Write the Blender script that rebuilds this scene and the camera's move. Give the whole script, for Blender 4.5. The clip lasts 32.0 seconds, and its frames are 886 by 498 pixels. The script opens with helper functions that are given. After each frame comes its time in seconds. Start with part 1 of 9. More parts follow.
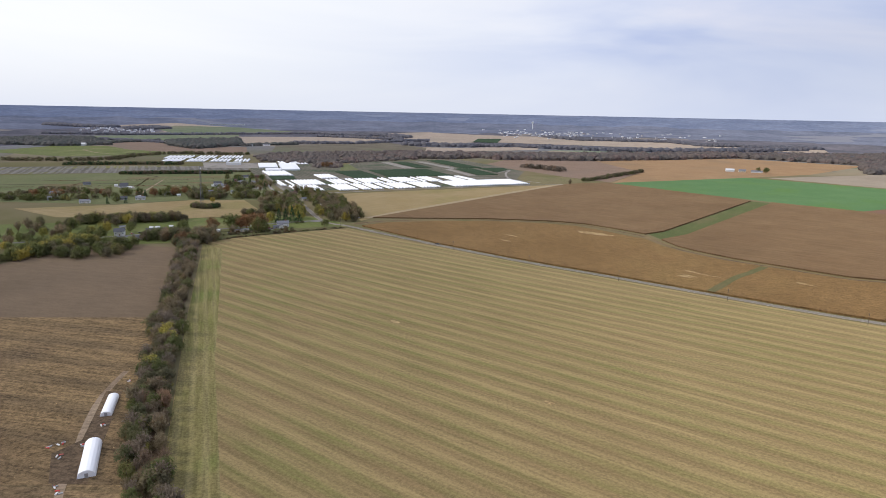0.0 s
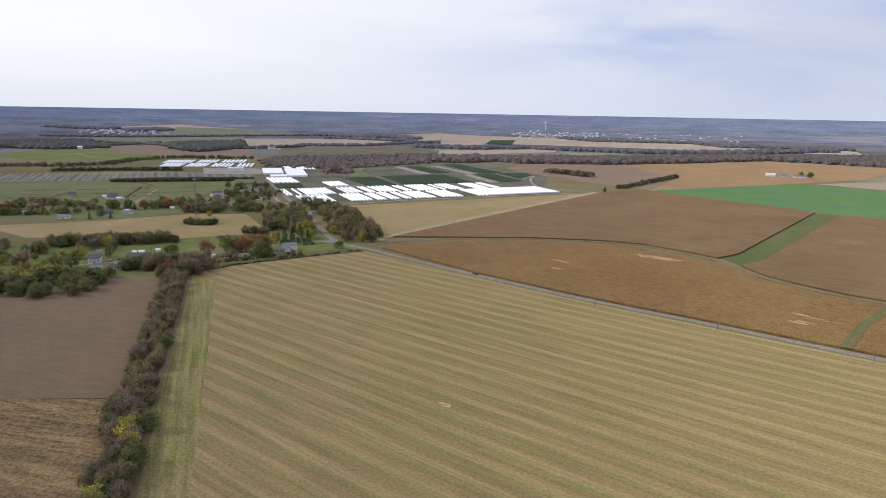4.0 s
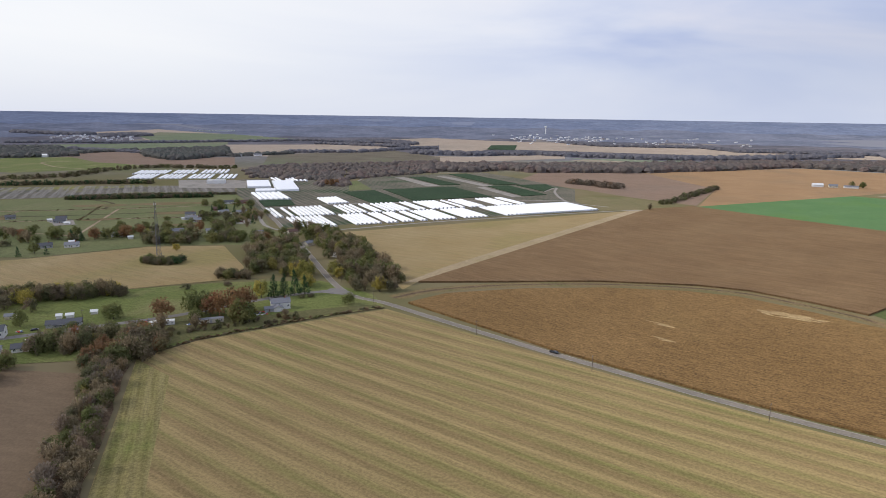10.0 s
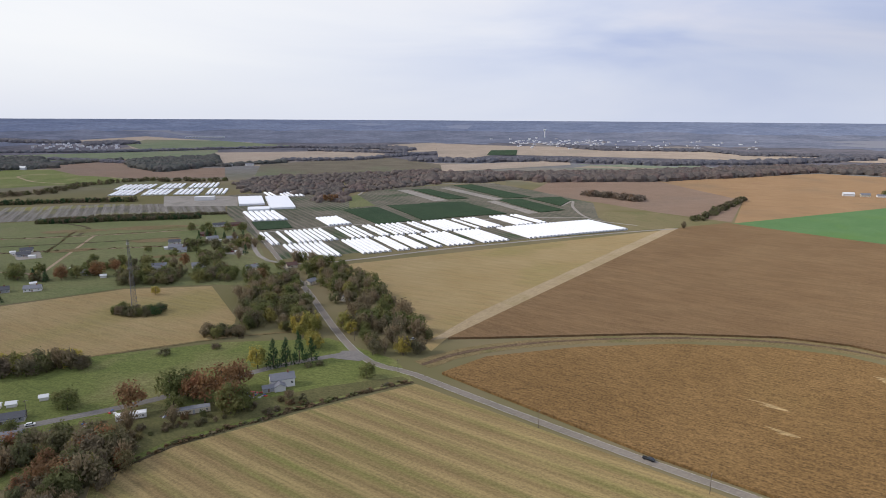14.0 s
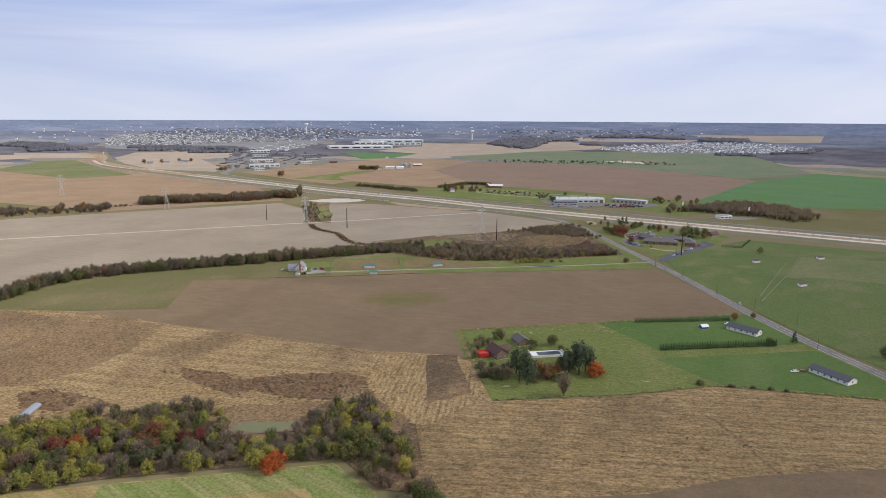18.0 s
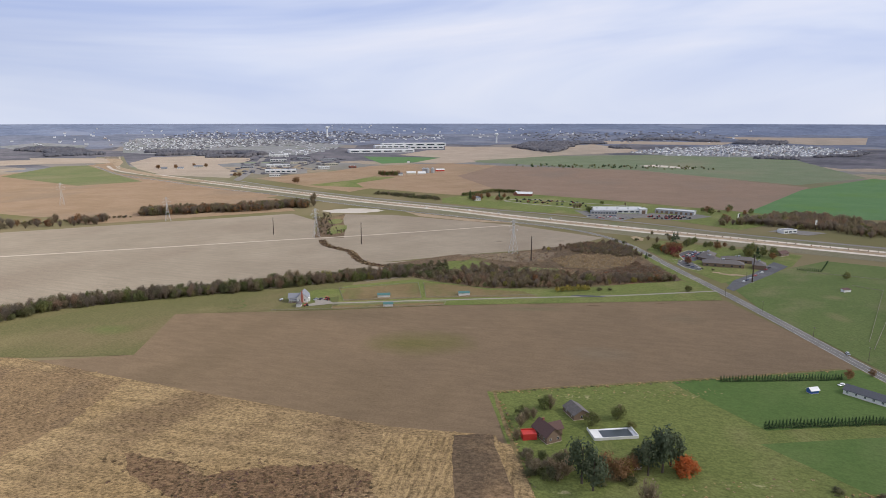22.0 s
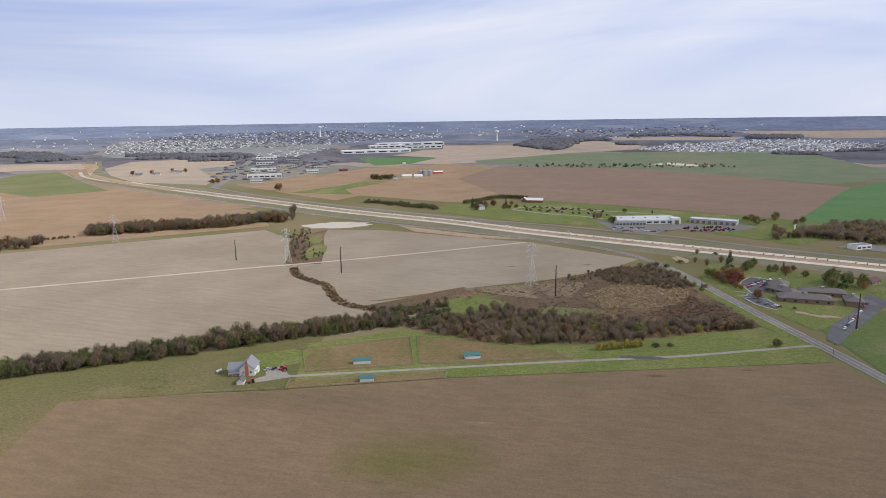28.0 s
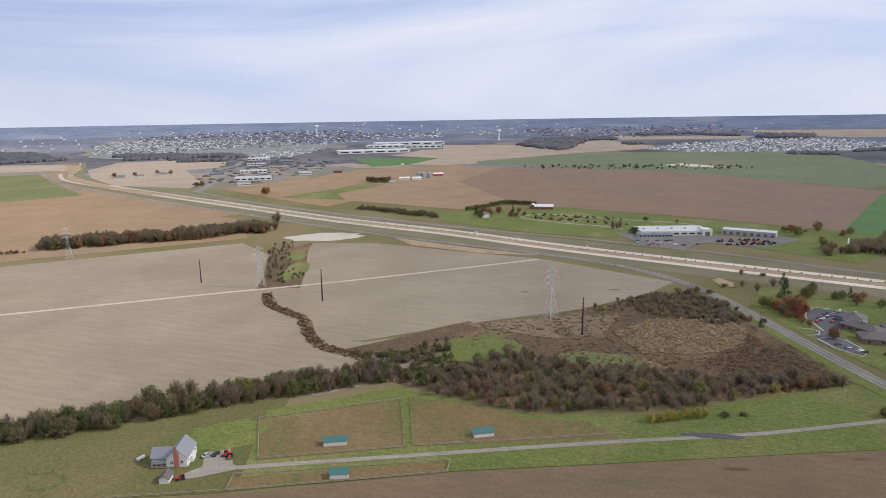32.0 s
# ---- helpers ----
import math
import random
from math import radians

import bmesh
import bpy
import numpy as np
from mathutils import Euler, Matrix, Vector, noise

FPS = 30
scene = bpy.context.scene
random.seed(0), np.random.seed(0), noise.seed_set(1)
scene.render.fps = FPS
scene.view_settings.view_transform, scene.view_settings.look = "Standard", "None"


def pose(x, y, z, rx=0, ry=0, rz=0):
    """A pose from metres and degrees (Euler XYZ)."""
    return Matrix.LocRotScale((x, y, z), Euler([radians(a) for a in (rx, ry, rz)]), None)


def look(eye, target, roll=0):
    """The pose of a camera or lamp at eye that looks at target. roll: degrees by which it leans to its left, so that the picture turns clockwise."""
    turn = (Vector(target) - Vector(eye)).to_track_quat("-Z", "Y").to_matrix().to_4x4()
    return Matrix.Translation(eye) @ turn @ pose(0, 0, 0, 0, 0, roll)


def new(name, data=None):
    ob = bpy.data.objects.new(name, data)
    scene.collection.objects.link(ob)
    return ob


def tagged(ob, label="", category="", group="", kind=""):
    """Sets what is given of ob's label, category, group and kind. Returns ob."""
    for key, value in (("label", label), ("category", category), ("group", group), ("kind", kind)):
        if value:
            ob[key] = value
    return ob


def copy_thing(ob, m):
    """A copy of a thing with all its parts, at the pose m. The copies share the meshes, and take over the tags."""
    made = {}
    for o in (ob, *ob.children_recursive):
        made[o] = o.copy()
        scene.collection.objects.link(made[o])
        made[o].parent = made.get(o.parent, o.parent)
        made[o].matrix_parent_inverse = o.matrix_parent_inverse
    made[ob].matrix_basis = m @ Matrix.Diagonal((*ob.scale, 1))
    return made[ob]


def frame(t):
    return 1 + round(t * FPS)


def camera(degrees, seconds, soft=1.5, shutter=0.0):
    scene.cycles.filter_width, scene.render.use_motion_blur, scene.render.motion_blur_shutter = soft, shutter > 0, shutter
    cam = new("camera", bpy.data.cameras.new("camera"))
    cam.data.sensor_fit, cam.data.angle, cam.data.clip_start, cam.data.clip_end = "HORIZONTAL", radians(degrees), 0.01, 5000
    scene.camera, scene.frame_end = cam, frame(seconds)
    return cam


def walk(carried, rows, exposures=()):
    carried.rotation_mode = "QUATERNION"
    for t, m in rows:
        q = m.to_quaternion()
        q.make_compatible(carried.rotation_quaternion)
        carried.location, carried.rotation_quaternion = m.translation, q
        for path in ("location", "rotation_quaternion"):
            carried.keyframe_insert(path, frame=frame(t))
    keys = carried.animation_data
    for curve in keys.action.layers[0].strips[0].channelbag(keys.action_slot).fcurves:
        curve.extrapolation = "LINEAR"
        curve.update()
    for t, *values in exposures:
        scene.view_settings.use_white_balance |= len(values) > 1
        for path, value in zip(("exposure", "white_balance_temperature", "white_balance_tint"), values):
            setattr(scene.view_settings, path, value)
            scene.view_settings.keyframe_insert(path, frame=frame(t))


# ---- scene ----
cam = camera(70.4, 32.0, 0.75)
PATH = [
    (0, (-0.72, -0.34, 135.46), (-0.00, 97.35, 114.12), 1.13),
    (1, (-7.62, 28.34, 135.49), (-7.39, 126.03, 114.14), 1.13),
    (2, (-14.43, 57.02, 135.68), (-14.39, 154.71, 114.31), 1.14),
    (3, (-21.92, 85.64, 136.42), (-21.97, 183.34, 115.07), 1.02),
    (3.5, (-25.64, 99.79, 137.05), (-25.78, 197.49, 115.70), 0.99),
    (5.5, (-43.36, 160.10, 136.07), (-43.29, 257.80, 114.76), 0.99),
    (6, (-47.12, 174.26, 135.41), (-46.93, 272.04, 114.44), 1.04),
    (7, (-54.52, 202.23, 134.57), (-54.16, 300.00, 113.59), 1.05),
    (8, (-61.38, 230.42, 134.33), (-60.77, 328.23, 113.51), 0.86),
    (9, (-67.65, 259.72, 134.96), (-67.19, 357.57, 114.33), 0.94),
    (10, (-74.80, 290.39, 136.86), (-73.09, 388.19, 116.05), 0.86),
    (10.5, (-78.62, 305.55, 139.49), (-75.15, 403.34, 118.88), 0.82),
    (11, (-82.47, 320.17, 142.34), (-78.05, 417.95, 121.88), 0.78),
    (11.5, (-86.19, 334.10, 144.10), (-82.70, 431.92, 123.67), 0.78),
    (12, (-89.91, 347.40, 145.60), (-87.96, 445.24, 125.00), 0.86),
    (12.5, (-93.78, 360.02, 146.85), (-92.54, 457.83, 126.09), 0.94),
    (13, (-97.56, 371.39, 147.97), (-96.58, 469.20, 127.19), 1.01),
    (13.5, (-100.62, 380.62, 149.04), (-99.35, 478.47, 128.42), 0.70),
    (14, (-102.00, 387.24, 150.00), (-99.13, 485.06, 129.40), 0.35),
    (14.1, (-101.85, 388.31, 150.18), (-98.10, 486.05, 129.41), 0.40),
    (14.2, (-101.71, 389.37, 150.37), (-93.18, 486.83, 129.66), 0.37),
    (14.3, (-101.56, 390.43, 150.55), (-82.05, 486.33, 129.98), 0.32),
    (14.4, (-101.42, 391.50, 150.74), (-66.65, 483.02, 130.36), 0.22),
    (14.5, (-100.36, 392.39, 150.97), (-49.11, 475.85, 130.80), 0.11),
    (14.6, (-99.18, 393.25, 151.22), (-32.80, 465.31, 131.19), -0.02),
    (14.7, (-97.90, 394.10, 151.47), (-18.87, 452.03, 131.53), -0.14),
    (14.8, (-96.53, 394.93, 151.73), (-7.82, 436.57, 131.83), -0.27),
    (14.9, (-95.09, 395.73, 151.99), (-0.02, 419.52, 132.10), -0.39),
    (15, (-93.59, 396.51, 152.26), (4.28, 401.55, 132.35), -0.49),
    (15.1, (-92.03, 397.25, 152.54), (4.96, 383.35, 132.54), -0.57),
    (15.2, (-90.41, 397.95, 152.83), (2.07, 365.65, 132.73), -0.64),
    (15.3, (-88.76, 398.61, 153.13), (-4.25, 349.12, 132.91), -0.71),
    (15.4, (-87.09, 399.23, 153.44), (-13.71, 334.41, 133.09), -0.76),
    (15.5, (-85.41, 399.81, 153.76), (-25.90, 322.10, 133.27), -0.81),
    (15.6, (-85.06, 398.12, 153.73), (-40.34, 311.09, 133.11), -0.86),
    (15.7, (-84.72, 396.43, 153.69), (-55.79, 302.98, 132.93), -0.92),
    (15.8, (-84.37, 394.74, 153.66), (-67.89, 298.33, 132.84), -0.57),
    (15.9, (-84.02, 393.05, 153.62), (-75.84, 295.58, 132.82), -0.11),
    (16, (-83.67, 391.36, 153.59), (-79.58, 293.63, 132.79), 0.11),
    (16.5, (-81.93, 382.92, 153.41), (-80.23, 285.12, 132.62), 0.20),
    (17.5, (-78.45, 366.03, 153.07), (-76.81, 268.21, 132.34), 0.16),
    (18, (-77.38, 354.36, 153.21), (-74.84, 256.52, 132.68), 0.28),
    (19, (-75.67, 329.31, 153.45), (-71.57, 231.47, 133.17), 0.15),
    (20, (-73.00, 304.10, 153.30), (-68.02, 206.28, 133.15), 0.23),
    (21, (-70.94, 278.07, 153.16), (-65.36, 180.27, 133.06), 0.06),
    (22, (-69.69, 252.07, 153.22), (-63.62, 154.31, 133.07), 0.01),
    (23, (-68.86, 226.09, 153.33), (-62.71, 128.36, 133.05), -0.45),
    (24, (-67.41, 200.68, 153.31), (-61.31, 102.97, 132.93), -0.55),
    (25, (-65.78, 175.17, 153.25), (-59.83, 77.47, 132.82), -0.67),
    (25.5, (-64.78, 162.10, 153.28), (-58.82, 64.39, 132.87), -0.69),
    (27.5, (-61.27, 109.96, 153.39), (-55.25, 12.29, 132.76), -0.83),
    (28, (-60.45, 96.83, 153.35), (-54.45, -0.86, 132.85), -0.82),
    (29, (-58.58, 71.72, 152.89), (-52.62, -25.95, 132.28), -0.74),
    (30, (-57.19, 46.64, 152.83), (-51.21, -51.03, 132.21), -0.57),
    (31, (-55.97, 20.42, 152.79), (-49.95, -77.23, 132.10), -0.63),
    (32, (-54.05, -7.53, 152.44), (-48.02, -105.18, 131.77), -0.89),
]
walk(cam, [(t, look(eye, target, roll)) for t, eye, target, roll in PATH],
     [(0, 0.22, 6500, 10), (13.5, 0.12, 6500, 10), (14.2, 0.14, 6550, 10), (14.7, 0.27, 7000, 10), (15.2, 0.29, 7050, 10), (16.5, 0.22, 6600, 10), (18, 0.22, 6500, 10), (32, 0.22, 6500, 10)])

# ---- world and sun: high thin cloud, a soft sun in the west ----
SUN_FROM = Vector((-0.82, 0.0, 0.57)).normalized()
world = bpy.data.worlds.new("world")
scene.world = world
world.use_nodes = True


def build_sky():
    nt = world.node_tree
    nt.nodes.clear()
    N, L = nt.nodes.new, nt.links.new
    out, bg = N("ShaderNodeOutputWorld"), N("ShaderNodeBackground")
    sky = N("ShaderNodeTexSky")
    sky.sky_type, sky.sun_disc = "NISHITA", False
    sky.sun_elevation = math.asin(SUN_FROM.z)
    sky.sun_rotation = math.atan2(SUN_FROM.x, SUN_FROM.y)
    sky.air_density, sky.dust_density, sky.ozone_density = 1.0, 1.5, 1.0
    co = N("ShaderNodeTexCoord")
    # long level cloud banks
    sep = N("ShaderNodeSeparateXYZ")
    L(co.outputs["Generated"], sep.inputs[0])
    zc = N("ShaderNodeMath"); zc.operation = "MAXIMUM"; zc.inputs[1].default_value = 0.0
    L(sep.outputs["Z"], zc.inputs[0])
    mp = N("ShaderNodeMapping"); mp.inputs["Scale"].default_value = (1.3, 1.3, 7.5)
    mp.inputs["Rotation"].default_value = (0.05, 0.03, 0)
    mp.inputs["Location"].default_value = (0.3, 1.7, 0.2)
    L(co.outputs["Generated"], mp.inputs[0])
    nz = N("ShaderNodeTexNoise"); nz.inputs["Scale"].default_value = 0.85; nz.inputs["Detail"].default_value = 5.0
    nz.inputs["Roughness"].default_value = 0.52; nz.inputs["Distortion"].default_value = 0.5
    L(mp.outputs[0], nz.inputs["Vector"])
    rp = N("ShaderNodeValToRGB")
    rp.color_ramp.elements[0].position, rp.color_ramp.elements[0].color = 0.36, (0.44, 0.52, 0.79, 1)
    rp.color_ramp.elements[1].position, rp.color_ramp.elements[1].color = 0.64, (0.83, 0.82, 0.90, 1)
    e = rp.color_ramp.elements.new(0.49); e.color = (0.63, 0.68, 0.86, 1)
    L(nz.outputs[0], rp.inputs[0])
    # brighter cloud in the north-west, set apart from the sun
    dt = N("ShaderNodeVectorMath"); dt.operation = "DOT_PRODUCT"; dt.inputs[1].default_value = tuple(Vector((-0.50, 0.78, 0.32)).normalized())
    L(co.outputs["Generated"], dt.inputs[0])
    gl = N("ShaderNodeMapRange"); gl.inputs[1].default_value = 0.60; gl.inputs[2].default_value = 0.97
    gl.inputs[3].default_value = 0.0; gl.inputs[4].default_value = 0.80
    L(dt.outputs["Value"], gl.inputs[0])
    mw = N("ShaderNodeMixRGB"); mw.inputs[2].default_value = (1.0, 1.0, 1.0, 1)
    L(gl.outputs[0], mw.inputs[0]); L(rp.outputs[0], mw.inputs[1])
    # a bluer bank of cloud in the east
    ed = N("ShaderNodeVectorMath"); ed.operation = "DOT_PRODUCT"; ed.inputs[1].default_value = (0.97, 0.1, -0.2)
    L(co.outputs["Generated"], ed.inputs[0])
    er = N("ShaderNodeMapRange"); er.inputs[1].default_value = 0.25; er.inputs[2].default_value = 0.80
    er.inputs[3].default_value = 0.0; er.inputs[4].default_value = 0.95
    L(ed.outputs["Value"], er.inputs[0])
    me2 = N("ShaderNodeMixRGB"); me2.blend_type = "MULTIPLY"; me2.inputs[2].default_value = (0.60, 0.64, 0.74, 1)
    lowband = N("ShaderNodeValToRGB")
    for p, v in ((0.0, 0.55), (0.04, 0.9), (0.11, 1.0), (0.19, 0.35), (0.30, 0.15)):
        el = lowband.color_ramp.elements.new(p)
        el.color = (v, v, v, 1)
    lowband.color_ramp.elements.remove(lowband.color_ramp.elements[0])
    L(zc.outputs[0], lowband.inputs[0])
    both = N("ShaderNodeMath"); both.operation = "MULTIPLY"
    L(er.outputs[0], both.inputs[0]); L(lowband.outputs[0], both.inputs[1])
    L(both.outputs[0], me2.inputs[0]); L(mw.outputs[0], me2.inputs[1])
    mw = me2
    # pale band over the horizon
    hz = N("ShaderNodeMapRange"); hz.inputs[1].default_value = 0.0; hz.inputs[2].default_value = 0.10
    hz.inputs[3].default_value = 0.6; hz.inputs[4].default_value = 0.0
    L(zc.outputs[0], hz.inputs[0])
    mh = N("ShaderNodeMixRGB"); mh.inputs[2].default_value = (0.70, 0.76, 0.90, 1)
    L(hz.outputs[0], mh.inputs[0]); L(mw.outputs[0], mh.inputs[1])
    # the clouds cover most of the clear sky
    sc = N("ShaderNodeMixRGB"); sc.blend_type = "MULTIPLY"; sc.inputs[0].default_value = 1.0; sc.inputs[2].default_value = (0.10, 0.10, 0.10, 1)
    L(sky.outputs[0], sc.inputs[1])
    mx = N("ShaderNodeMixRGB"); mx.inputs[0].default_value = 0.88
    L(sc.outputs[0], mx.inputs[1]); L(mh.outputs[0], mx.inputs[2])
    L(mx.outputs[0], bg.inputs[0])
    bg.inputs[1].default_value = 0.96
    L(bg.outputs[0], out.inputs[0])


build_sky()
sun = new("sun", bpy.data.lights.new("sun", "SUN"))
sun.data.energy, sun.data.angle, sun.data.color = 1.95, radians(6), (1.0, 0.96, 0.91)
sun.matrix_world = look((0, 0, 900), Vector((0, 0, 900)) - SUN_FROM * 100)

# ---- materials ----


class Nodes:
    """A small node writer for one material."""

    def __init__(self, name, rough=0.9, metal=0.0, spec=0.25):
        self.mat = bpy.data.materials.new(name)
        self.mat.use_nodes = True
        self.t = self.mat.node_tree
        self.b = self.t.nodes["Principled BSDF"]
        self.b.inputs["Roughness"].default_value = rough
        self.b.inputs["Metallic"].default_value = metal
        self.b.inputs["Specular IOR Level"].default_value = spec
        self.b.inputs["Diffuse Roughness"].default_value = 1.0 if rough > 0.85 else 0.0

    def n(self, kind, **kw):
        node = self.t.nodes.new(kind)
        for k, v in kw.items():
            node.inputs[k].default_value = v
        return node

    def l(self, a, b):
        self.t.links.new(a, b)

    def where(self, angle=0.0, scale=(1, 1, 1)):
        g = self.n("ShaderNodeNewGeometry")
        m = self.n("ShaderNodeMapping", Rotation=(0, 0, radians(angle)))
        k = self.n("ShaderNodeMapping", Scale=scale)
        self.l(g.outputs["Position"], m.inputs[0])
        self.l(m.outputs[0], k.inputs[0])
        return k.outputs[0]

    def noise(self, vec, scale, detail=4.0, rough=0.55):
        z = self.n("ShaderNodeTexNoise", Scale=scale, Detail=detail, Roughness=rough)
        self.l(vec, z.inputs["Vector"])
        return z.outputs[0]

    def ramp(self, val, *stops):
        r = self.n("ShaderNodeValToRGB")
        els = r.color_ramp.elements
        while len(els) < len(stops):
            els.new(0.5)
        for e, (p, c) in zip(els, stops):
            e.position, e.color = p, (*c, 1) if len(c) == 3 else c
        self.l(val, r.inputs[0])
        return r.outputs[0]

    def mix(self, fac, a, b, mode="MIX"):
        m = self.n("ShaderNodeMixRGB")
        m.blend_type = mode
        for sock, v in ((m.inputs[0], fac), (m.inputs[1], a), (m.inputs[2], b)):
            if isinstance(v, (int, float)):
                sock.default_value = v
            elif isinstance(v, tuple):
                sock.default_value = (*v, 1) if len(v) == 3 else v
            else:
                self.l(v, sock)
        return m.outputs[0]

    def bump(self, val, strength, dist):
        b = self.n("ShaderNodeBump", Strength=strength, Distance=dist)
        self.l(val, b.inputs["Height"])
        self.l(b.outputs[0], self.b.inputs["Normal"])

    def base(self, col):
        if isinstance(col, tuple):
            self.b.inputs["Base Color"].default_value = (*col, 1)
        else:
            self.l(col, self.b.inputs["Base Color"])
        return self.mat


def field_mat(name, c1, c2, angle=0.0, period=0.0, stripe=None, amount=0.5, patch=None, patch_scale=0.006, grain=0.35, row=3.0, rough=0.95, bump=0.5, spots=(), second=0.0, stretch=0.05):
    """Soil, stubble or crop: two colours in drifts, rows along an angle, wide passes of the machines, patches."""
    c1, c2, stripe, patch = [c and (c[0], c[1], min(1.0, c[2] * 1.05)) for c in (c1, c2, stripe, patch)]
    m = Nodes(name, rough, spec=0.1)
    w = m.where()
    drift = m.noise(w, 0.012, 5.0, 0.6)
    col = m.ramp(drift, (0.35, c1), (0.65, c2))
    if patch:
        p = m.noise(m.where(angle, (1, 0.6, 1)), patch_scale, 3.0)
        col = m.mix(m.ramp(p, (0.52, (0, 0, 0)), (0.68, (1, 1, 1))), col, patch)
    rows = m.where(angle, (stretch, 1, 1))
    fine = m.noise(rows, 0.9 / row, 4.0, 0.7)
    if period:
        wv = m.n("ShaderNodeTexWave", Scale=0.31416 / period, Distortion=1.6, Detail=2.0)
        wv.inputs["Detail Scale"].default_value = 0.4
        wv.bands_direction = "Y"
        m.l(m.where(angle), wv.inputs["Vector"])
        broken = m.noise(m.where(angle, (0.12, 1, 1)), 0.08, 3.0)
        f = m.mix(1.0, m.ramp(wv.outputs[0], (0.25, (0, 0, 0)), (0.85, (amount,) * 3)), m.ramp(broken, (0.35, (0.25,) * 3), (0.65, (1, 1, 1))), "MULTIPLY")
        col = m.mix(f, col, stripe)
        if second:
            w2 = m.n("ShaderNodeTexWave", Scale=0.31416 / second, Distortion=2.2, Detail=2.0)
            w2.bands_direction = "Y"
            m.l(m.where(angle), w2.inputs["Vector"])
            col = m.mix(m.ramp(w2.outputs[0], (0.45, (0, 0, 0)), (0.95, (amount * 0.95,) * 3)), col, stripe)
    for x, y, rx, ry, c, *fleck in spots:
        mp = m.n("ShaderNodeMapping", Location=(-x / rx, -y / ry, 0), Scale=(1 / rx, 1 / ry, 0))
        m.l(w, mp.inputs[0])
        ln = m.n("ShaderNodeVectorMath")
        ln.operation = "LENGTH"
        m.l(mp.outputs[0], ln.inputs[0])
        edge = m.n("ShaderNodeMath")
        edge.operation = "ADD"
        m.l(ln.outputs["Value"], edge.inputs[0]); m.l(drift, edge.inputs[1])
        mask = m.ramp(edge.outputs[0], (0.75 if rx < 25 else 0.5, (0.8,) * 3), (1.0, (0, 0, 0)) if rx < 25 else (1.6, (0, 0, 0)))
        if fleck:
            mask = m.mix(1.0, mask, m.ramp(m.noise(w, 0.28, 4.0, 0.6), (0.52, (0, 0, 0)), (0.60, (1, 1, 1))), "MULTIPLY")
        col = m.mix(mask, col, c)
    grit = m.noise(w, 0.7, 6.0, 0.75)
    var = m.mix(0.5, m.ramp(fine, (0.39, (1 - grain,) * 3), (0.61, (1 + grain,) * 3)), m.ramp(grit, (0.41, (1 - grain * 1.4,) * 3), (0.59, (1 + grain * 1.4,) * 3)))
    col = m.mix(1.0, col, var, "MULTIPLY")
    if bump:
        m.bump(grit, bump, 0.6)
    return m.base(col)


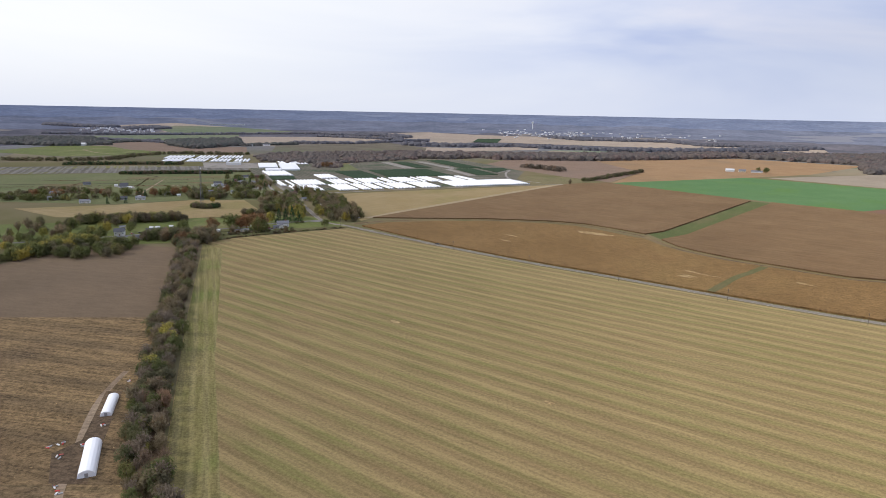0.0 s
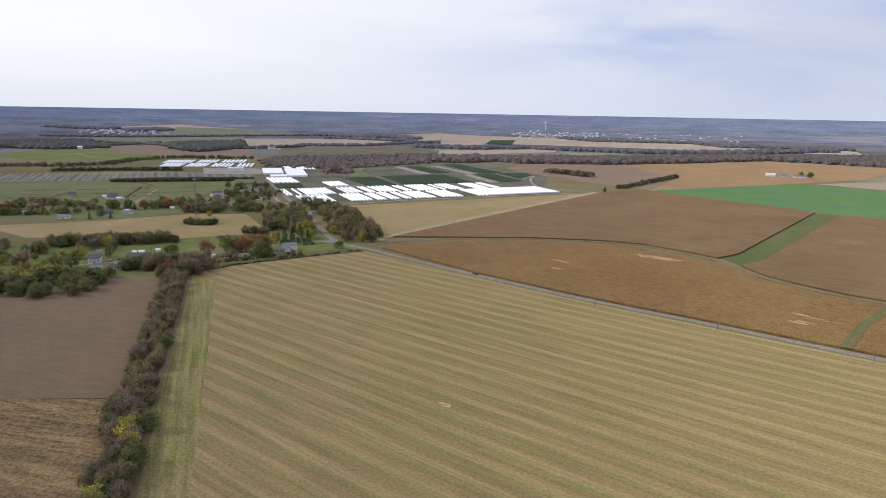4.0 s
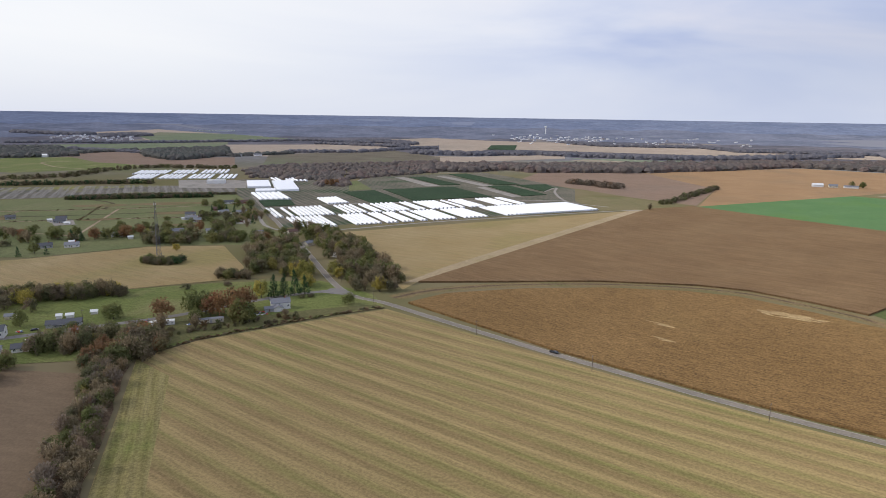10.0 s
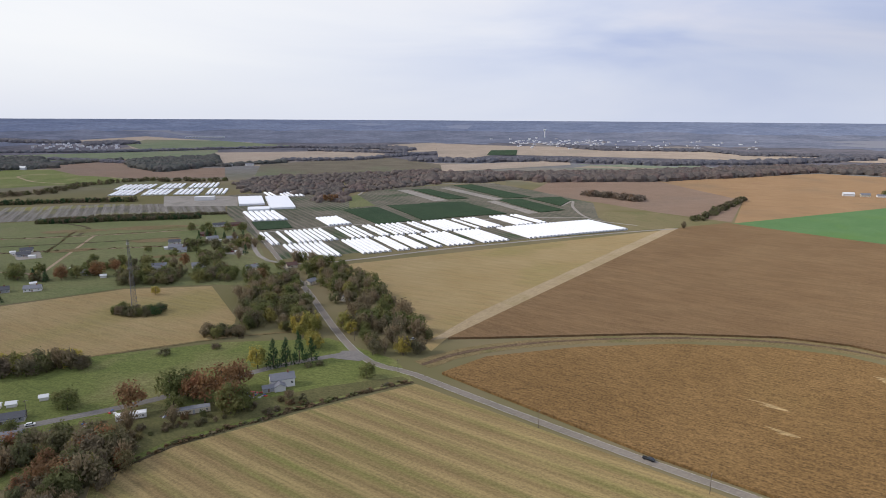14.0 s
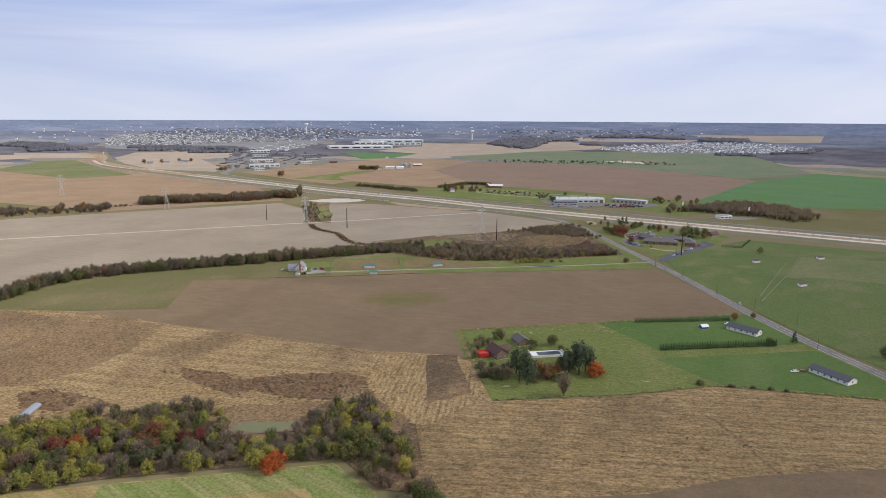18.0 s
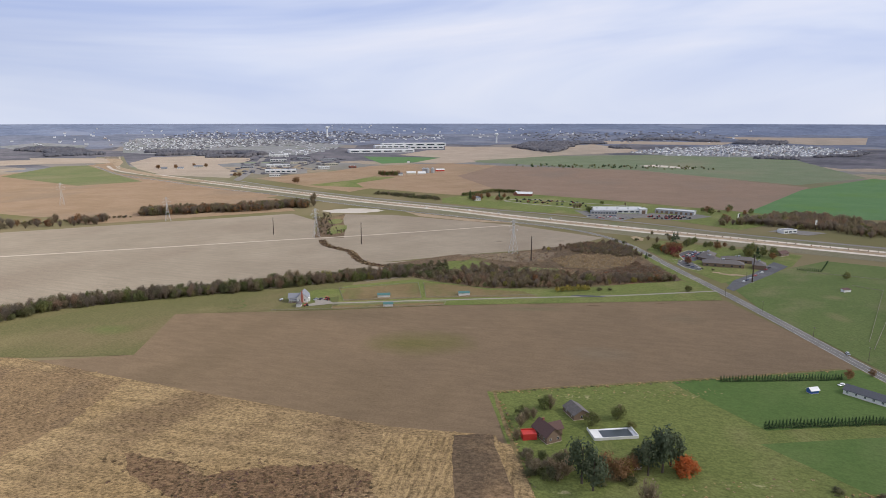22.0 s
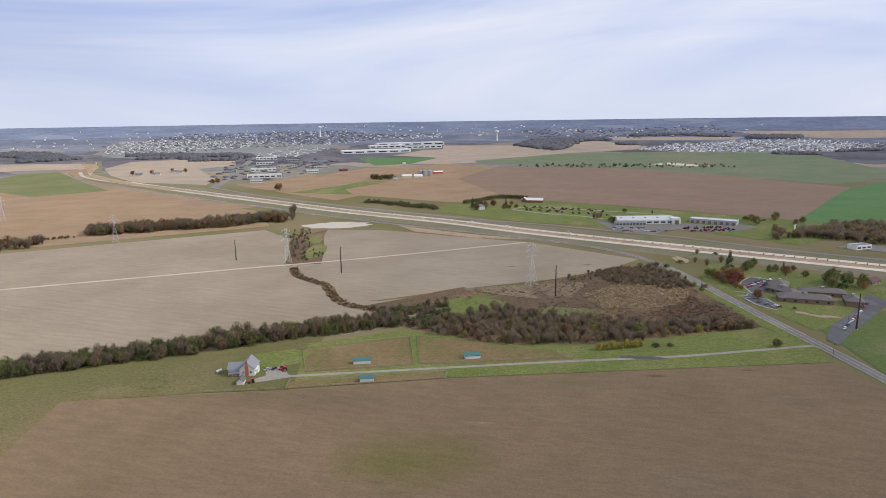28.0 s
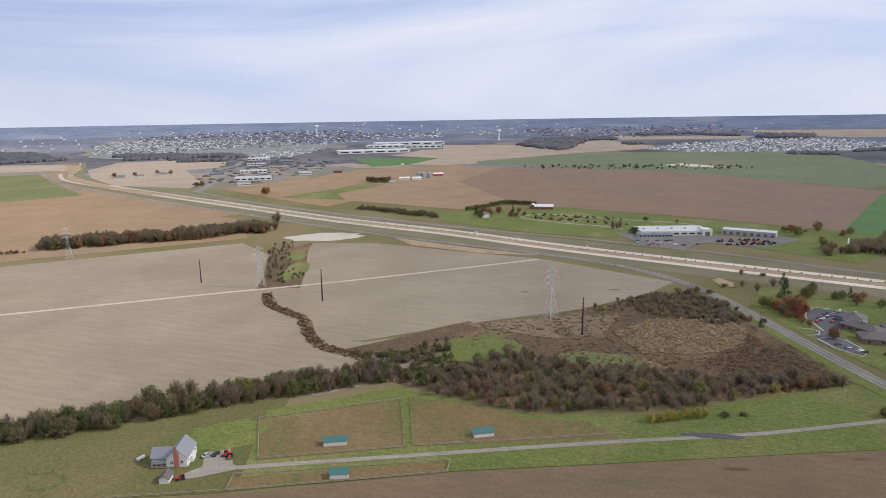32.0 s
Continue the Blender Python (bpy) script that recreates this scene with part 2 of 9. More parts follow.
def stubble_mat(name, soil, straw, green, angle, period, greens=(), lush=0.5, grain=0.26, soft=1.0):
    """Cut stubble: every pass of the machine leaves two pale lines of straw, a bare lane and a lane of regrowth."""
    m = Nodes(name, 0.95, spec=0.1)
    w = m.where()
    along = m.where(angle, (0.04, 1, 1))
    sep = m.n("ShaderNodeSeparateXYZ")
    m.l(m.where(angle), sep.inputs[0])
    wander = m.n("ShaderNodeMath"); wander.operation = "MULTIPLY_ADD"; wander.inputs[1].default_value = 5.0
    m.l(m.noise(m.where(angle, (0.3, 1, 1)), 0.02, 3.0), wander.inputs[0]); m.l(sep.outputs["Y"], wander.inputs[2])
    div = m.n("ShaderNodeMath"); div.operation = "DIVIDE"; div.inputs[1].default_value = period
    m.l(wander.outputs[0], div.inputs[0])
    fr = m.n("ShaderNodeMath"); fr.operation = "FRACT"
    m.l(div.outputs[0], fr.inputs[0])
    drift = m.noise(w, 0.011, 5.0, 0.6)
    dull = tuple(0.5 * a + 0.5 * b for a, b in zip(soil, straw))
    base = m.mix(m.ramp(drift, (0.40, (0, 0, 0)), (0.62, (1, 1, 1))), dull, tuple(0.8 * a + 0.2 * b for a, b in zip(straw, soil)))
    fade = m.ramp(m.noise(m.where(angle, (0.18, 1, 1)), 0.05, 4.0), (0.30, (0.35,) * 3), (0.60, (1, 1, 1)))
    lane = m.mix(1.0, m.ramp(fr.outputs[0], (0.05, (0.6 * soft,) * 3), (0.22, (0.2 * soft,) * 3), (0.38, (0, 0, 0)), (0.82, (0.1 * soft,) * 3), (0.97, (0.6 * soft,) * 3)), fade, "MULTIPLY")
    col = m.mix(lane, base, soil)
    # regrowth, thick where the ground is wet
    wet = m.ramp(m.noise(m.where(angle, (0.6, 1, 1)), 0.009, 4.0, 0.6), (0.36, (0.35,) * 3), (0.60, (lush,) * 3))
    for x, y, rx, ry in greens:
        mp = m.n("ShaderNodeMapping", Location=(-x / rx, -y / ry, 0), Scale=(1 / rx, 1 / ry, 0))
        m.l(w, mp.inputs[0])
        ln = m.n("ShaderNodeVectorMath"); ln.operation = "LENGTH"
        m.l(mp.outputs[0], ln.inputs[0])
        edge = m.n("ShaderNodeMath"); edge.operation = "ADD"
        m.l(ln.outputs["Value"], edge.inputs[0]); m.l(drift, edge.inputs[1])
        wet = m.mix(m.ramp(edge.outputs[0], (0.7, (1, 1, 1)), (1.6, (0, 0, 0))), wet, (0.85,) * 3)
    sprout = m.mix(1.0, m.ramp(fr.outputs[0], (0.04, (0.35,) * 3), (0.28, (0.4 + 0.5 * soft,) * 3), (0.44, (0.4 + 0.45 * soft,) * 3), (0.66, (0.4,) * 3), (0.95, (0.3,) * 3)), wet, "MULTIPLY")
    sprout = m.mix(1.0, sprout, m.ramp(m.noise(along, 0.5, 4.0, 0.7), (0.36, (0.55,) * 3), (0.60, (1, 1, 1))), "MULTIPLY")
    col = m.mix(sprout, col, green)
    rows = m.mix(1.0, m.ramp(fr.outputs[0], (0.38, (0, 0, 0)), (0.52, (0.55 * soft,) * 3), (0.61, (0.38 * soft,) * 3), (0.70, (0.6 * soft,) * 3), (0.86, (0, 0, 0))), fade, "MULTIPLY")
    pale = tuple(min(0.6, c * 1.22) for c in straw)
    col = m.mix(rows, col, pale)
    fine, grit = m.noise(along, 0.42, 4.0, 0.7), m.noise(w, 0.7, 6.0, 0.75)
    var = m.mix(0.5, m.ramp(fine, (0.39, (1 - grain,) * 3), (0.61, (1 + grain,) * 3)), m.ramp(grit, (0.41, (1 - grain * 1.2,) * 3), (0.59, (1 + grain * 1.2,) * 3)))
    m.bump(grit, 0.5, 0.6)
    return m.base(m.mix(1.0, col, var, "MULTIPLY"))


def plain_mat(name, c, rough=0.6, metal=0.0, spec=0.3, var=0.15, scale=0.8, bump=0.0):
    """One colour with grain and weathering."""
    m = Nodes(name, rough, metal, spec)
    w = m.where()
    v = m.mix(0.5, m.ramp(m.noise(w, scale, 5.0, 0.65), (0.3, (1 - var,) * 3), (0.7, (1 + var,) * 3)), m.ramp(m.noise(w, scale * 7, 3.0), (0.3, (1 - var,) * 3), (0.7, (1 + var,) * 3)))
    if bump:
        m.bump(m.noise(w, scale * 5, 4.0), bump, 0.1)
    return m.base(m.mix(1.0, c, v, "MULTIPLY"))


def leaf_mat(name, *cols, cell=0.11, rough=0.8, vary=0.26):
    """Foliage: each leaf clump its own shade, each tree its own tint."""
    m = Nodes(name, rough, spec=0.15)
    g = m.n("ShaderNodeNewGeometry")
    o = m.n("ShaderNodeObjectInfo")
    v = m.n("ShaderNodeTexVoronoi", Scale=cell)
    m.l(m.where(0, (1, 1, 0.3)), v.inputs["Vector"])
    sep = m.n("ShaderNodeSeparateColor")
    m.l(v.outputs["Color"], sep.inputs[0])
    ad = m.n("ShaderNodeMath")
    ad.operation = "ADD"
    m.l(sep.outputs[0], ad.inputs[0]); m.l(o.outputs["Random"], ad.inputs[1])
    fr = m.n("ShaderNodeMath")
    fr.operation = "FRACT"
    m.l(ad.outputs[0], fr.inputs[0])
    k = len(cols)
    col = m.ramp(fr.outputs[0], *[((i + 0.5) / k, c) for i, c in enumerate(cols)])
    isl = m.ramp(g.outputs["Random Per Island"], (0.0, (1 - vary,) * 3), (1.0, (1 + vary,) * 3))
    col = m.mix(1.0, col, isl, "MULTIPLY")
    # leaves let some light through
    tr, ms = m.n("ShaderNodeBsdfTranslucent"), m.n("ShaderNodeMixShader")
    ms.inputs[0].default_value = 0.45
    m.l(col, tr.inputs[0]); m.l(m.b.outputs[0], ms.inputs[1]); m.l(tr.outputs[0], ms.inputs[2])
    m.l(ms.outputs[0], m.t.nodes["Material Output"].inputs[0])
    return m.base(col)


STUBBLE = stubble_mat("striped_stubble", (0.264, 0.172, 0.086), (0.342, 0.250, 0.116), (0.185, 0.200, 0.055), 37.4, 13.6, ((-150, 640, 100, 70), (-125, 440, 60, 190), (-60, 230, 80, 80), (70, 560, 70, 45)), 0.75)
FIELD2 = stubble_mat("pale_green_stubble", (0.238, 0.218, 0.092), (0.286, 0.256, 0.112), (0.195, 0.212, 0.070), 37.4, 13.6, ((320, 150, 90, 90), (620, 60, 120, 60)), 0.8, grain=0.12, soft=0.38)
GREENSTUB = field_mat("green_stubble", (0.15, 0.20, 0.05), (0.24, 0.23, 0.085), 37.4, 12.0, (0.30, 0.27, 0.12), 0.6, (0.13, 0.20, 0.04), 0.02, 0.3, 2.0)
HEADLAND = field_mat("headland_stubble", (0.190, 0.184, 0.051), (0.270, 0.218, 0.085), 70, 6.0, (0.330, 0.272, 0.119), 0.6, (0.180, 0.196, 0.052), 0.02, 0.3, 2.0)
CORN = field_mat("ripe_corn", (0.212, 0.126, 0.046), (0.242, 0.146, 0.055), 37.4, 0, None, 0.5, (0.252, 0.160, 0.058), 0.008, 0.42, 1.2, bump=1.0, stretch=0.16)
CORN2 = field_mat("ripe_corn_far", (0.200, 0.123, 0.057), (0.226, 0.144, 0.068), 40, 0, None, 0.5, (0.180, 0.112, 0.052), 0.006, 0.25, 3.0, bump=1.0, stretch=0.12)
BROWN = field_mat("brown_tilled_soil", (0.196, 0.139, 0.081), (0.221, 0.155, 0.089), 12, 0, None, 0.4, (0.183, 0.130, 0.074), 0.01, 0.13, 4.0, spots=((-22, -163, 95, 50, (0.145, 0.131, 0.042)), (-165, -262, 16, 3.5, (0.116, 0.074, 0.042)), (-222, -272, 14, 4, (0.139, 0.089, 0.046)), (-150, -150, 60, 30, (0.205, 0.155, 0.10)), (-110, -250, 80, 14, (0.16, 0.14, 0.075)), (-230, -230, 50, 40, (0.175, 0.135, 0.085)), (60, -225, 190, 40, (0.160, 0.118, 0.070)), (-60, -200, 16, 2.5, (0.25, 0.185, 0.115))), stretch=0.25)
RED = field_mat("red_soil", (0.195, 0.11, 0.068), (0.225, 0.13, 0.08), 20, 0, None, 0.4, (0.20, 0.11, 0.065), 0.008, 0.15, 5.0)
ORANGE = field_mat("orange_stubble", (0.290, 0.196, 0.110), (0.340, 0.233, 0.139), 10, 0, None, 0.4, (0.270, 0.196, 0.122), 0.005, 0.14, 5.0, stretch=0.15)
GOLDEN = field_mat("golden_stubble", (0.30, 0.185, 0.088), (0.345, 0.215, 0.105), 10, 0, None, 0.4, (0.27, 0.18, 0.095), 0.005, 0.14, 5.0, stretch=0.15)
PALE = field_mat("pale_stubble", (0.290, 0.238, 0.165), (0.344, 0.284, 0.199), 17, 9.0, (0.269, 0.221, 0.153), 0.35, (0.277, 0.221, 0.153), 0.006, 0.12, 3.0, spots=((-93, -544, 12, 5, (0.135, 0.100, 0.064)), (-172, -551, 14, 6, (0.126, 0.096, 0.060))), stretch=0.12)
TAN = field_mat("tan_mown_field", (0.330, 0.235, 0.101), (0.370, 0.275, 0.131), 30, 14.0, (0.290, 0.235, 0.101), 0.4, (0.290, 0.230, 0.087), 0.012, 0.16, 3.0, stretch=0.12)
DRY = field_mat("dry_weed_stubble", (0.28, 0.19, 0.085), (0.36, 0.255, 0.125), 10, 11.0, (0.21, 0.145, 0.07), 0.6, (0.20, 0.135, 0.07), 0.014, 0.5, 0.8, bump=1.0, spots=((-150, 75, 60, 12, (0.17, 0.13, 0.06)), (-250, 55, 70, 9, (0.19, 0.135, 0.065))), stretch=0.35)
SOUTHDRY = field_mat("cut_corn_stubble", (0.300, 0.198, 0.090), (0.375, 0.255, 0.119), 4, 11.0, (0.20, 0.145, 0.068), 0.5, (0.222, 0.149, 0.075), 0.014, 0.45, 1.2, bump=1.0, stretch=0.2, second=5.0)
WESTDRY = field_mat("west_corn_stubble", (0.250, 0.165, 0.075), (0.320, 0.216, 0.098), 13, 23.0, (0.150, 0.104, 0.053), 0.75, (0.190, 0.127, 0.063), 0.014, 0.5, 1.6, bump=1.0, stretch=0.08)
WEEDY = field_mat("brown_weeds", (0.207, 0.138, 0.070), (0.265, 0.180, 0.090), 10, 0, None, 0.5, (0.175, 0.12, 0.068), 0.025, 0.5, 0.8, bump=1.0, stretch=0.4)
DEADWEED = field_mat("dead_weeds", (0.172, 0.107, 0.057), (0.213, 0.138, 0.070), 10, 0, None, 0.5, (0.322, 0.224, 0.115), 0.03, 0.5, 0.8, bump=1.0, stretch=0.4)
ROWDRY = field_mat("stubble_rows", (0.30, 0.205, 0.09), (0.37, 0.26, 0.125), 96, 3.2, (0.22, 0.15, 0.075), 0.7, None, 0.02, 0.5, 1.2, bump=1.0, stretch=0.2)
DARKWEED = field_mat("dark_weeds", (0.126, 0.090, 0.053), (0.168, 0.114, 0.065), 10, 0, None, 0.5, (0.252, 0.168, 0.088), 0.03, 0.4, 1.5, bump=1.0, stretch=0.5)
GRASS = field_mat("mown_grass", (0.138, 0.165, 0.044), (0.173, 0.191, 0.055), 20, 0, None, 0.5, (0.222, 0.209, 0.079), 0.018, 0.26, 2.0, bump=0.3, spots=((-200, -88, 26, 13, (0.44, 0.38, 0.20), 1), (-125, -82, 30, 7, (0.44, 0.38, 0.20), 1), (-190, 2, 34, 7, (0.44, 0.38, 0.20), 1), (-105, 12, 12, 4, (0.44, 0.38, 0.20), 1), (-128, -2, 15, 11, (0.156, 0.108, 0.060)), (-430, -120, 90, 60, (0.156, 0.178, 0.060)), (-370, -330, 60, 40, (0.146, 0.173, 0.060))), stretch=0.5)
HORSEGRASS = field_mat("grazed_grass", (0.108, 0.146, 0.042), (0.132, 0.162, 0.050), 60, 0, None, 0.5, (0.170, 0.172, 0.070), 0.02, 0.2, 2.0, bump=0.3, stretch=0.5, spots=((-352, -240, 22, 34, (0.185, 0.178, 0.075)), (-380, -300, 26, 20, (0.20, 0.185, 0.085)), (-440, -300, 30, 30, (0.165, 0.15, 0.065)), (-420, -120, 60, 40, (0.15, 0.165, 0.06))))
MOWN = field_mat("smooth_lawn", (0.092, 0.150, 0.038), (0.118, 0.172, 0.046), 20, 0, None, 0.5, (0.135, 0.180, 0.055), 0.02, 0.14, 2.0, bump=0.2, stretch=0.5)
LUSH = field_mat("winter_wheat", (0.094, 0.185, 0.063), (0.116, 0.205, 0.074), 35, 0, None, 0.5, (0.110, 0.200, 0.053), 0.01, 0.10, 4.0, bump=0.2, stretch=0.4)
SOWN = field_mat("sown_pasture", (0.120, 0.168, 0.052), (0.148, 0.180, 0.062), 25, 0, None, 0.5, (0.165, 0.182, 0.068), 0.005, 0.14, 3.0, bump=0.3, stretch=0.5, spots=((560, 330, 150, 120, (0.222, 0.190, 0.085)), (1000, 330, 260, 110, (0.190, 0.184, 0.072))))
PASTURE = field_mat("pasture", (0.142, 0.163, 0.060), (0.184, 0.184, 0.076), 25, 0, None, 0.5, (0.210, 0.189, 0.092), 0.006, 0.2, 3.0, bump=0.3, stretch=0.5)
OLDGRASS = field_mat("tired_grass", (0.128, 0.124, 0.046), (0.152, 0.136, 0.056), 25, 0, None, 0.5, (0.180, 0.145, 0.068), 0.012, 0.2, 1.2, bump=0.3, stretch=0.5, spots=((82, -272, 55, 45, (0.107, 0.149, 0.041)), (20, -300, 40, 20, (0.102, 0.144, 0.036)), (209, -178, 45, 30, (0.121, 0.153, 0.045)), (155, -232, 40, 20, (0.200, 0.167, 0.077)), (262, -150, 40, 45, (0.209, 0.172, 0.081)), (120, -300, 40, 18, (0.177, 0.153, 0.072))))
PATCHY = field_mat("far_farmland", (0.135, 0.115, 0.075), (0.185, 0.155, 0.10), 0, 0, None, 0.5, (0.15, 0.16, 0.085), 0.003, 0.2, 8.0)
NURSERY = field_mat("nursery_beds", (0.10, 0.10, 0.062), (0.17, 0.15, 0.105), 62, 9.0, (0.23, 0.195, 0.14), 0.7, (0.05, 0.085, 0.035), 0.012, 0.3, 2.0)
YOUNGPLANTS = field_mat("young_plants", (0.105, 0.10, 0.07), (0.165, 0.145, 0.105), 66, 21.0, (0.26, 0.235, 0.195), 0.7, (0.24, 0.225, 0.06), 0.011, 0.3, 3.0, second=13.0)
# FARTAN and FARGREEN: far fields, muted for distance in the base colour
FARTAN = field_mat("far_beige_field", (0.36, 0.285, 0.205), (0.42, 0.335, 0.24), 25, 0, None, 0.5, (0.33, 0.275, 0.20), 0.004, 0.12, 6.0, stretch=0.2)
TOWNLAND = field_mat("streets_and_gardens", (0.19, 0.19, 0.17), (0.235, 0.23, 0.215), 25, 30.0, (0.29, 0.285, 0.275), 0.6, (0.15, 0.17, 0.11), 0.012, 0.15, 6.0, second=21.0)
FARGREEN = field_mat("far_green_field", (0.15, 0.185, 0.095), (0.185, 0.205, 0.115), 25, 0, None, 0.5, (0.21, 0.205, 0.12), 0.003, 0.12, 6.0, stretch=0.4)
WARMBROWN = field_mat("warm_brown_field", (0.235, 0.160, 0.105), (0.26, 0.180, 0.12), 14, 0, None, 0.5, (0.225, 0.165, 0.115), 0.004, 0.14, 6.0, stretch=0.2)
EVERGREENBED = field_mat("evergreen_bed", (0.030, 0.061, 0.026), (0.041, 0.077, 0.033), 62, 2.5, (0.081, 0.088, 0.052), 0.4, None, 0.01, 0.35, 1.0, bump=1.0)
GRAVEL = field_mat("gravel", (0.300, 0.270, 0.219), (0.360, 0.323, 0.260), 0, 0, None, 0.5, (0.260, 0.235, 0.186), 0.05, 0.15, 1.0)
WATERWAY = field_mat("rank_grass", (0.098, 0.118, 0.038), (0.128, 0.140, 0.048), 40, 0, None, 0.5, (0.15, 0.135, 0.055), 0.02, 0.3, 1.5, stretch=0.4)
DRYVERGE = field_mat("dry_verge", (0.20, 0.150, 0.066), (0.235, 0.175, 0.08), -38, 0, None, 0.5, (0.17, 0.148, 0.06), 0.04, 0.3, 1.5, stretch=0.4)
TANROAD = field_mat("worn_tan_asphalt", (0.235, 0.203, 0.155), (0.275, 0.238, 0.185), -38, 0, None, 0.5, (0.21, 0.185, 0.145), 0.05, 0.12, 1.0, 0.97, 0.1)
ASPHALT = field_mat("worn_asphalt", (0.225, 0.205, 0.175), (0.265, 0.242, 0.205), -38, 0, None, 0.5, (0.205, 0.19, 0.17), 0.05, 0.12, 1.0, 0.97, 0.1)
DARKASPHALT = field_mat("asphalt", (0.085, 0.085, 0.085), (0.11, 0.11, 0.108), 0, 0, None, 0.5, (0.13, 0.13, 0.125), 0.05, 0.12, 1.0, 0.8, 0.1)
MIDASPHALT = field_mat("road_asphalt", (0.176, 0.165, 0.143), (0.215, 0.200, 0.170), 35, 0, None, 0.5, (0.247, 0.225, 0.185), 0.03, 0.14, 1.0, 0.97, 0.1)
CONCRETE = field_mat("pale_concrete", (0.515, 0.455, 0.351), (0.577, 0.505, 0.396), 0, 0, None, 0.5, (0.474, 0.396, 0.288), 0.02, 0.1, 1.5, 0.8, 0.1)
CREAMLANE = field_mat("cream_gravel", (0.50, 0.42, 0.31), (0.56, 0.48, 0.36), 0, 0, None, 0.5, (0.46, 0.38, 0.28), 0.03, 0.12, 1.5)
TRACKTAN = field_mat("worn_tan_track", (0.36, 0.275, 0.15), (0.42, 0.325, 0.19), -50, 0, None, 0.5, (0.33, 0.26, 0.13), 0.03, 0.2, 2.0, stretch=0.3)
FLATCORN = field_mat("flattened_corn", (0.36, 0.25, 0.11), (0.46, 0.33, 0.155), -37, 0, None, 0.5, (0.30, 0.20, 0.09), 0.06, 0.35, 1.0, stretch=0.3)
DIRT = field_mat("bare_earth", (0.34, 0.25, 0.15), (0.40, 0.30, 0.19), 0, 0, None, 0.5, (0.28, 0.20, 0.12), 0.04, 0.25, 1.0)
VERGE = field_mat("rough_verge", (0.18, 0.155, 0.068), (0.22, 0.18, 0.085), -38, 0, None, 0.5, (0.155, 0.15, 0.058), 0.04, 0.3, 1.5, stretch=0.4)
ROADSIDE = field_mat("dry_roadside_grass", (0.19, 0.17, 0.10), (0.24, 0.205, 0.13), 35, 9.0, (0.15, 0.16, 0.075), 0.5, (0.16, 0.165, 0.075), 0.012, 0.2, 3.0)
DITCHMAT = field_mat("ditch_weeds", (0.075, 0.06, 0.03), (0.115, 0.09, 0.045), 0, 0, None, 0.5, (0.06, 0.055, 0.025), 0.05, 0.35, 1.0)
PAINT = plain_mat("road_paint", (0.62, 0.60, 0.55), 0.7, var=0.12)
MUD = field_mat("muddy_paddock", (0.185, 0.135, 0.06), (0.225, 0.165, 0.08), 0, 0, None, 0.5, (0.15, 0.145, 0.05), 0.03, 0.2, 2.0, stretch=0.5)
SLOUGH = field_mat("reeds", (0.215, 0.16, 0.10), (0.26, 0.20, 0.125), 0, 0, None, 0.5, (0.15, 0.105, 0.065), 0.03, 0.35, 1.0, bump=1.0, stretch=0.6)

PONDGREEN = plain_mat("green_pond_water", (0.165, 0.168, 0.072), 0.55, spec=0.25, var=0.1, scale=0.2)

# ---- the ground: flat, with a far rim bent up to fit the camera's horizon line ----
CX, CY, R0, R1, ZR = -70.0, 190.0, 2400.0, 4750.0, 125.0


def ground_z(x, y):
    r = math.hypot(x - CX, y - CY)
    return ZR * (max(0.0, r - R0) / (R1 - R0)) ** 2


def mesh_of(name, verts, faces, mat, smooth=False):
    me = bpy.data.meshes.new(name)
    me.from_pydata(verts, [], faces)
    for m in mat if isinstance(mat, (list, tuple)) else [mat]:
        me.materials.append(m)
    if smooth:
        me.polygons.foreach_set("use_smooth", [True] * len(me.polygons))
    return me


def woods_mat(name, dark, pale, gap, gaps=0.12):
    """Distant woodland seen over the tree tops, haze in its colours, with a few open fields in it."""
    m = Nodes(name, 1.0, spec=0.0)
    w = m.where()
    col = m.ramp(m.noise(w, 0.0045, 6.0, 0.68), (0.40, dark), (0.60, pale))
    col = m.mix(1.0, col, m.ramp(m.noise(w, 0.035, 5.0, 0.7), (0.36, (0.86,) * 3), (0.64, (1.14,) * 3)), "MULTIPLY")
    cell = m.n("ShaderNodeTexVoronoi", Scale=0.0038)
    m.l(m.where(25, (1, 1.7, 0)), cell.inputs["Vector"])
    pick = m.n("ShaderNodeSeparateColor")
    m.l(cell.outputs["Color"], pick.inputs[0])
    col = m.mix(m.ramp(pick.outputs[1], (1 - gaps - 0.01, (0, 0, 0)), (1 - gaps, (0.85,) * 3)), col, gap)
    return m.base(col)


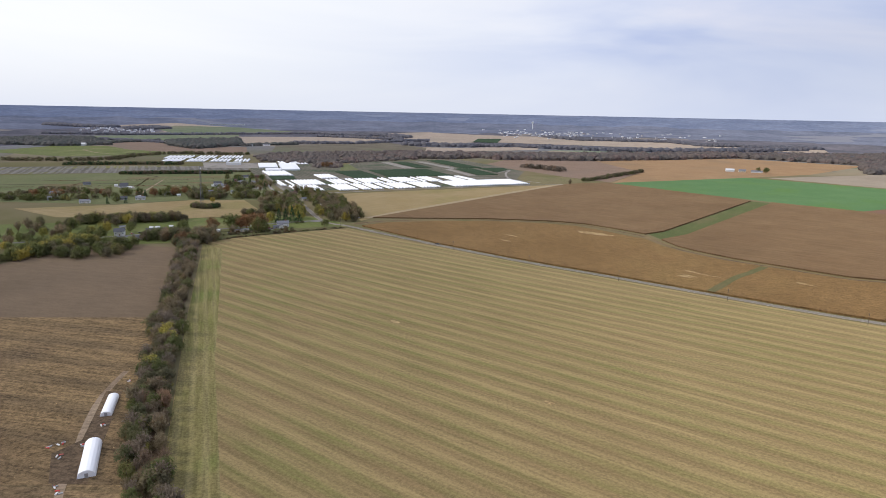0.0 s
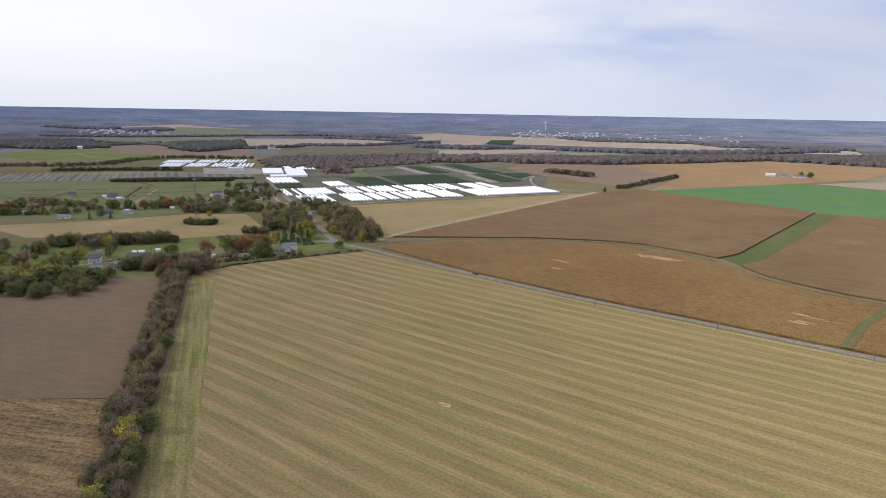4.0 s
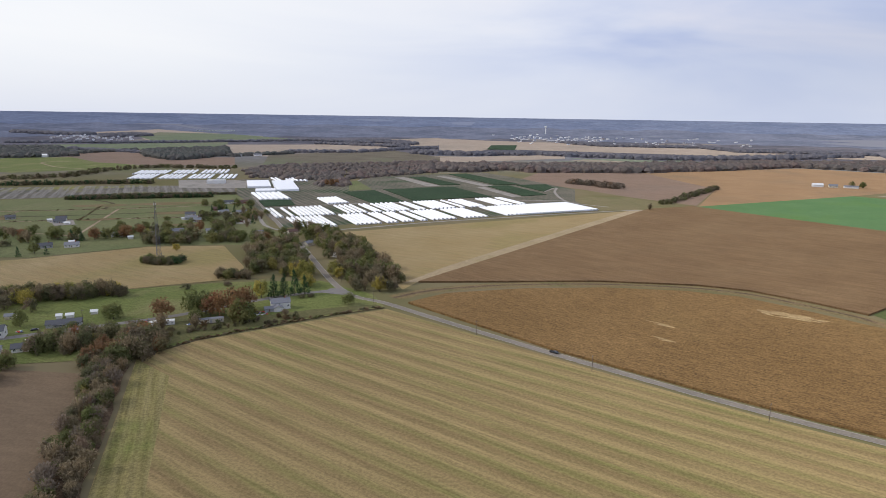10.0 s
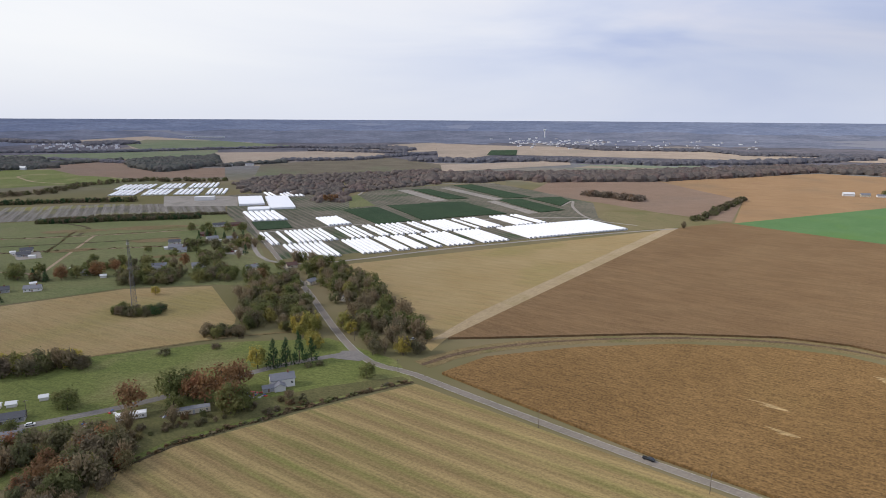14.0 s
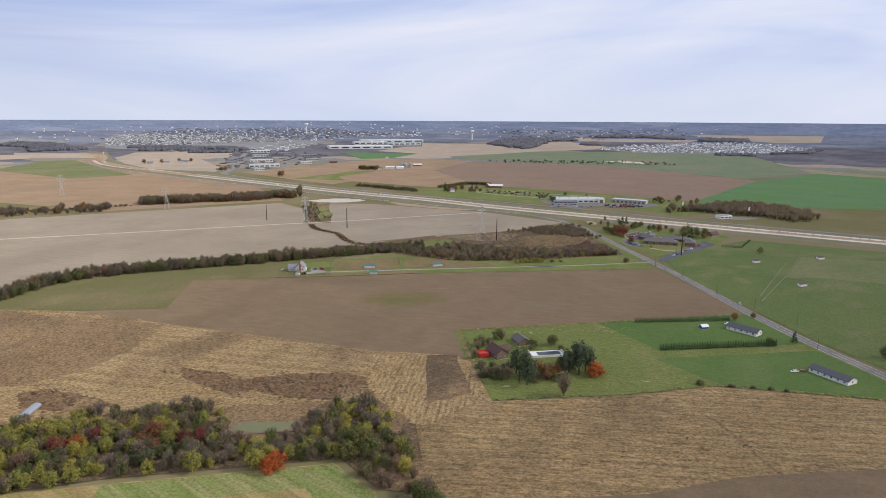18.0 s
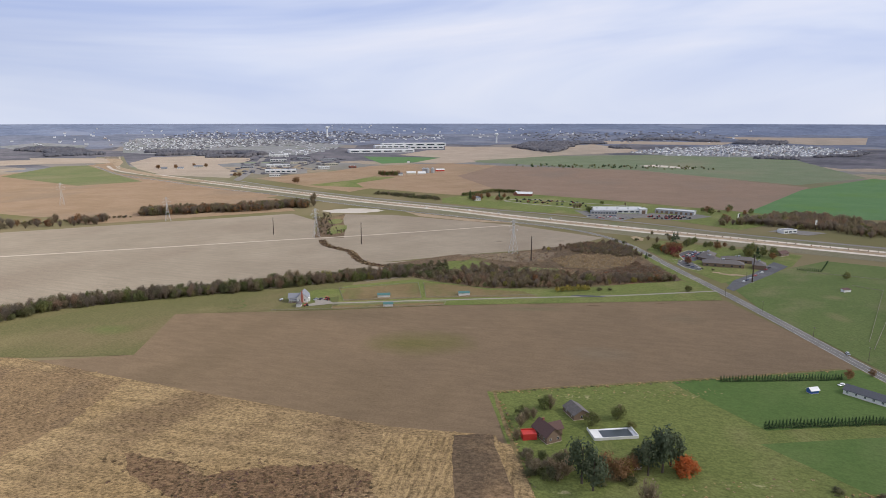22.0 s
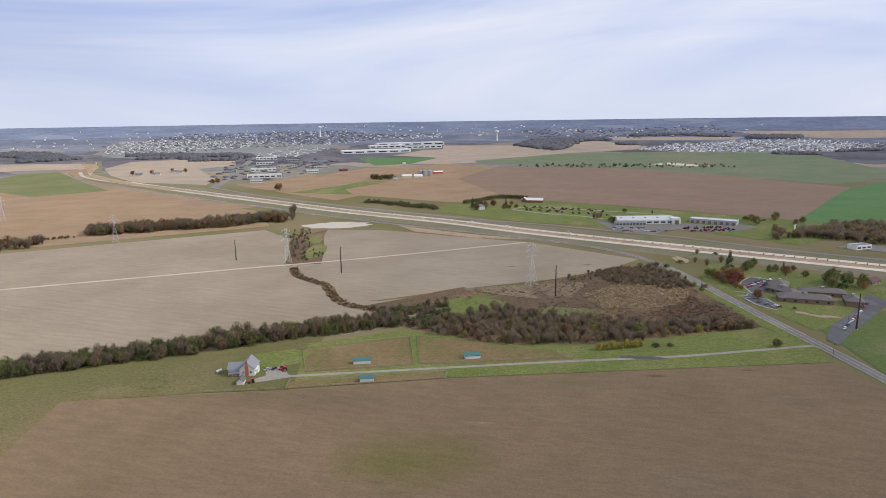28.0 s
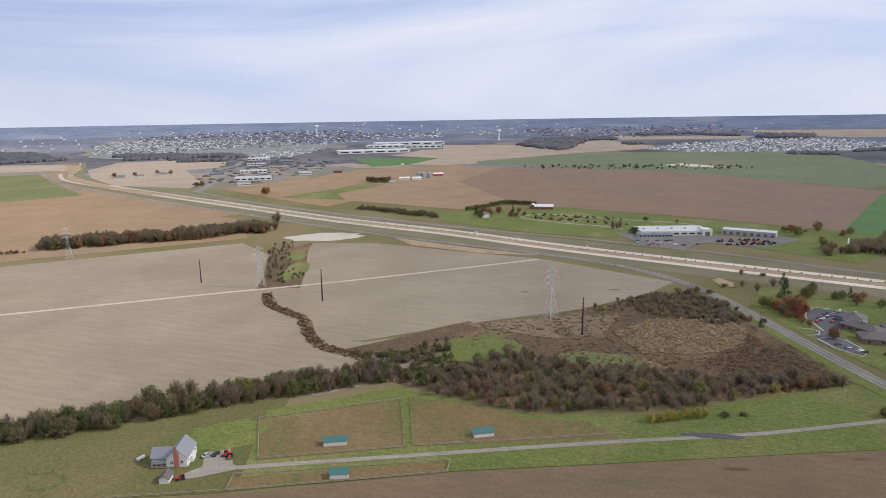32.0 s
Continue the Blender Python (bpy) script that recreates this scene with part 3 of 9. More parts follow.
def build_ground():
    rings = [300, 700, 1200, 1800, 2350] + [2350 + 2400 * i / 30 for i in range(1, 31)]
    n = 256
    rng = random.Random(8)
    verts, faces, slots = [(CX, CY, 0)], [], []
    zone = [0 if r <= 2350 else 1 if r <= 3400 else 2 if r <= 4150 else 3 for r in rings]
    for k, r in enumerate(rings):
        ragged = 0 < k < len(rings) - 1 and (zone[k] != zone[k + 1] or zone[k] != zone[k - 1])
        for i in range(n):
            a = 2 * math.pi * i / n
            q = r + (rng.uniform(-70, 70) if ragged else 0)
            x, y = CX + q * math.cos(a), CY + q * math.sin(a)
            verts.append((x, y, ground_z(x, y)))
    for i in range(n):
        faces.append((0, 1 + i, 1 + (i + 1) % n))
        slots.append(0)
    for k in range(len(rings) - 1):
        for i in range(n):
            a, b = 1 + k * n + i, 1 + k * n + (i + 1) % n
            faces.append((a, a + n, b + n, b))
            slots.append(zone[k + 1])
    # open farmland near by, a greyer patchwork of woods and fields from 1500 m
    m = Nodes("open_country", 1.0, spec=0.0)
    w = m.where()
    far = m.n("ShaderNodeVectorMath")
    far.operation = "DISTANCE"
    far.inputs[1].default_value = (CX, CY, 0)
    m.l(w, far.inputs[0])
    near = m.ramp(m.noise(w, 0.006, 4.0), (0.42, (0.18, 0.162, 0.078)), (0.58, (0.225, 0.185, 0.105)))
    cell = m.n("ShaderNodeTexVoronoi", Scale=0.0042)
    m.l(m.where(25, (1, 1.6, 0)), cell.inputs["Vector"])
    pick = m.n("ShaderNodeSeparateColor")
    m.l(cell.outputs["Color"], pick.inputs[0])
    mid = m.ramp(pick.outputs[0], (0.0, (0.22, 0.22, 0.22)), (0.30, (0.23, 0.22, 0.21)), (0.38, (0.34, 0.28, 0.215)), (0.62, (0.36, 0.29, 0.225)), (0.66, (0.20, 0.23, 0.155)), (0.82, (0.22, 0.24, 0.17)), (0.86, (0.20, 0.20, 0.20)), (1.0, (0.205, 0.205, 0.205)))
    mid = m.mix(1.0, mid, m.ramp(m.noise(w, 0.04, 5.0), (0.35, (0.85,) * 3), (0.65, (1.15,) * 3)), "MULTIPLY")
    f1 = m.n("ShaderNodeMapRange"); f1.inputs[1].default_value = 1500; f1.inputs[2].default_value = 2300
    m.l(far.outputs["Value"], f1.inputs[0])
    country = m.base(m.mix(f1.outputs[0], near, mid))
    # rings turn bluer and paler outward: distance haze put into the wood colours
    mats = [country, woods_mat("grey_haze_woods", (0.118, 0.115, 0.128), (0.180, 0.168, 0.178), (0.27, 0.236, 0.20), 0.12), woods_mat("blue_haze_woods", (0.150, 0.163, 0.205), (0.208, 0.220, 0.265), (0.25, 0.25, 0.27), 0.05), woods_mat("pale_haze_woods", (0.162, 0.190, 0.262), (0.212, 0.240, 0.312), (0.26, 0.28, 0.34), 0.04)]
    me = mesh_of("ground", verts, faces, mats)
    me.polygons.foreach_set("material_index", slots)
    tagged(new("ground", me), "flat farmland and woods with a far rim raised to the horizon", "ground", kind="structure")


build_ground()


LAID = []


def lay(name, outline, mat, z=0.10, label="", category="field", height=0.0):
    """A field or surface on the ground; with a height it stands up as a crop with sides."""
    LAID.append(name)
    z += 0.0007 * len(LAID)
    bm = bmesh.new()
    vs = [bm.verts.new((x, y, 0)) for x, y in outline]
    face = bm.faces.new(vs)
    if face.calc_area() and face.normal.z < 0:
        face.normal_flip()
    bm.normal_update()
    if bm.faces[:][0].normal.z < 0:
        bmesh.ops.reverse_faces(bm, faces=bm.faces[:])
    bmesh.ops.triangulate(bm, faces=bm.faces[:])
    if any(math.hypot(x - CX, y - CY) > R0 - 200 for x, y in outline):
        for _ in range(7):
            long = [e for e in bm.edges if e.calc_length() > 130]
            if not long:
                break
            bmesh.ops.subdivide_edges(bm, edges=long, cuts=1, use_grid_fill=False)
            bmesh.ops.triangulate(bm, faces=bm.faces[:])
    for v in bm.verts:
        far = max(0.0, math.hypot(v.co.x - CX, v.co.y - CY) - R0 + 200) / 2500
        v.co.z = ground_z(v.co.x, v.co.y) + z + 1.2 * far
    if height:
        rim = [e for e in bm.edges if e.is_boundary]
        top = bmesh.ops.extrude_edge_only(bm, edges=rim)
        low = [g for g in top["geom"] if isinstance(g, bmesh.types.BMVert)]
        for v in bm.verts:
            v.co.z += height
        for v in low:
            v.co.z -= height
        bmesh.ops.recalc_face_normals(bm, faces=bm.faces[:])
    me = bpy.data.meshes.new(name)
    bm.to_mesh(me)
    bm.free()
    me.materials.append(mat)
    return tagged(new(name, me), label, category, kind="structure")


def spline(pts, step=12.0):
    """A smooth line through the points."""
    p = [Vector((*q, 0)) for q in pts]
    p = [2 * p[0] - p[1]] + p + [2 * p[-1] - p[-2]]
    out = []
    for i in range(1, len(p) - 2):
        a, b, c, d = p[i - 1:i + 3]
        n = max(2, int((c - b).length / step))
        for k in range(n):
            t = k / n
            q = 0.5 * (2 * b + (c - a) * t + (2 * a - 5 * b + 4 * c - d) * t * t + (3 * b - a - 3 * c + d) * t ** 3)
            out.append((q.x, q.y))
    out.append((p[-2].x, p[-2].y))
    return out


def band(name, line, width, mat, z=0.2, label="", category="road", side=0.0, rough=0.0, parent=None, kind="structure"):
    """A strip along a line: road, lane, verge, ditch or painted line."""
    rng = random.Random(len(line) * 7 + int(width * 10))
    verts, faces = [], []
    n = len(line)
    for i, (x, y) in enumerate(line):
        a, b = Vector(line[max(0, i - 1)]), Vector(line[min(n - 1, i + 1)])
        d = (b - a).normalized()
        nx, ny = -d.y, d.x
        for s in (-0.5, 0.5):
            o = side + s * width * (1 + rough * (rng.random() - 0.5))
            px, py = x + nx * o, y + ny * o
            verts.append((px, py, ground_z(px, py) + z))
        if i:
            k = 2 * i
            faces.append((k - 2, k, k + 1, k - 1))
    ob = new(name, mesh_of(name, verts, [f[::-1] for f in faces], mat))
    if parent:
        ob.parent = parent
        return ob
    return tagged(ob, label, category, kind=kind)


ROAD1 = spline([(-389, 1379), (-319, 1200), (-251, 1030), (-207, 926), (-147, 774), (-108, 737), (-63, 694), (-4, 640), (22, 618), (64, 582), (100, 554), (140, 525), (207, 474), (280, 420), (357, 372), (441, 307), (573, 207), (783, 44)])
ROAD1B = spline([(783, 44), (1089, -40), (1670, -218), (2300, -420)], 60)
ROADW = spline([(-147, 774), (-195, 749), (-248, 705), (-295, 678), (-420, 612), (-600, 520)])
ROAD2 = spline([(1453, -1903), (1323, -1895), (969, -1489), (757, -1320), (519, -1131), (393, -1053), (204, -908), (64, -811), (-60, -736), (-160, -672), (-219, -613), (-250, -545), (-262, -479), (-272, -410), (-287, -320), (-300, -230), (-312, -132), (-325, -59), (-341, 5), (-365, 120), (-390, 260)], 20)
HIGHWAY = spline([(1449, -2249), (1290, -1990), (1150, -1770), (1026, -1615), (814, -1440), (634, -1300), (431, -1146), (171, -950), (-8, -837), (-120, -753), (-235, -677), (-412, -568), (-700, -395), (-1100, -160)], 40)
SERVICE = spline([(560, -1330), (400, -1180), (240, -1050), (80, -940), (-60, -850), (-160, -800), (-252, -741), (-310, -706), (-358, -665), (-435, -605), (-640, -480), (-1000, -270)], 40)
DITCH = spline([(-104, 752), (-74, 774), (-14, 792), (66, 798), (138, 789), (178, 773), (208, 742), (231, 712), (238, 686), (245, 650), (257, 625), (281, 592), (318, 560), (357, 525), (410, 510)])
SHEDGE = spline([(360, 379), (287, 346), (226, 286), (214, 220), (206, 190), (182, 158), (150, 141), (120, 133)])

# -- fields round the flight --
FIELD1 = [(-241, 627), (-219, 655), (-162, 692), (-107, 724), (-8, 637), (18, 614), (60, 578), (96, 550), (136, 521), (203, 470), (276, 416), (353, 368), (283, 338), (222, 284), (208, 222), (200, 190), (178, 152), (140, 134), (73, 118), (-22, 98), (-44, 120), (-60, 168), (-99, 200), (-163, 387)]
lay("field", FIELD1, STUBBLE, 0.10, "striped stubble field with green regrowth between the passes")
lay("field", [(-240, 625), (-163, 388), (-99, 201), (-60, 169), (-38, 176), (-78, 203), (-122, 323), (-213, 603)], HEADLAND, 0.16, "strip of stubble worked along the hedge")
lay("field", [(-22, 99), (73, 119), (70, 136), (-14, 118), (-30, 140), (-42, 174), (-60, 167), (-43, 121)], GREENSTUB, 0.17, "green edge of the stubble field under the trees")
lay("field", [(361, 370), (771, 44), (703, -93), (606, -45), (250, 76), (173, 106), (184, 160), (219, 226), (230, 282), (286, 338)], FIELD2, 0.10, "striped stubble field beyond the thin hedge")
lay("field", [(606, -45), (590, -10), (330, 75), (225, 120), (184, 160), (173, 106), (250, 76)], LUSH, 0.16, "bright green sown corner of the field")
lay("field", [(-86, 797), (-60, 798), (66, 805), (146, 796), (184, 780), (216, 748), (240, 718), (268, 737), (517, 1034), (338, 1276), (253, 1238)], CORN2, 0.1, "field of ripe brown corn", height=1.5)
lay("field", [(543, 1015), (288, 717), (248, 686), (253, 652), (265, 628), (288, 597), (323, 565), (360, 531), (396, 519), (771, 685), (632, 934)], CORN2, 0.1, "field of ripe brown corn", height=1.5)
lay("field", [(-92, 737), (-63, 762), (0, 778), (66, 783), (130, 775), (166, 760), (193, 732), (214, 704), (229, 685), (236, 647), (248, 620), (273, 586), (311, 554), (352, 518), (402, 502), (360, 376), (283, 425), (210, 478), (143, 529), (103, 558), (67, 586), (25, 622), (-1, 644)], CORN, 0.1, "field of ripe brown corn beside the road", height=1.5)
lay("field", [(517, 1034), (543, 1015), (288, 717), (250, 684), (244, 722), (268, 737)], WATERWAY, 0.2, "dull green grass waterway through the corn", "grass strip")
band("verge", DITCH, 14, DRYVERGE, 0.13, "rough grass verge along a ditch", "verge", rough=0.2)
band("ditch", DITCH, 3.6, DARKWEED, 0.22, "dark weedy drainage ditch", "ditch", rough=0.6)
lay("field", [(-186, 1021), (253, 1238), (-86, 801), (-98, 775), (-137, 884)], TAN, 0.12, "mown tan hay field")
lay("track", [(256, 1238), (-84, 800), (-98, 796), (-60, 858), (8, 948), (110, 1082), (232, 1238)], TRACKTAN, 0.2, "pale track along the edge of the corn", "track")


def blob(name, x, y, rx, ry, turn, mat, z, label, category, seed):
    """A small uneven patch on a field."""
    rng = random.Random(seed)
    a0, out = radians(turn), []
    for i in range(22):
        a = 2 * math.pi * i / 22
        k = rng.uniform(0.82, 1.08)
        u, v = rx * k * math.cos(a), ry * k * math.sin(a)
        out.append((x + u * math.cos(a0) - v * math.sin(a0), y + u * math.sin(a0) + v * math.cos(a0)))
    return lay(name, out, mat, z, label, category)


blob("pad", 151, -806, 52, 30, 8, CONCRETE, 0.18, "pale bare pad by the road", "pad", 77)
for x, y, rx, ry, turn, sd in ((135, -620, 13, 42, 5, 78), (155, -690, 12, 26, 12, 79)):
    blob("grass", x, y, rx, ry, turn, GRASS, 0.3, "green wet grass in the hollow", "grass", sd)
rng = random.Random(63)
for x, y, n, lx, ly in ((172, 716, 22, 17, 9), (185, 705, 26, 12, 6), (228, 530, 6, 12, 7), (212, 522, 5, 8, 6), (303, 498, 3, 8, 4), (84, 686, 3, 10, 2), (72, 661, 3, 10, 2)):
    for k in range(n):
        u, v = rng.gauss(0, 0.5) * lx, rng.gauss(0, 0.5) * ly
        blob("patch", x + 0.8 * u + 0.6 * v, y - 0.6 * u + 0.8 * v, rng.uniform(3.0, 8.5), rng.uniform(0.5, 1.6), -37 + rng.uniform(-14, 14), FLATCORN, 1.7, "flattened pale streak in the corn", "patch", 500 + k + int(x))
band("grass_strip", [(214, 474), (228, 490), (243, 507), (258, 522), (276, 538), (300, 560)], 6.5, OLDGRASS, 1.75, "dull green grassy strip through the corn", "grass strip", rough=0.45)
blob("patch", 54, 278, 3, 1.6, -37, FLATCORN, 0.2, "pale bare spot in the stubble", "patch", 31)
blob("patch", -28, 392, 4, 2, -37, FLATCORN, 0.2, "pale bare spot in the stubble", "patch", 32)

lay("field", [(338, 1276), (709, 1448), (1025, 1135), (627, 932)], LUSH, 0.12, "bright green winter wheat field")
lay("field", [(1025, 1133), (1261, 862), (1006, 591), (795, 690), (632, 934)], RED, 0.12, "bare reddish field")
lay("field", [(460, 1900), (700, 1990), (998, 2120), (1272, 1884), (916, 1558), (709, 1448), (350, 1281), (494, 1540)], GOLDEN, 0.12, "orange harvested field")
lay("field", [(124, 1699), (225, 1949), (460, 1900), (494, 1540), (350, 1290), (275, 1386), (214, 1502), (159, 1583)], WARMBROWN, 0.12, "bare brown field behind the nursery")
lay("field", [(173, 1222), (253, 1240), (330, 1280), (275, 1386), (190, 1390), (140, 1300)], VERGE, 0.14, "rough green corner by the nursery")
lay("field", [(757, 1449), (1065, 1570), (1427, 1884), (2079, 2116), (1975, 1247), (1276, 932), (1025, 1135)], PALE, 0.14, "pale harvested field")
lay("field", [(784, 573), (453, 470), (368, 382), (391, 352), (783, 55), (1689, -210), (1558, 403), (1543, 756), (1143, 517), (948, 500)], SOWN, 0.12, "green pasture with a tan hollow")
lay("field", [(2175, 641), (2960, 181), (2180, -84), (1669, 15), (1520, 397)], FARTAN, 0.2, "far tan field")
lay("field", [(818, 35), (891, -91), (879, -225), (703, -93), (771, 42)], TAN, 0.13, "tan field past the road bend")
lay("field", [(1388, -126), (1040, -325), (908, -243), (909, -4)], PASTURE, 0.13, "small green paddock")
lay("field", [(771, 42), (703, -93), (826, -519), (1010, -510), (893, -328)], TAN, 0.11, "pale tan field")
lay("field", [(700, -72), (620, -432), (551, -391), (607, -88)], GRASS, 0.14, "green grass strip")
lay("field", [(2812, -910), (2083, -1206), (1705, -1002), (2233, -672)], FARGREEN, 0.2, "far green field")
lay("field", [(1323, -942), (1267, -2013), (1026, -1560), (634, -1240), (400, -1060), (339, -1010), (634, -700)], ORANGE, 0.12, "orange harvested field")
lay("field", [(2104, -1697), (1580, -2093), (1459, -1868), (1882, -1511)], FARTAN, 0.2, "far tan field")
lay("field", [(1498, -601), (1154, -545), (1040, -398), (1098, -343)], TAN, 0.13, "tan field by the woods")

# -- south of the first field --
lay("field", [(289, -117), (230, -118), (143, -90), (-24, -40), (-78, -34), (-89, 31), (-54, 60), (-20, 45), (60, 50), (140, 75), (260, 20), (320, -60)], DRY, 0.1, "dry weedy stubble field", height=0.5)


def rough_outline(pts, step, amp, seed):
    """The outline with an uneven edge."""
    rng = random.Random(seed)
    out = []
    for (x1, y1), (x2, y2) in zip(pts, pts[1:] + pts[:1]):
        n = max(1, int(math.hypot(x2 - x1, y2 - y1) / step))
        for k in range(n):
            t = k / n
            out.append((x1 + (x2 - x1) * t + rng.uniform(-amp, amp), y1 + (y2 - y1) * t + rng.uniform(-amp, amp)))
    return out


lay("field", [(-97, 36), (-85, -26), (-27, -40), (-40, 60)], DRY, 0.05, "dry stubble beside the lawn", height=0.4)
lay("field", [(-22, -34), (-80, -28), (-91, 30), (-62, 62), (-44, 58), (-28, 20)], ROWDRY, 0.62, "stubble left in upright rows", "plot")
lay("field", rough_outline([(-57, -33), (-76, -35), (-86, 22), (-61, 38)], 5, 0.8, 3), DARKWEED, 0.70, "dark tilled plot", "plot")
lay("field", rough_outline([(280, -115), (238, -103), (141, -88), (141, -32), (153, 4), (177, 24), (205, 28), (262, 10), (312, -62)], 3.4, 1.5, 4), WEEDY, 0.62, "weedy brown part of the stubble", "plot")
DARKPATCHES = [[(55, 11), (28, 2), (-2, -4), (-23, 3), (-27, 25), (-11, 34), (15, 34), (37, 25)], [(95, -7), (63, 0), (38, 21), (46, 33), (82, 12)], [(169, 34), (158, 27), (134, 33), (104, 46), (123, 55), (157, 50)]]
for k, o in enumerate(DARKPATCHES):
    lay("field", rough_outline(o, 3.0, 1.3, 5 + k), DEADWEED, 0.62, "dark brown dead weeds in the stubble", "plot")
# dark underlay: its colour stands in for the shade between these trees
lay("undergrowth", [(174, 112), (140, 66), (90, 50), (58, 43), (38, 58), (36, 74), (2, 72), (0, 56), (-29, 35), (-51, 72), (-62, 120), (-44, 118), (-25, 94), (73, 114), (129, 133)], DARKWEED, 0.3, "dark sheet of painted shade under the trees", "ground")
lay("field", [(-350, 200), (-305, 385), (-180, 392), (-163, 345), (-143, 285), (-112, 205)], WESTDRY, 0.1, "dry corn stubble in dark and golden rows", height=0.4)
lay("field", [(-56, 59), (-94, 33), (-170, 25), (-225, 9), (-327, 27), (-350, 200), (-112, 205), (-80, 160), (-66, 121)], SOUTHDRY, 0.1, "dry cut corn stubble", height=0.4)
lay("field", [(-84, 132), (-120, 122), (-157, 118), (-200, 104), (-270, 95), (-338, 100), (-345, 150), (-200, 165), (-100, 165)], BROWN, 0.56, "bare brown strip in the stubble")
lay("field", [(-183, 393), (-211, 480), (-252, 604), (-330, 612), (-372, 545), (-385, 505), (-305, 386)], BROWN, 0.14, "bare brown field beside the hedge")
lay("field", [(-152, 225), (-146, 236), (-160, 282), (-152, 282), (-127, 205), (-141, 205)], DARKWEED, 0.56, "bare earth yard round the hoop houses", "yard")
lay("lawn", [(-74, -86), (-212, -114), (-295, -132), (-309, -132), (-322, -59), (-338, 9), (-336, 30), (-328, 25), (-232, 7), (-171, 21), (-93, 32)], GRASS, 0.16, "mown green lawns of the farmhouses", "lawn")
lay("lawn", [(-183, -106), (-295, -131), (-306, -131), (-318, -66), (-214, -48), (-204, -66)], MOWN, 0.22, "smooth mown green lawn of the bungalow", "lawn")
lay("lawn", [(-205, -34), (-319, -53), (-336, 10), (-328, 22), (-232, 5)], MOWN, 0.22, "smooth mown green lawn beside the drive", "lawn")
lay("field", [(175, -218), (51, -236), (-39, -255), (-281, -285), (-309, -149), (-302, -132), (-212, -114), (-76, -86), (-83, -20), (-26, -33), (136, -80), (230, -112), (160, -129)], BROWN, 0.12, "bare brown harvested field")
lay("field", [(322, -125), (230, -119), (160, -129), (175, -217), (101, -231), (51, -237), (52, -330), (113, -304), (205, -262), (285, -220), (306, -190)], OLDGRASS, 0.14, "tired grass round the field corner")
lay("field", [(113, -306), (205, -264), (287, -222), (308, -190), (330, -130), (345, -110), (400, -35), (626, -59), (739, -300), (600, -560), (517, -609), (245, -766), (190, -700), (163, -604), (146, -545), (121, -501), (90, -470), (72, -435), (54, -402), (20, -384), (2, -357), (60, -332)], PALE, 0.12, "pale bare field")
lay("field", [(109, -525), (130, -640), (159, -764), (74, -762), (-123, -671), (-231, -577), (-190, -531), (-140, -496), (-42, -456), (30, -418), (63, -428), (95, -478)], PALE, 0.12, "pale bare field by the highway")
lay("field", [(0, -352), (40, -330), (180, -480), (185, -560), (110, -590), (95, -480), (60, -430), (28, -416), (-30, -440), (-20, -400)], PALE, 0.05, "pale bare field along the creek")
lay("field", [(152, -553), (112, -556), (128, -640), (146, -702), (156, -770), (172, -734), (184, -690), (161, -604)], DARKWEED, 0.16, "brown weedy hollow between the fields", "rough ground")
lay("field", [(60, -800), (-40, -735), (-125, -690), (-60, -700), (30, -750)], DIRT, 0.2, "disturbed bare earth along the highway", "earth")
lay("field", [(885, -1176), (788, -1285), (600, -1150), (420, -1020), (330, -960), (250, -800), (517, -640), (620, -700)], ORANGE, 0.12, "orange harvested field")
lay("field", [(1353, -1774), (1275, -1827), (939, -1445), (788, -1289), (885, -1176), (1250, -1400)], PASTURE, 0.14, "green sown field")
lay("field", [(-5, -348), (-60, -415), (-113, -481), (-190, -531), (-236, -543), (-245, -501), (-251, -459), (-266, -355), (-236, -340), (-79, -312)], DARKWEED, 0.14, "low brown scrub", "scrub")
lay("field", rough_outline([(-147, -440), (-180, -466), (-238, -467), (-245, -450), (-227, -411), (-195, -396), (-158, -398)], 3, 1.4, 14), SLOUGH, 0.5, "stand of pale dry reeds", "reeds")
lay("field", rough_outline([(-42, -454), (-105, -473), (-161, -480), (-142, -438), (-116, -423), (-88, -431)], 3, 1.4, 15), SLOUGH, 0.4, "tussocks of dry grass", "reeds")
blob("clearing", -128, -388, 30, 12, -10, PASTURE, 0.3, "green clearing in the scrub", "grass", 80)
blob("clearing", -56, -404, 30, 26, 20, GRASS, 0.3, "green wet clearing", "grass", 81)
lay("pasture", [(51, -252), (51, -238), (-39, -256), (-279, -286), (-284, -312), (-264, -352), (-222, -340), (-145, -312), (-75, -312), (-5, -342), (60, -312)], GRASS, 0.15, "green grass paddocks", "pasture")
lay("paddock", [(60, -301), (-9, -327), (-18, -276), (47, -262)], MUD, 0.2, "worn brown paddock", "paddock")
lay("paddock", [(-22, -277), (-15, -330), (-60, -318), (-74, -307), (-108, -304), (-120, -287)], MUD, 0.2, "worn brown paddock", "paddock")
lay("paddock", [(55, -248), (-38, -264), (-39, -256), (52, -238)], MUD, 0.2, "worn brown strip paddock", "paddock")
lay("pasture", [(-305, -360), (-330, -370), (-390, -410), (-450, -450), (-640, -350), (-560, -60), (-400, 60), (-345, -20), (-330, -70), (-318, -140), (-300, -262)], HORSEGRASS, 0.13, "green horse pasture beside the road", "pasture")
lay("pasture", [(-430, -255), (-398, -253), (-465, -350), (-600, -320), (-560, -200)], PASTURE, 0.17, "worn brownish paddock", "pasture")
lay("lawn", [(-300, -345), (-280, -420), (-268, -500), (-300, -560), (-440, -480), (-400, -420)], GRASS, 0.13, "lawn round the restaurant", "lawn")

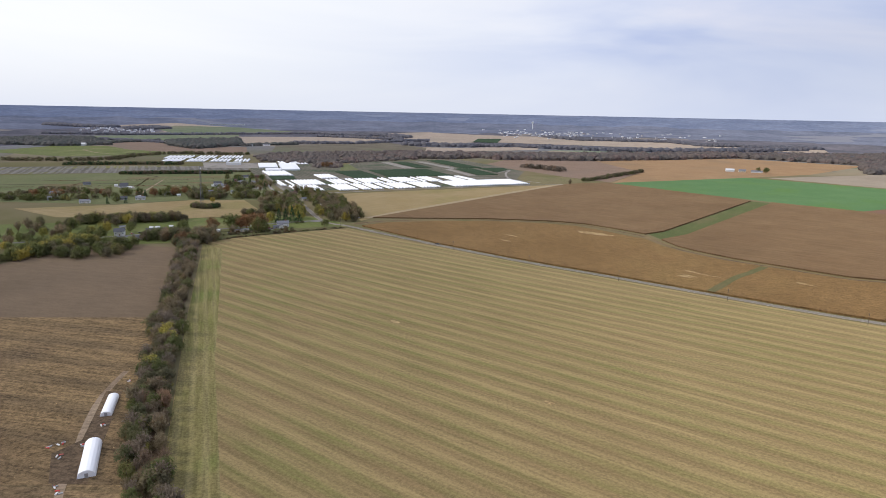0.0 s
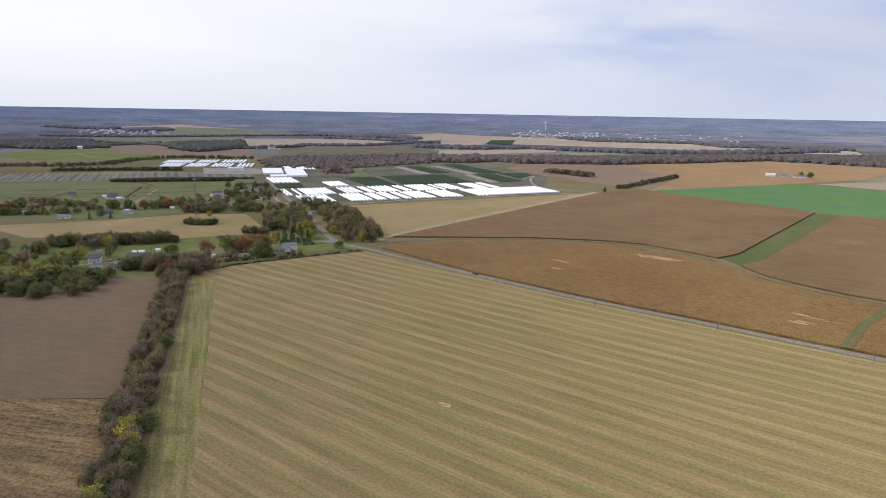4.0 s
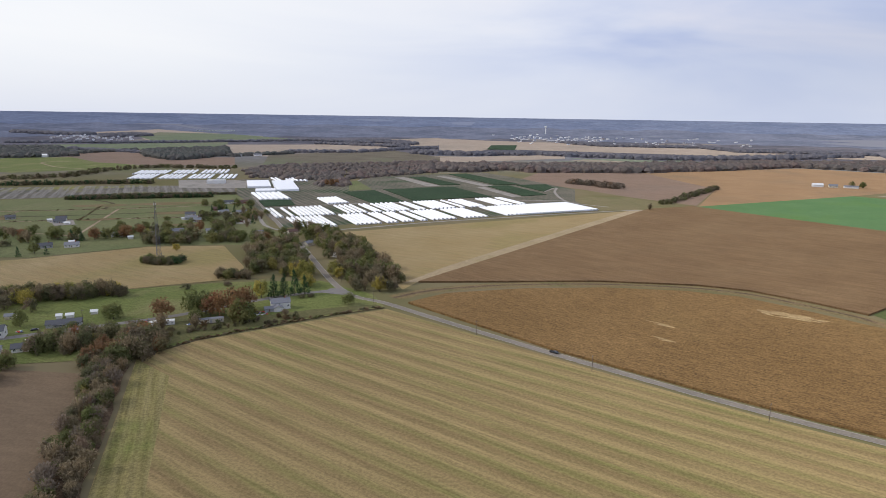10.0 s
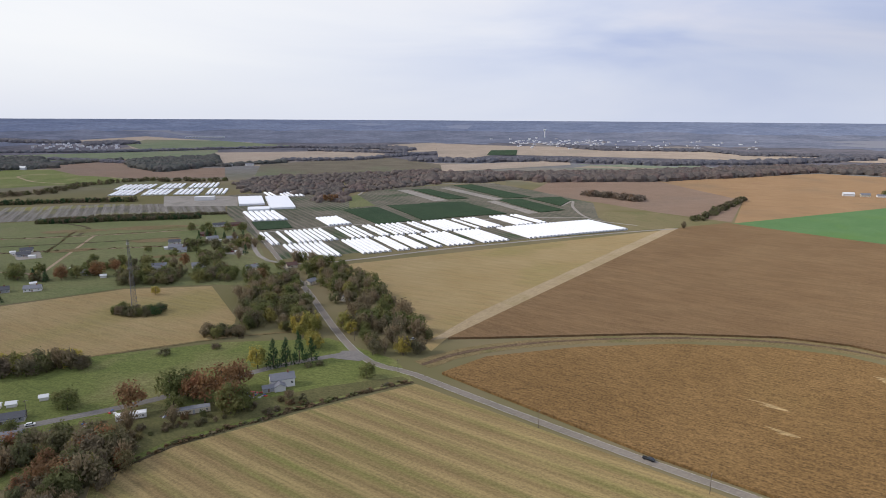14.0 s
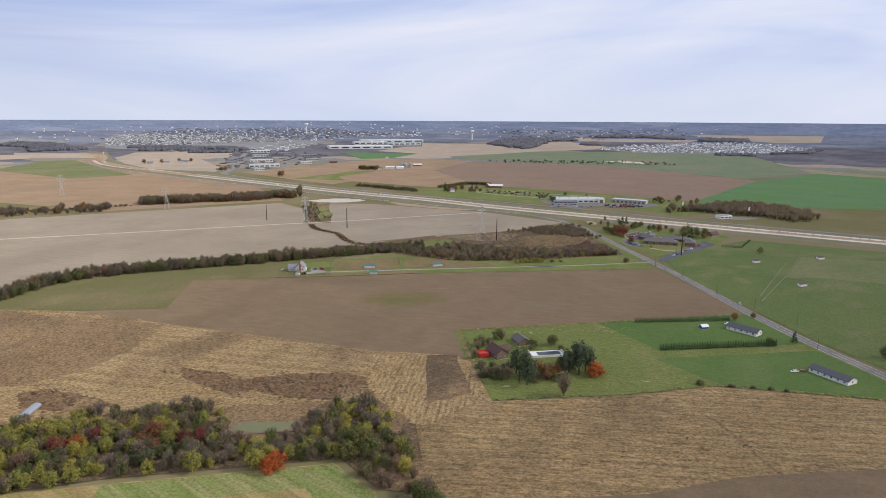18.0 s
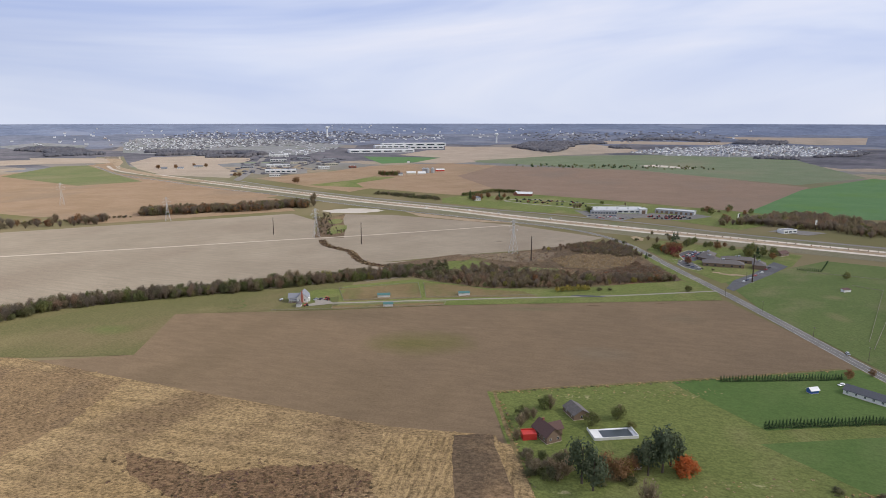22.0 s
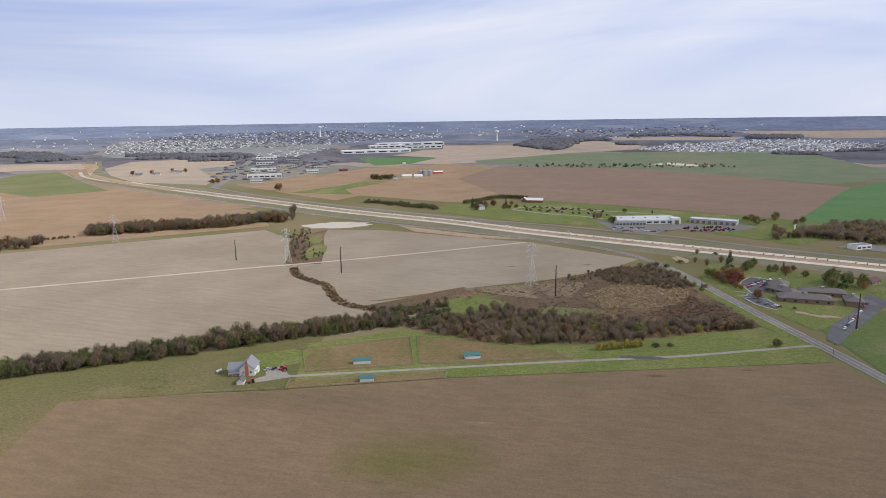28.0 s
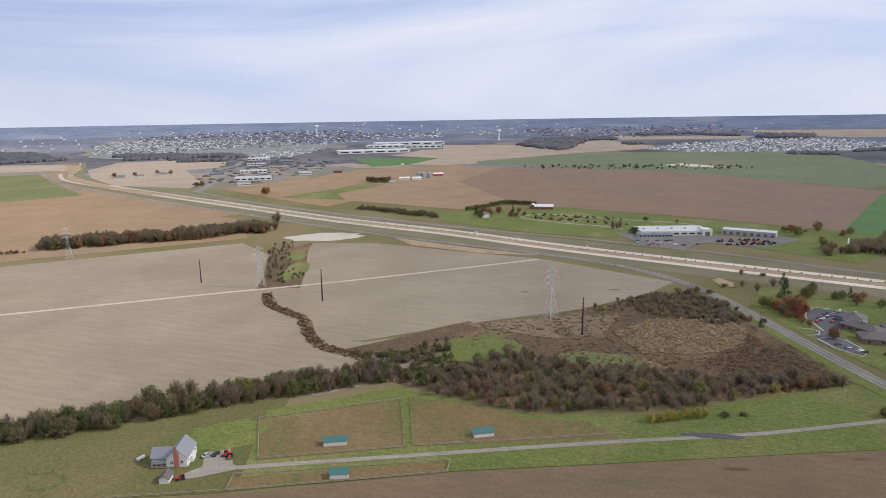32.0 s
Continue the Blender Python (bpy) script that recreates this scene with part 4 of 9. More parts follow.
# -- beyond the highway --
lay("field", [(534, -1394), (383, -1648), (304, -1877), (56, -2027), (-122, -1913), (-551, -1729), (-823, -1244), (-518, -829), (-336, -972), (-178, -1067), (-145, -1092), (-99, -1162), (-32, -1045), (4, -1058), (185, -1165), (217, -1091), (341, -1201)], ORANGE, 0.12, "wide brown harvested field")
lay("field", [(-551, -1729), (-122, -1913), (0, -1500), (-100, -1162), (-145, -1092), (-178, -1067), (-336, -972), (-518, -829), (-823, -1244)], WARMBROWN, 0.2, "wide brown harvested field")
lay("field", [(348, -1225), (265, -1356), (228, -1469), (165, -1444), (239, -1279), (202, -1179)], GRASS, 0.22, "green waterway in the field", "grass strip")
lay("field", [(431, -2395), (102, -2350), (176, -2061), (288, -1982)], LUSH, 0.2, "green sown field")
lay("field", [(-3, -2431), (-780, -2536), (-1292, -2361), (-1100, -1500), (-823, -1300), (-554, -1735), (-276, -1928), (-48, -2078)], FARGREEN, 0.16, "wide green pasture")
lay("field", [(-780, -1190), (-518, -829), (-560, -790), (-640, -760), (-1100, -700), (-1300, -1200), (-1100, -1480)], LUSH, 0.2, "bright green winter wheat field")
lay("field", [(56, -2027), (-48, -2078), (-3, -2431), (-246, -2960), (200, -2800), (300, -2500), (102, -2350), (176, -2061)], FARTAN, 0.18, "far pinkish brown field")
lay("field", [(1199, -1950), (1272, -2247), (1099, -2363), (873, -2263), (786, -2048), (857, -1911), (649, -1551), (608, -1400), (833, -1478), (1020, -1685)], FARTAN, 0.14, "pinkish harvested field")
lay("lawn", [(9, -991), (-32, -1040), (-118, -1030), (-178, -1067), (-330, -960), (-518, -829), (-560, -790), (-500, -700), (-435, -650), (-302, -800), (-230, -790), (-140, -815), (5, -922)], GRASS, 0.22, "green grass round the machinery yard", "lawn")
lay("water", [(-665, -1986), (-763, -1828), (-716, -1814), (-590, -1921)], CONCRETE, 0.3, "pale pond in the pasture", "pond")

# -- village and nursery --
lay("field", [(-453, 867), (-366, 927), (-293, 937), (-245, 846), (-236, 804), (-318, 766), (-390, 774), (-470, 760), (-560, 820)], TAN, 0.14, "mown tan field round the mast")
lay("lawn", [(-520, 700), (-370, 750), (-237, 793), (-168, 800), (-120, 760), (-109, 728), (-163, 697), (-220, 658), (-241, 628), (-330, 612), (-560, 560)], GRASS, 0.12, "green lawns between the cottages", "lawn")
lay("field", [(-900, 880), (-453, 872), (-366, 932), (-293, 942), (-200, 930), (-270, 1040), (-320, 1190), (-411, 1360), (-565, 1325), (-720, 1265), (-1000, 1150)], PASTURE, 0.12, "green meadows and plots")
lay("field", [(-820, 1416), (-642, 1473), (-449, 1481), (-411, 1362), (-565, 1330), (-722, 1272), (-900, 1220), (-980, 1360)], YOUNGPLANTS, 0.14, "nursery plots of young plants in rows", "nursery")
lay("field", [(-258, 1045), (173, 1218), (163, 1330), (200, 1500), (124, 1699), (60, 1830), (-208, 1723), (-250, 1490), (-330, 1620), (-420, 1640), (-480, 1600), (-410, 1362), (-330, 1200)], NURSERY, 0.13, "nursery ground with beds and gravel", "nursery")
for o in ([(-351, 1284), (-304, 1297), (-283, 1238), (-325, 1219)], [(-235, 1405), (-182, 1441), (-121, 1299), (-168, 1264)], [(-168, 1459), (-71, 1493), (-75, 1321), (-103, 1300)], [(-111, 1490), (-35, 1509), (27, 1369), (-109, 1310)], [(-38, 1781), (4, 1806), (104, 1579), (51, 1560)], [(33, 1537), (77, 1552), (129, 1409), (84, 1383)], [(93, 1563), (159, 1583), (163, 1525), (132, 1457)], [(-130, 1700), (-95, 1715), (-20, 1560), (-60, 1545)]):
    lay("plant_bed", o, EVERGREENBED, 0.3, "bed of dark green potted evergreens", "plant bed", height=0.7)
for o in ([(-160, 1690), (-140, 1700), (-60, 1530), (-85, 1520)], [(-70, 1735), (-50, 1745), (45, 1550), (25, 1535)], [(10, 1520), (26, 1528), (80, 1380), (62, 1370)], [(-60, 1500), (-45, 1506), (12, 1380), (-4, 1372)]):
    lay("track", o, GRAVEL, 0.26, "pale gravel strip between the beds", "gravel")
lay("yard", rough_outline([(-344, 1111), (-316, 1113), (-300, 1066), (-329, 1070)], 6, 1.5, 21), GRAVEL, 0.36, "sandy yard between the village houses", "yard")
lay("yard", rough_outline([(-554, 1071), (-536, 1089), (-509, 1051), (-529, 1040)], 6, 1.5, 22), GRAVEL, 0.36, "gravel plot round a bungalow", "yard")
lay("track", [(-594, 1580), (-482, 1590), (-450, 1570), (-420, 1455), (-439, 1451), (-539, 1443)], GRAVEL, 0.28, "sandy machinery yard", "yard")
lay("field", [(-246, 1580), (-234, 1613), (-187, 1458), (-228, 1430)], PASTURE, 0.3, "green grass by the red tree", "grass")
lay("field", [(-1288, 2114), (-1142, 2172), (-942, 2031), (-812, 1906), (-802, 1787), (-885, 1778), (-998, 1683), (-1300, 1800)], GRASS, 0.15, "green field with a curved track")
lay("field", [(-1146, 2209), (-1043, 2439), (-945, 2223), (-690, 2261), (-596, 1959), (-809, 1922), (-914, 1990)], WARMBROWN, 0.15, "brown harvested field")
lay("field", [(-1244, 2279), (-1125, 2580), (-894, 2160), (-829, 1936), (-972, 1994)], WARMBROWN, 0.22, "far brown harvested field")
lay("field", [(-1821, 3248), (-1520, 3673), (-920, 3465), (-871, 3178), (-1311, 3052), (-1467, 3318)], FARTAN, 0.2, "far pinkish field")
lay("field", [(-1440, 3256), (-1454, 3514), (-1116, 3545), (-663, 3320), (-989, 3138), (-1290, 3061)], FARGREEN, 0.3, "far green field")
lay("field", [(-1702, 2604), (-1283, 2881), (-967, 3070), (-850, 2664), (-1043, 2397), (-1354, 2506), (-1530, 2352)], FARGREEN, 0.2, "wide far green field")
lay("field", [(-936, 2932), (-416, 3086), (-165, 2848), (-353, 2577), (-589, 2515), (-720, 2347), (-844, 2665)], FARTAN, 0.3, "far pinkish brown field")
lay("field", [(-614, 2373), (-268, 2823), (-53, 2413), (-54, 2138), (-293, 2089), (-533, 1996)], PATCHY, 0.24, "rough nursery land")
lay("field", [(-315, 3413), (-49, 3581), (-51, 3097), (-208, 2987)], FARTAN, 0.2, "far tan field")
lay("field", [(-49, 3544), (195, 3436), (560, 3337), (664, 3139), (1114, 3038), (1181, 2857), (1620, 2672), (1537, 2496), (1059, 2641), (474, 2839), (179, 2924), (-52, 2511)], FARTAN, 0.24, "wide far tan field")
lay("field", [(-53, 2382), (416, 2657), (369, 2418), (-54, 2138)], FARTAN, 0.26, "far tan field")
lay("field", [(185, 3143), (304, 3162), (256, 2868), (142, 2881)], EVERGREENBED, 1.4, "dark green plantation", "plantation")
lay("field", [(126, -3057), (-278, -3000), (-664, -3193), (-852, -2746), (-404, -2515), (-80, -2221), (67, -2042)], FARTAN, 0.24, "far pinkish brown field")
lay("field", [(-734, -3416), (-1396, -3202), (-1292, -3074), (-724, -3212)], FARTAN, 0.2, "far tan field before the woods")
lay("field", [(-1460, -3518), (-2106, -3258), (-1914, -2936), (-1712, -2969), (-1503, -3259)], FARTAN, 0.2, "far tan field")
lay("field", [(1764, -2890), (1860, -3200), (1630, -3300), (1089, -3360), (656, -3110), (700, -2500), (1056, -2320), (1511, -2450)], TOWNLAND, 0.16, "grey streets and gardens of the estate", "town ground")
lay("field", [(-738, -2640), (-950, -2916), (-1269, -3015), (-1573, -2997), (-1725, -2651), (-1530, -2400), (-1243, -2366), (-858, -2490)], TOWNLAND, 0.22, "grey streets and gardens of the estate", "town ground")
lay("field", [(1701, -2124), (1412, -2176), (1262, -1940), (1504, -1871)], FARTAN, 0.2, "far brown field past the works")
lay("field", [(2146, -2808), (1862, -2759), (1746, -2507), (1904, -2386), (2180, -2560)], TOWNLAND, 0.2, "scattered village plots", "town ground")

# -- roads --
road = band("road", ROAD1, 5.4, TANROAD, 0.24, "worn grey two-lane country road", "road")
for off in (-2.6, 2.6):
    band("edge_line", ROAD1, 0.16, PAINT, 0.27, side=off, parent=road)
band("road", ROAD1B, 7.5, ASPHALT, 0.3, "worn grey country road", "road")
road = band("road", ROADW, 6.0, ASPHALT, 0.25, "narrow grey lane past the cottages", "road")
lay("road", [(-156, 776), (-146, 776), (-137, 764), (-143, 758), (-160, 763)], ASPHALT, 0.26, "widened road junction", "road")
road = band("road", ROAD2, 9.0, MIDASPHALT, 0.26, "grey two-lane road", "road")
for off, w in ((-3.9, 0.22), (3.9, 0.22), (0, 0.18)):
    band("edge_line", ROAD2, w, PAINT, 0.29, side=off, parent=road)
band("verge", HIGHWAY, 100, ROADSIDE, 0.13, "grassy land along the highway", "verge")
band("verge", HIGHWAY, 12, DIRT, 0.2, "bare earth median of the highway", "median")
for off in (-13, 13):
    band("road", HIGHWAY, 11, CONCRETE, 0.28, "pale concrete highway carriageway", "highway", side=off)
band("road", SERVICE, 8, ASPHALT, 0.32, "grey service road along the highway", "road")
band("lane", spline([(640, -350), (390, -449), (174, -540), (94, -571), (-36, -632), (-116, -671)], 30), 5.0, CREAMLANE, 0.44, "pale farm lane across the fields", "lane")
band("lane", spline([(56, -256), (-41, -272), (-129, -286), (-188, -294), (-285, -316)], 20), 3.2, GRAVEL, 0.26, "gravel lane between the paddocks", "lane")
band("lane", spline([(-171, -30), (-207, -38), (-262, -47), (-322, -55)], 20), 3.6, DARKASPHALT, 0.24, "asphalt drive across the lawn", "lane")
band("lane", spline([(-289, -17), (-304, -23), (-326, -27)], 20), 4, GRAVEL, 0.24, "short gravel drive", "lane")
blob("lawn", 72, -284, 22, 16, 20, GRASS, 0.30, "bright green garden lawn behind the farmhouse", "lawn", 83)
blob("mud", -165, -291, 15, 2.6, -5, DARKASPHALT, 0.31, "wet dark mud on the lane", "mud", 84)
lay("drive", [(75, -268), (65, -273), (58, -259), (53, -255), (68, -248), (74, -246), (78, -249), (71, -256)], GRAVEL, 0.26, "gravel yard of the white house", "drive")
band("lane", spline([(-1098, 1952), (-1096, 2011), (-981, 2026), (-812, 1906)], 40), 6, DIRT, 0.3, "pale curved farm track", "lane")
band("lane", spline([(-1098, 1952), (-986, 1835), (-897, 1798)], 40), 6, DIRT, 0.3, "pale curved farm track", "lane")
band("lane", spline([(-330, 1191), (-248, 1026), (-60, 1108), (160, 1205), (260, 1238)], 30), 5, GRAVEL, 0.3, "gravel lane in front of the hoop houses", "lane")
band("lane", spline([(-233, 1597), (-208, 1723), (-63, 1822), (60, 1835)], 30), 5, GRAVEL, 0.3, "gravel lane round the nursery", "lane")
band("lane", spline([(132, 1457), (169, 1526), (150, 1440), (149, 1317), (200, 1260)], 20), 5, GRAVEL, 0.34, "pale looping track", "lane")
band("lane", spline([(-320, 1200), (-210, 1260), (-60, 1300), (60, 1330), (149, 1330)], 30), 5, GRAVEL, 0.3, "gravel lane between the hoop houses", "lane")
band("ditch", spline([(-241, 628), (-220, 657), (-163, 696), (-109, 727)], 30), 4.0, DITCHMAT, 0.22, "dark weedy bank along the stubble field", "ditch", rough=0.9)
lay("lawn", [(-285, 672), (-250, 688), (-215, 702), (-196, 702), (-160, 720), (-116, 734), (-111, 729), (-164, 699), (-222, 661), (-243, 634), (-290, 640)], OLDGRASS, 0.2, "tired rough grass behind the cottages", "lawn")
band("ditch", spline([(137, -538), (121, -501), (85, -468), (72, -435), (54, -407), (25, -389), (-10, -350)], 8), 9, DARKWEED, 0.24, "winding creek with dead brown weeds", "ditch", rough=0.5)
band("lane", spline([(-118, 165), (-134, 200), (-144, 228), (-153, 254), (-159, 277), (-162, 306)], 14), 3.0, DIRT, 0.62, "dirt track beside the hoop houses", "lane")
band("lane", spline([(-253, 930), (-241, 850), (-228, 800)], 20), 4, DITCHMAT, 0.3, "overgrown track down the field edge", "lane")
for name, line in (("fence_row", [(-318, 766), (-236, 803), (-190, 815)]), ("fence_row", [(-76, -86), (-212, -114), (-295, -133)]), ("fence_row", [(-78, -86), (-94, 32)])):
    band("verge", spline(line, 6), 2.2, DRYVERGE, 0.3, "weedy fence row", "verge", rough=0.8)
# same dark tone carried on, closing a gap in the painted tree shade
lay("undergrowth", [(-18, 42), (-54, 56), (-72, 74), (-66, 122), (-40, 84), (-24, 40)], DARKWEED, 0.24, "dark sheet of painted shade at the corner of the wood", "ground")
lay("reeds", [(38, 76), (38, 60), (10, 52), (0, 58), (2, 70)], SLOUGH, 0.5, "pale reeds round a small pond", "reeds")
lay("water", [(33, 74), (34, 65), (22, 61), (9, 58), (4, 64), (10, 70), (22, 72)], PONDGREEN, 0.6, "small dull green pond behind the trees", "pond")
for line in ([(-800, 1010), (-560, 1075), (-380, 1120)], [(-720, 1130), (-520, 1180), (-400, 1230)], [(-700, 960), (-520, 990), (-470, 975)], [(-470, 980), (-520, 1180)], [(-600, 920), (-640, 1150)]):
    band("lane", spline(line, 20), 3.5, DIRT, 0.3, "narrow dirt track between the plots", "lane")
for x, y, rx, ry in ((-500, 1090, 26, 10), (-430, 1150, 30, 14), (-560, 1210, 40, 14), (-380, 1060, 18, 8), (-640, 1080, 40, 14), (-470, 1240, 60, 16)):
    blob("plot", x, y, rx, ry, 15, MUD, 0.34, "bare brown plot in the meadow", "plot", int(rx + ry))
for line in ([(-760, 1060), (-520, 1130), (-410, 1170)], [(-640, 1290), (-560, 1240), (-540, 1180)], [(-900, 1000), (-700, 920)]):
    band("verge", spline(line, 10), 5, DITCHMAT, 0.3, "weedy field boundary", "verge", rough=0.8)
for k, (x, y, rx, ry) in enumerate(((142, -255, 8.5, 6.5), (134, -242, 7, 6))):
    ring = [(x + rx * math.cos(i * 0.393), y + ry * math.sin(i * 0.393)) for i in range(14)]
    band("lane", ring, 2.2, WATERWAY, 0.34 + 0.004 * k, "worn ring ridden into the grass", "track")
lay("field", [(40, -400), (6, -424), (-26, -450), (-45, -462), (-60, -440), (-30, -400), (0, -385)], DARKWEED, 0.2, "brown weeds along the field corner", "rough ground")
# dark weed strip whose tone stands in for shade beneath the hedge
band("undergrowth", spline([(-248, 612), (-203, 475), (-174, 385), (-139, 285), (-107, 205), (-74, 163), (-60, 120)], 10), 16, DARKWEED, 0.3, "dark weeds painted as shade under the hedge", "ground", rough=0.3)
band("verge", spline([(-253, -539), (-262, -440), (-274, -348), (-284, -320)], 15), 12, GRASS, 0.22, "green mown verge along the road", "verge", rough=0.3)
lay("rough_ground", rough_outline([(70, 52), (40, 44), (0, 38), (-32, 32), (-52, 58), (-50, 74), (-30, 60), (0, 60), (38, 62), (60, 60)], 5, 1.5, 9), WEEDY, 0.64, "dead brown weeds behind the pond", "rough ground")

# ---- trees ----
RUST = leaf_mat("rust_leaves", (0.27, 0.155, 0.075), (0.31, 0.175, 0.08), (0.235, 0.15, 0.08), (0.28, 0.135, 0.07))
GREEN = leaf_mat("green_leaves", (0.145, 0.165, 0.058), (0.185, 0.195, 0.068), (0.125, 0.14, 0.054), (0.215, 0.205, 0.075))
YELLOW = leaf_mat("yellow_leaves", (0.42, 0.34, 0.08), (0.36, 0.31, 0.08), (0.27, 0.26, 0.075))
STRAWLEAF = leaf_mat("dry_straw_tufts", (0.464, 0.319, 0.145), (0.394, 0.267, 0.122), (0.522, 0.371, 0.180), (0.348, 0.238, 0.116), cell=0.2)
WEEDLEAF = leaf_mat("dead_weed_tufts", (0.165, 0.11, 0.06), (0.205, 0.14, 0.075), (0.135, 0.10, 0.055), cell=0.2)
REEDLEAF = leaf_mat("pale_reed_plumes", (0.40, 0.295, 0.165), (0.34, 0.24, 0.13), (0.44, 0.33, 0.19), cell=0.15)
REDWEED = leaf_mat("red_brown_weed_tufts", (0.185, 0.105, 0.07), (0.215, 0.13, 0.085), (0.16, 0.10, 0.07), cell=0.1)
ORANGELEAF = leaf_mat("orange_leaves", (0.52, 0.15, 0.045), (0.43, 0.135, 0.045))
PINE = leaf_mat("pine_needles", (0.055, 0.10, 0.045), (0.07, 0.12, 0.05), (0.05, 0.085, 0.04))
BARE = leaf_mat("bare_twigs", (0.261, 0.213, 0.132), (0.307, 0.247, 0.155), (0.220, 0.184, 0.115), (0.284, 0.218, 0.132))
MIXED = leaf_mat("autumn_canopy", (0.15, 0.155, 0.065), (0.205, 0.17, 0.10), (0.125, 0.145, 0.055), (0.25, 0.20, 0.11), (0.19, 0.15, 0.105), (0.27, 0.24, 0.075), cell=0.09)
HEDGEMAT = leaf_mat("hedge_leaves", (0.14, 0.145, 0.07), (0.19, 0.155, 0.10), (0.135, 0.135, 0.07), (0.22, 0.17, 0.115), (0.16, 0.17, 0.07), cell=0.10)
WOODS = leaf_mat("brown_woods", (0.242, 0.198, 0.151), (0.275, 0.209, 0.151), (0.220, 0.187, 0.140), (0.303, 0.204, 0.134), cell=0.06, vary=0.22)
# the next two far leaf colours carry distance haze, greyed and lifted
HAZEWOODS = leaf_mat("haze_grey_trees", (0.215, 0.210, 0.228), (0.235, 0.220, 0.230), (0.198, 0.200, 0.224), cell=0.02, vary=0.12)
HAZEBROWN = leaf_mat("haze_brown_trees", (0.215, 0.185, 0.165), (0.245, 0.198, 0.168), (0.19, 0.172, 0.152), (0.25, 0.190, 0.165), cell=0.03, vary=0.16)
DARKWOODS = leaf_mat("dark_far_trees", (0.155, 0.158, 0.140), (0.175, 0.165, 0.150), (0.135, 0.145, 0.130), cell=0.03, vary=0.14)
OLDPINE = leaf_mat("grey_green_needles", (0.10, 0.125, 0.075), (0.13, 0.15, 0.085), (0.085, 0.11, 0.065))
REDLEAF = leaf_mat("crimson_leaves", (0.26, 0.075, 0.065), (0.22, 0.07, 0.06), (0.28, 0.10, 0.07))
YELLOWGREEN = leaf_mat("yellow_green_leaves", (0.37, 0.335, 0.085), (0.29, 0.29, 0.078), (0.43, 0.37, 0.09))
BARK = plain_mat("bark", (0.10, 0.08, 0.062), 0.9, var=0.3, scale=2.0)


def crown_points(rng, n_clump, n_leaf, shape):
    """Leaf quads of a crown about one metre high and wide, in clumps round uneven limbs."""
    quads = []
    for _ in range(n_clump):
        while True:
            p = np.array([rng.uniform(-1, 1), rng.uniform(-1, 1), rng.uniform(-1, 1)])
            r = np.linalg.norm(p)
            if 0.45 < r < 1 and p[2] > -0.8:
                break
        if shape == "cone":
            h = rng.random() ** 1.3
            a = rng.uniform(0, 6.283)
            rr = (1 - h) * rng.uniform(0.55, 1.05)
            c = np.array([0.5 * rr * math.cos(a), 0.5 * rr * math.sin(a), h])
            size = 0.10 + 0.10 * (1 - h)
        else:
            # wide low skirt, domed top
            wide = 0.42 * (1.12 if p[2] < 0 else 1.0)
            c = np.array([p[0] * wide, p[1] * wide, 0.40 + p[2] * (0.36 if p[2] < 0 else 0.46)])
            size = rng.uniform(0.13, 0.22)
        for _ in range(n_leaf):
            d = np.array([rng.gauss(0, 1), rng.gauss(0, 1), rng.gauss(0, 0.8)])
            d *= size * rng.random() ** 0.5 / (np.linalg.norm(d) + 1e-6)
            o = c + d
            # leaves face outwards and up, unevenly
            face = 0.7 * d / size + 1.2 * (c - np.array([0, 0, 0.25])) + np.array([rng.gauss(0, 0.45), rng.gauss(0, 0.45), 0.35 + rng.gauss(0, 0.45)])
            u = np.cross(face, [rng.gauss(0, 1), rng.gauss(0, 1), rng.gauss(0, 1)])
            u /= np.linalg.norm(u) + 1e-6
            v = np.cross(face / (np.linalg.norm(face) + 1e-6), u)
            s = rng.uniform(0.6, 1.25)
            quads.append([o - u * s - v * s * 0.7, o + u * s - v * s * 0.7, o + u * s * 0.8 + v * s * 0.7, o - u * s * 0.8 + v * s * 0.7, o])
    return np.array(quads)


def crown_template(seed, n_clump, n_leaf, leaf, shape="round"):
    q = crown_points(random.Random(seed), n_clump, n_leaf, shape)
    centre = q[:, 4:5]
    return centre + (q[:, :4] - centre) * leaf


def twig_template(seed, n=130, leaves=130):
    """A nearly bare crown: a fan of thin upright shoots with a few leaves left on them."""
    rng = random.Random(seed)
    quads = []
    for i in range(n):
        a, lean = rng.uniform(0, 6.283), rng.random() ** 0.6
        root = np.array([0.10 * lean * math.cos(a), 0.10 * lean * math.sin(a), rng.uniform(0.0, 0.35)])
        tip = np.array([0.46 * lean * math.cos(a) + rng.gauss(0, 0.05), 0.46 * lean * math.sin(a) + rng.gauss(0, 0.05), (0.62 + 0.40 * (1 - lean * lean)) * rng.uniform(0.72, 1.05)])
        side = np.array([-math.sin(a + rng.uniform(-1, 1)), math.cos(a + rng.uniform(-1, 1)), 0.0]) * rng.uniform(0.007, 0.016)
        quads.append([root - side, root + side, tip + side * 0.5, tip - side * 0.5])
        for _ in range(2 if i < leaves else 0):
            o = root + (tip - root) * rng.uniform(0.35, 1.02)
            u = np.array([rng.gauss(0, 1), rng.gauss(0, 1), rng.gauss(0, 1)])
            u *= 0.034 / np.linalg.norm(u)
            v = np.cross(u, [rng.gauss(0, 1), rng.gauss(0, 1), rng.gauss(0, 1)])
            v *= 0.030 / (np.linalg.norm(v) + 1e-6)
            quads.append([o - u - v, o + u - v, o + u + v, o - u + v])
    return np.array(quads)


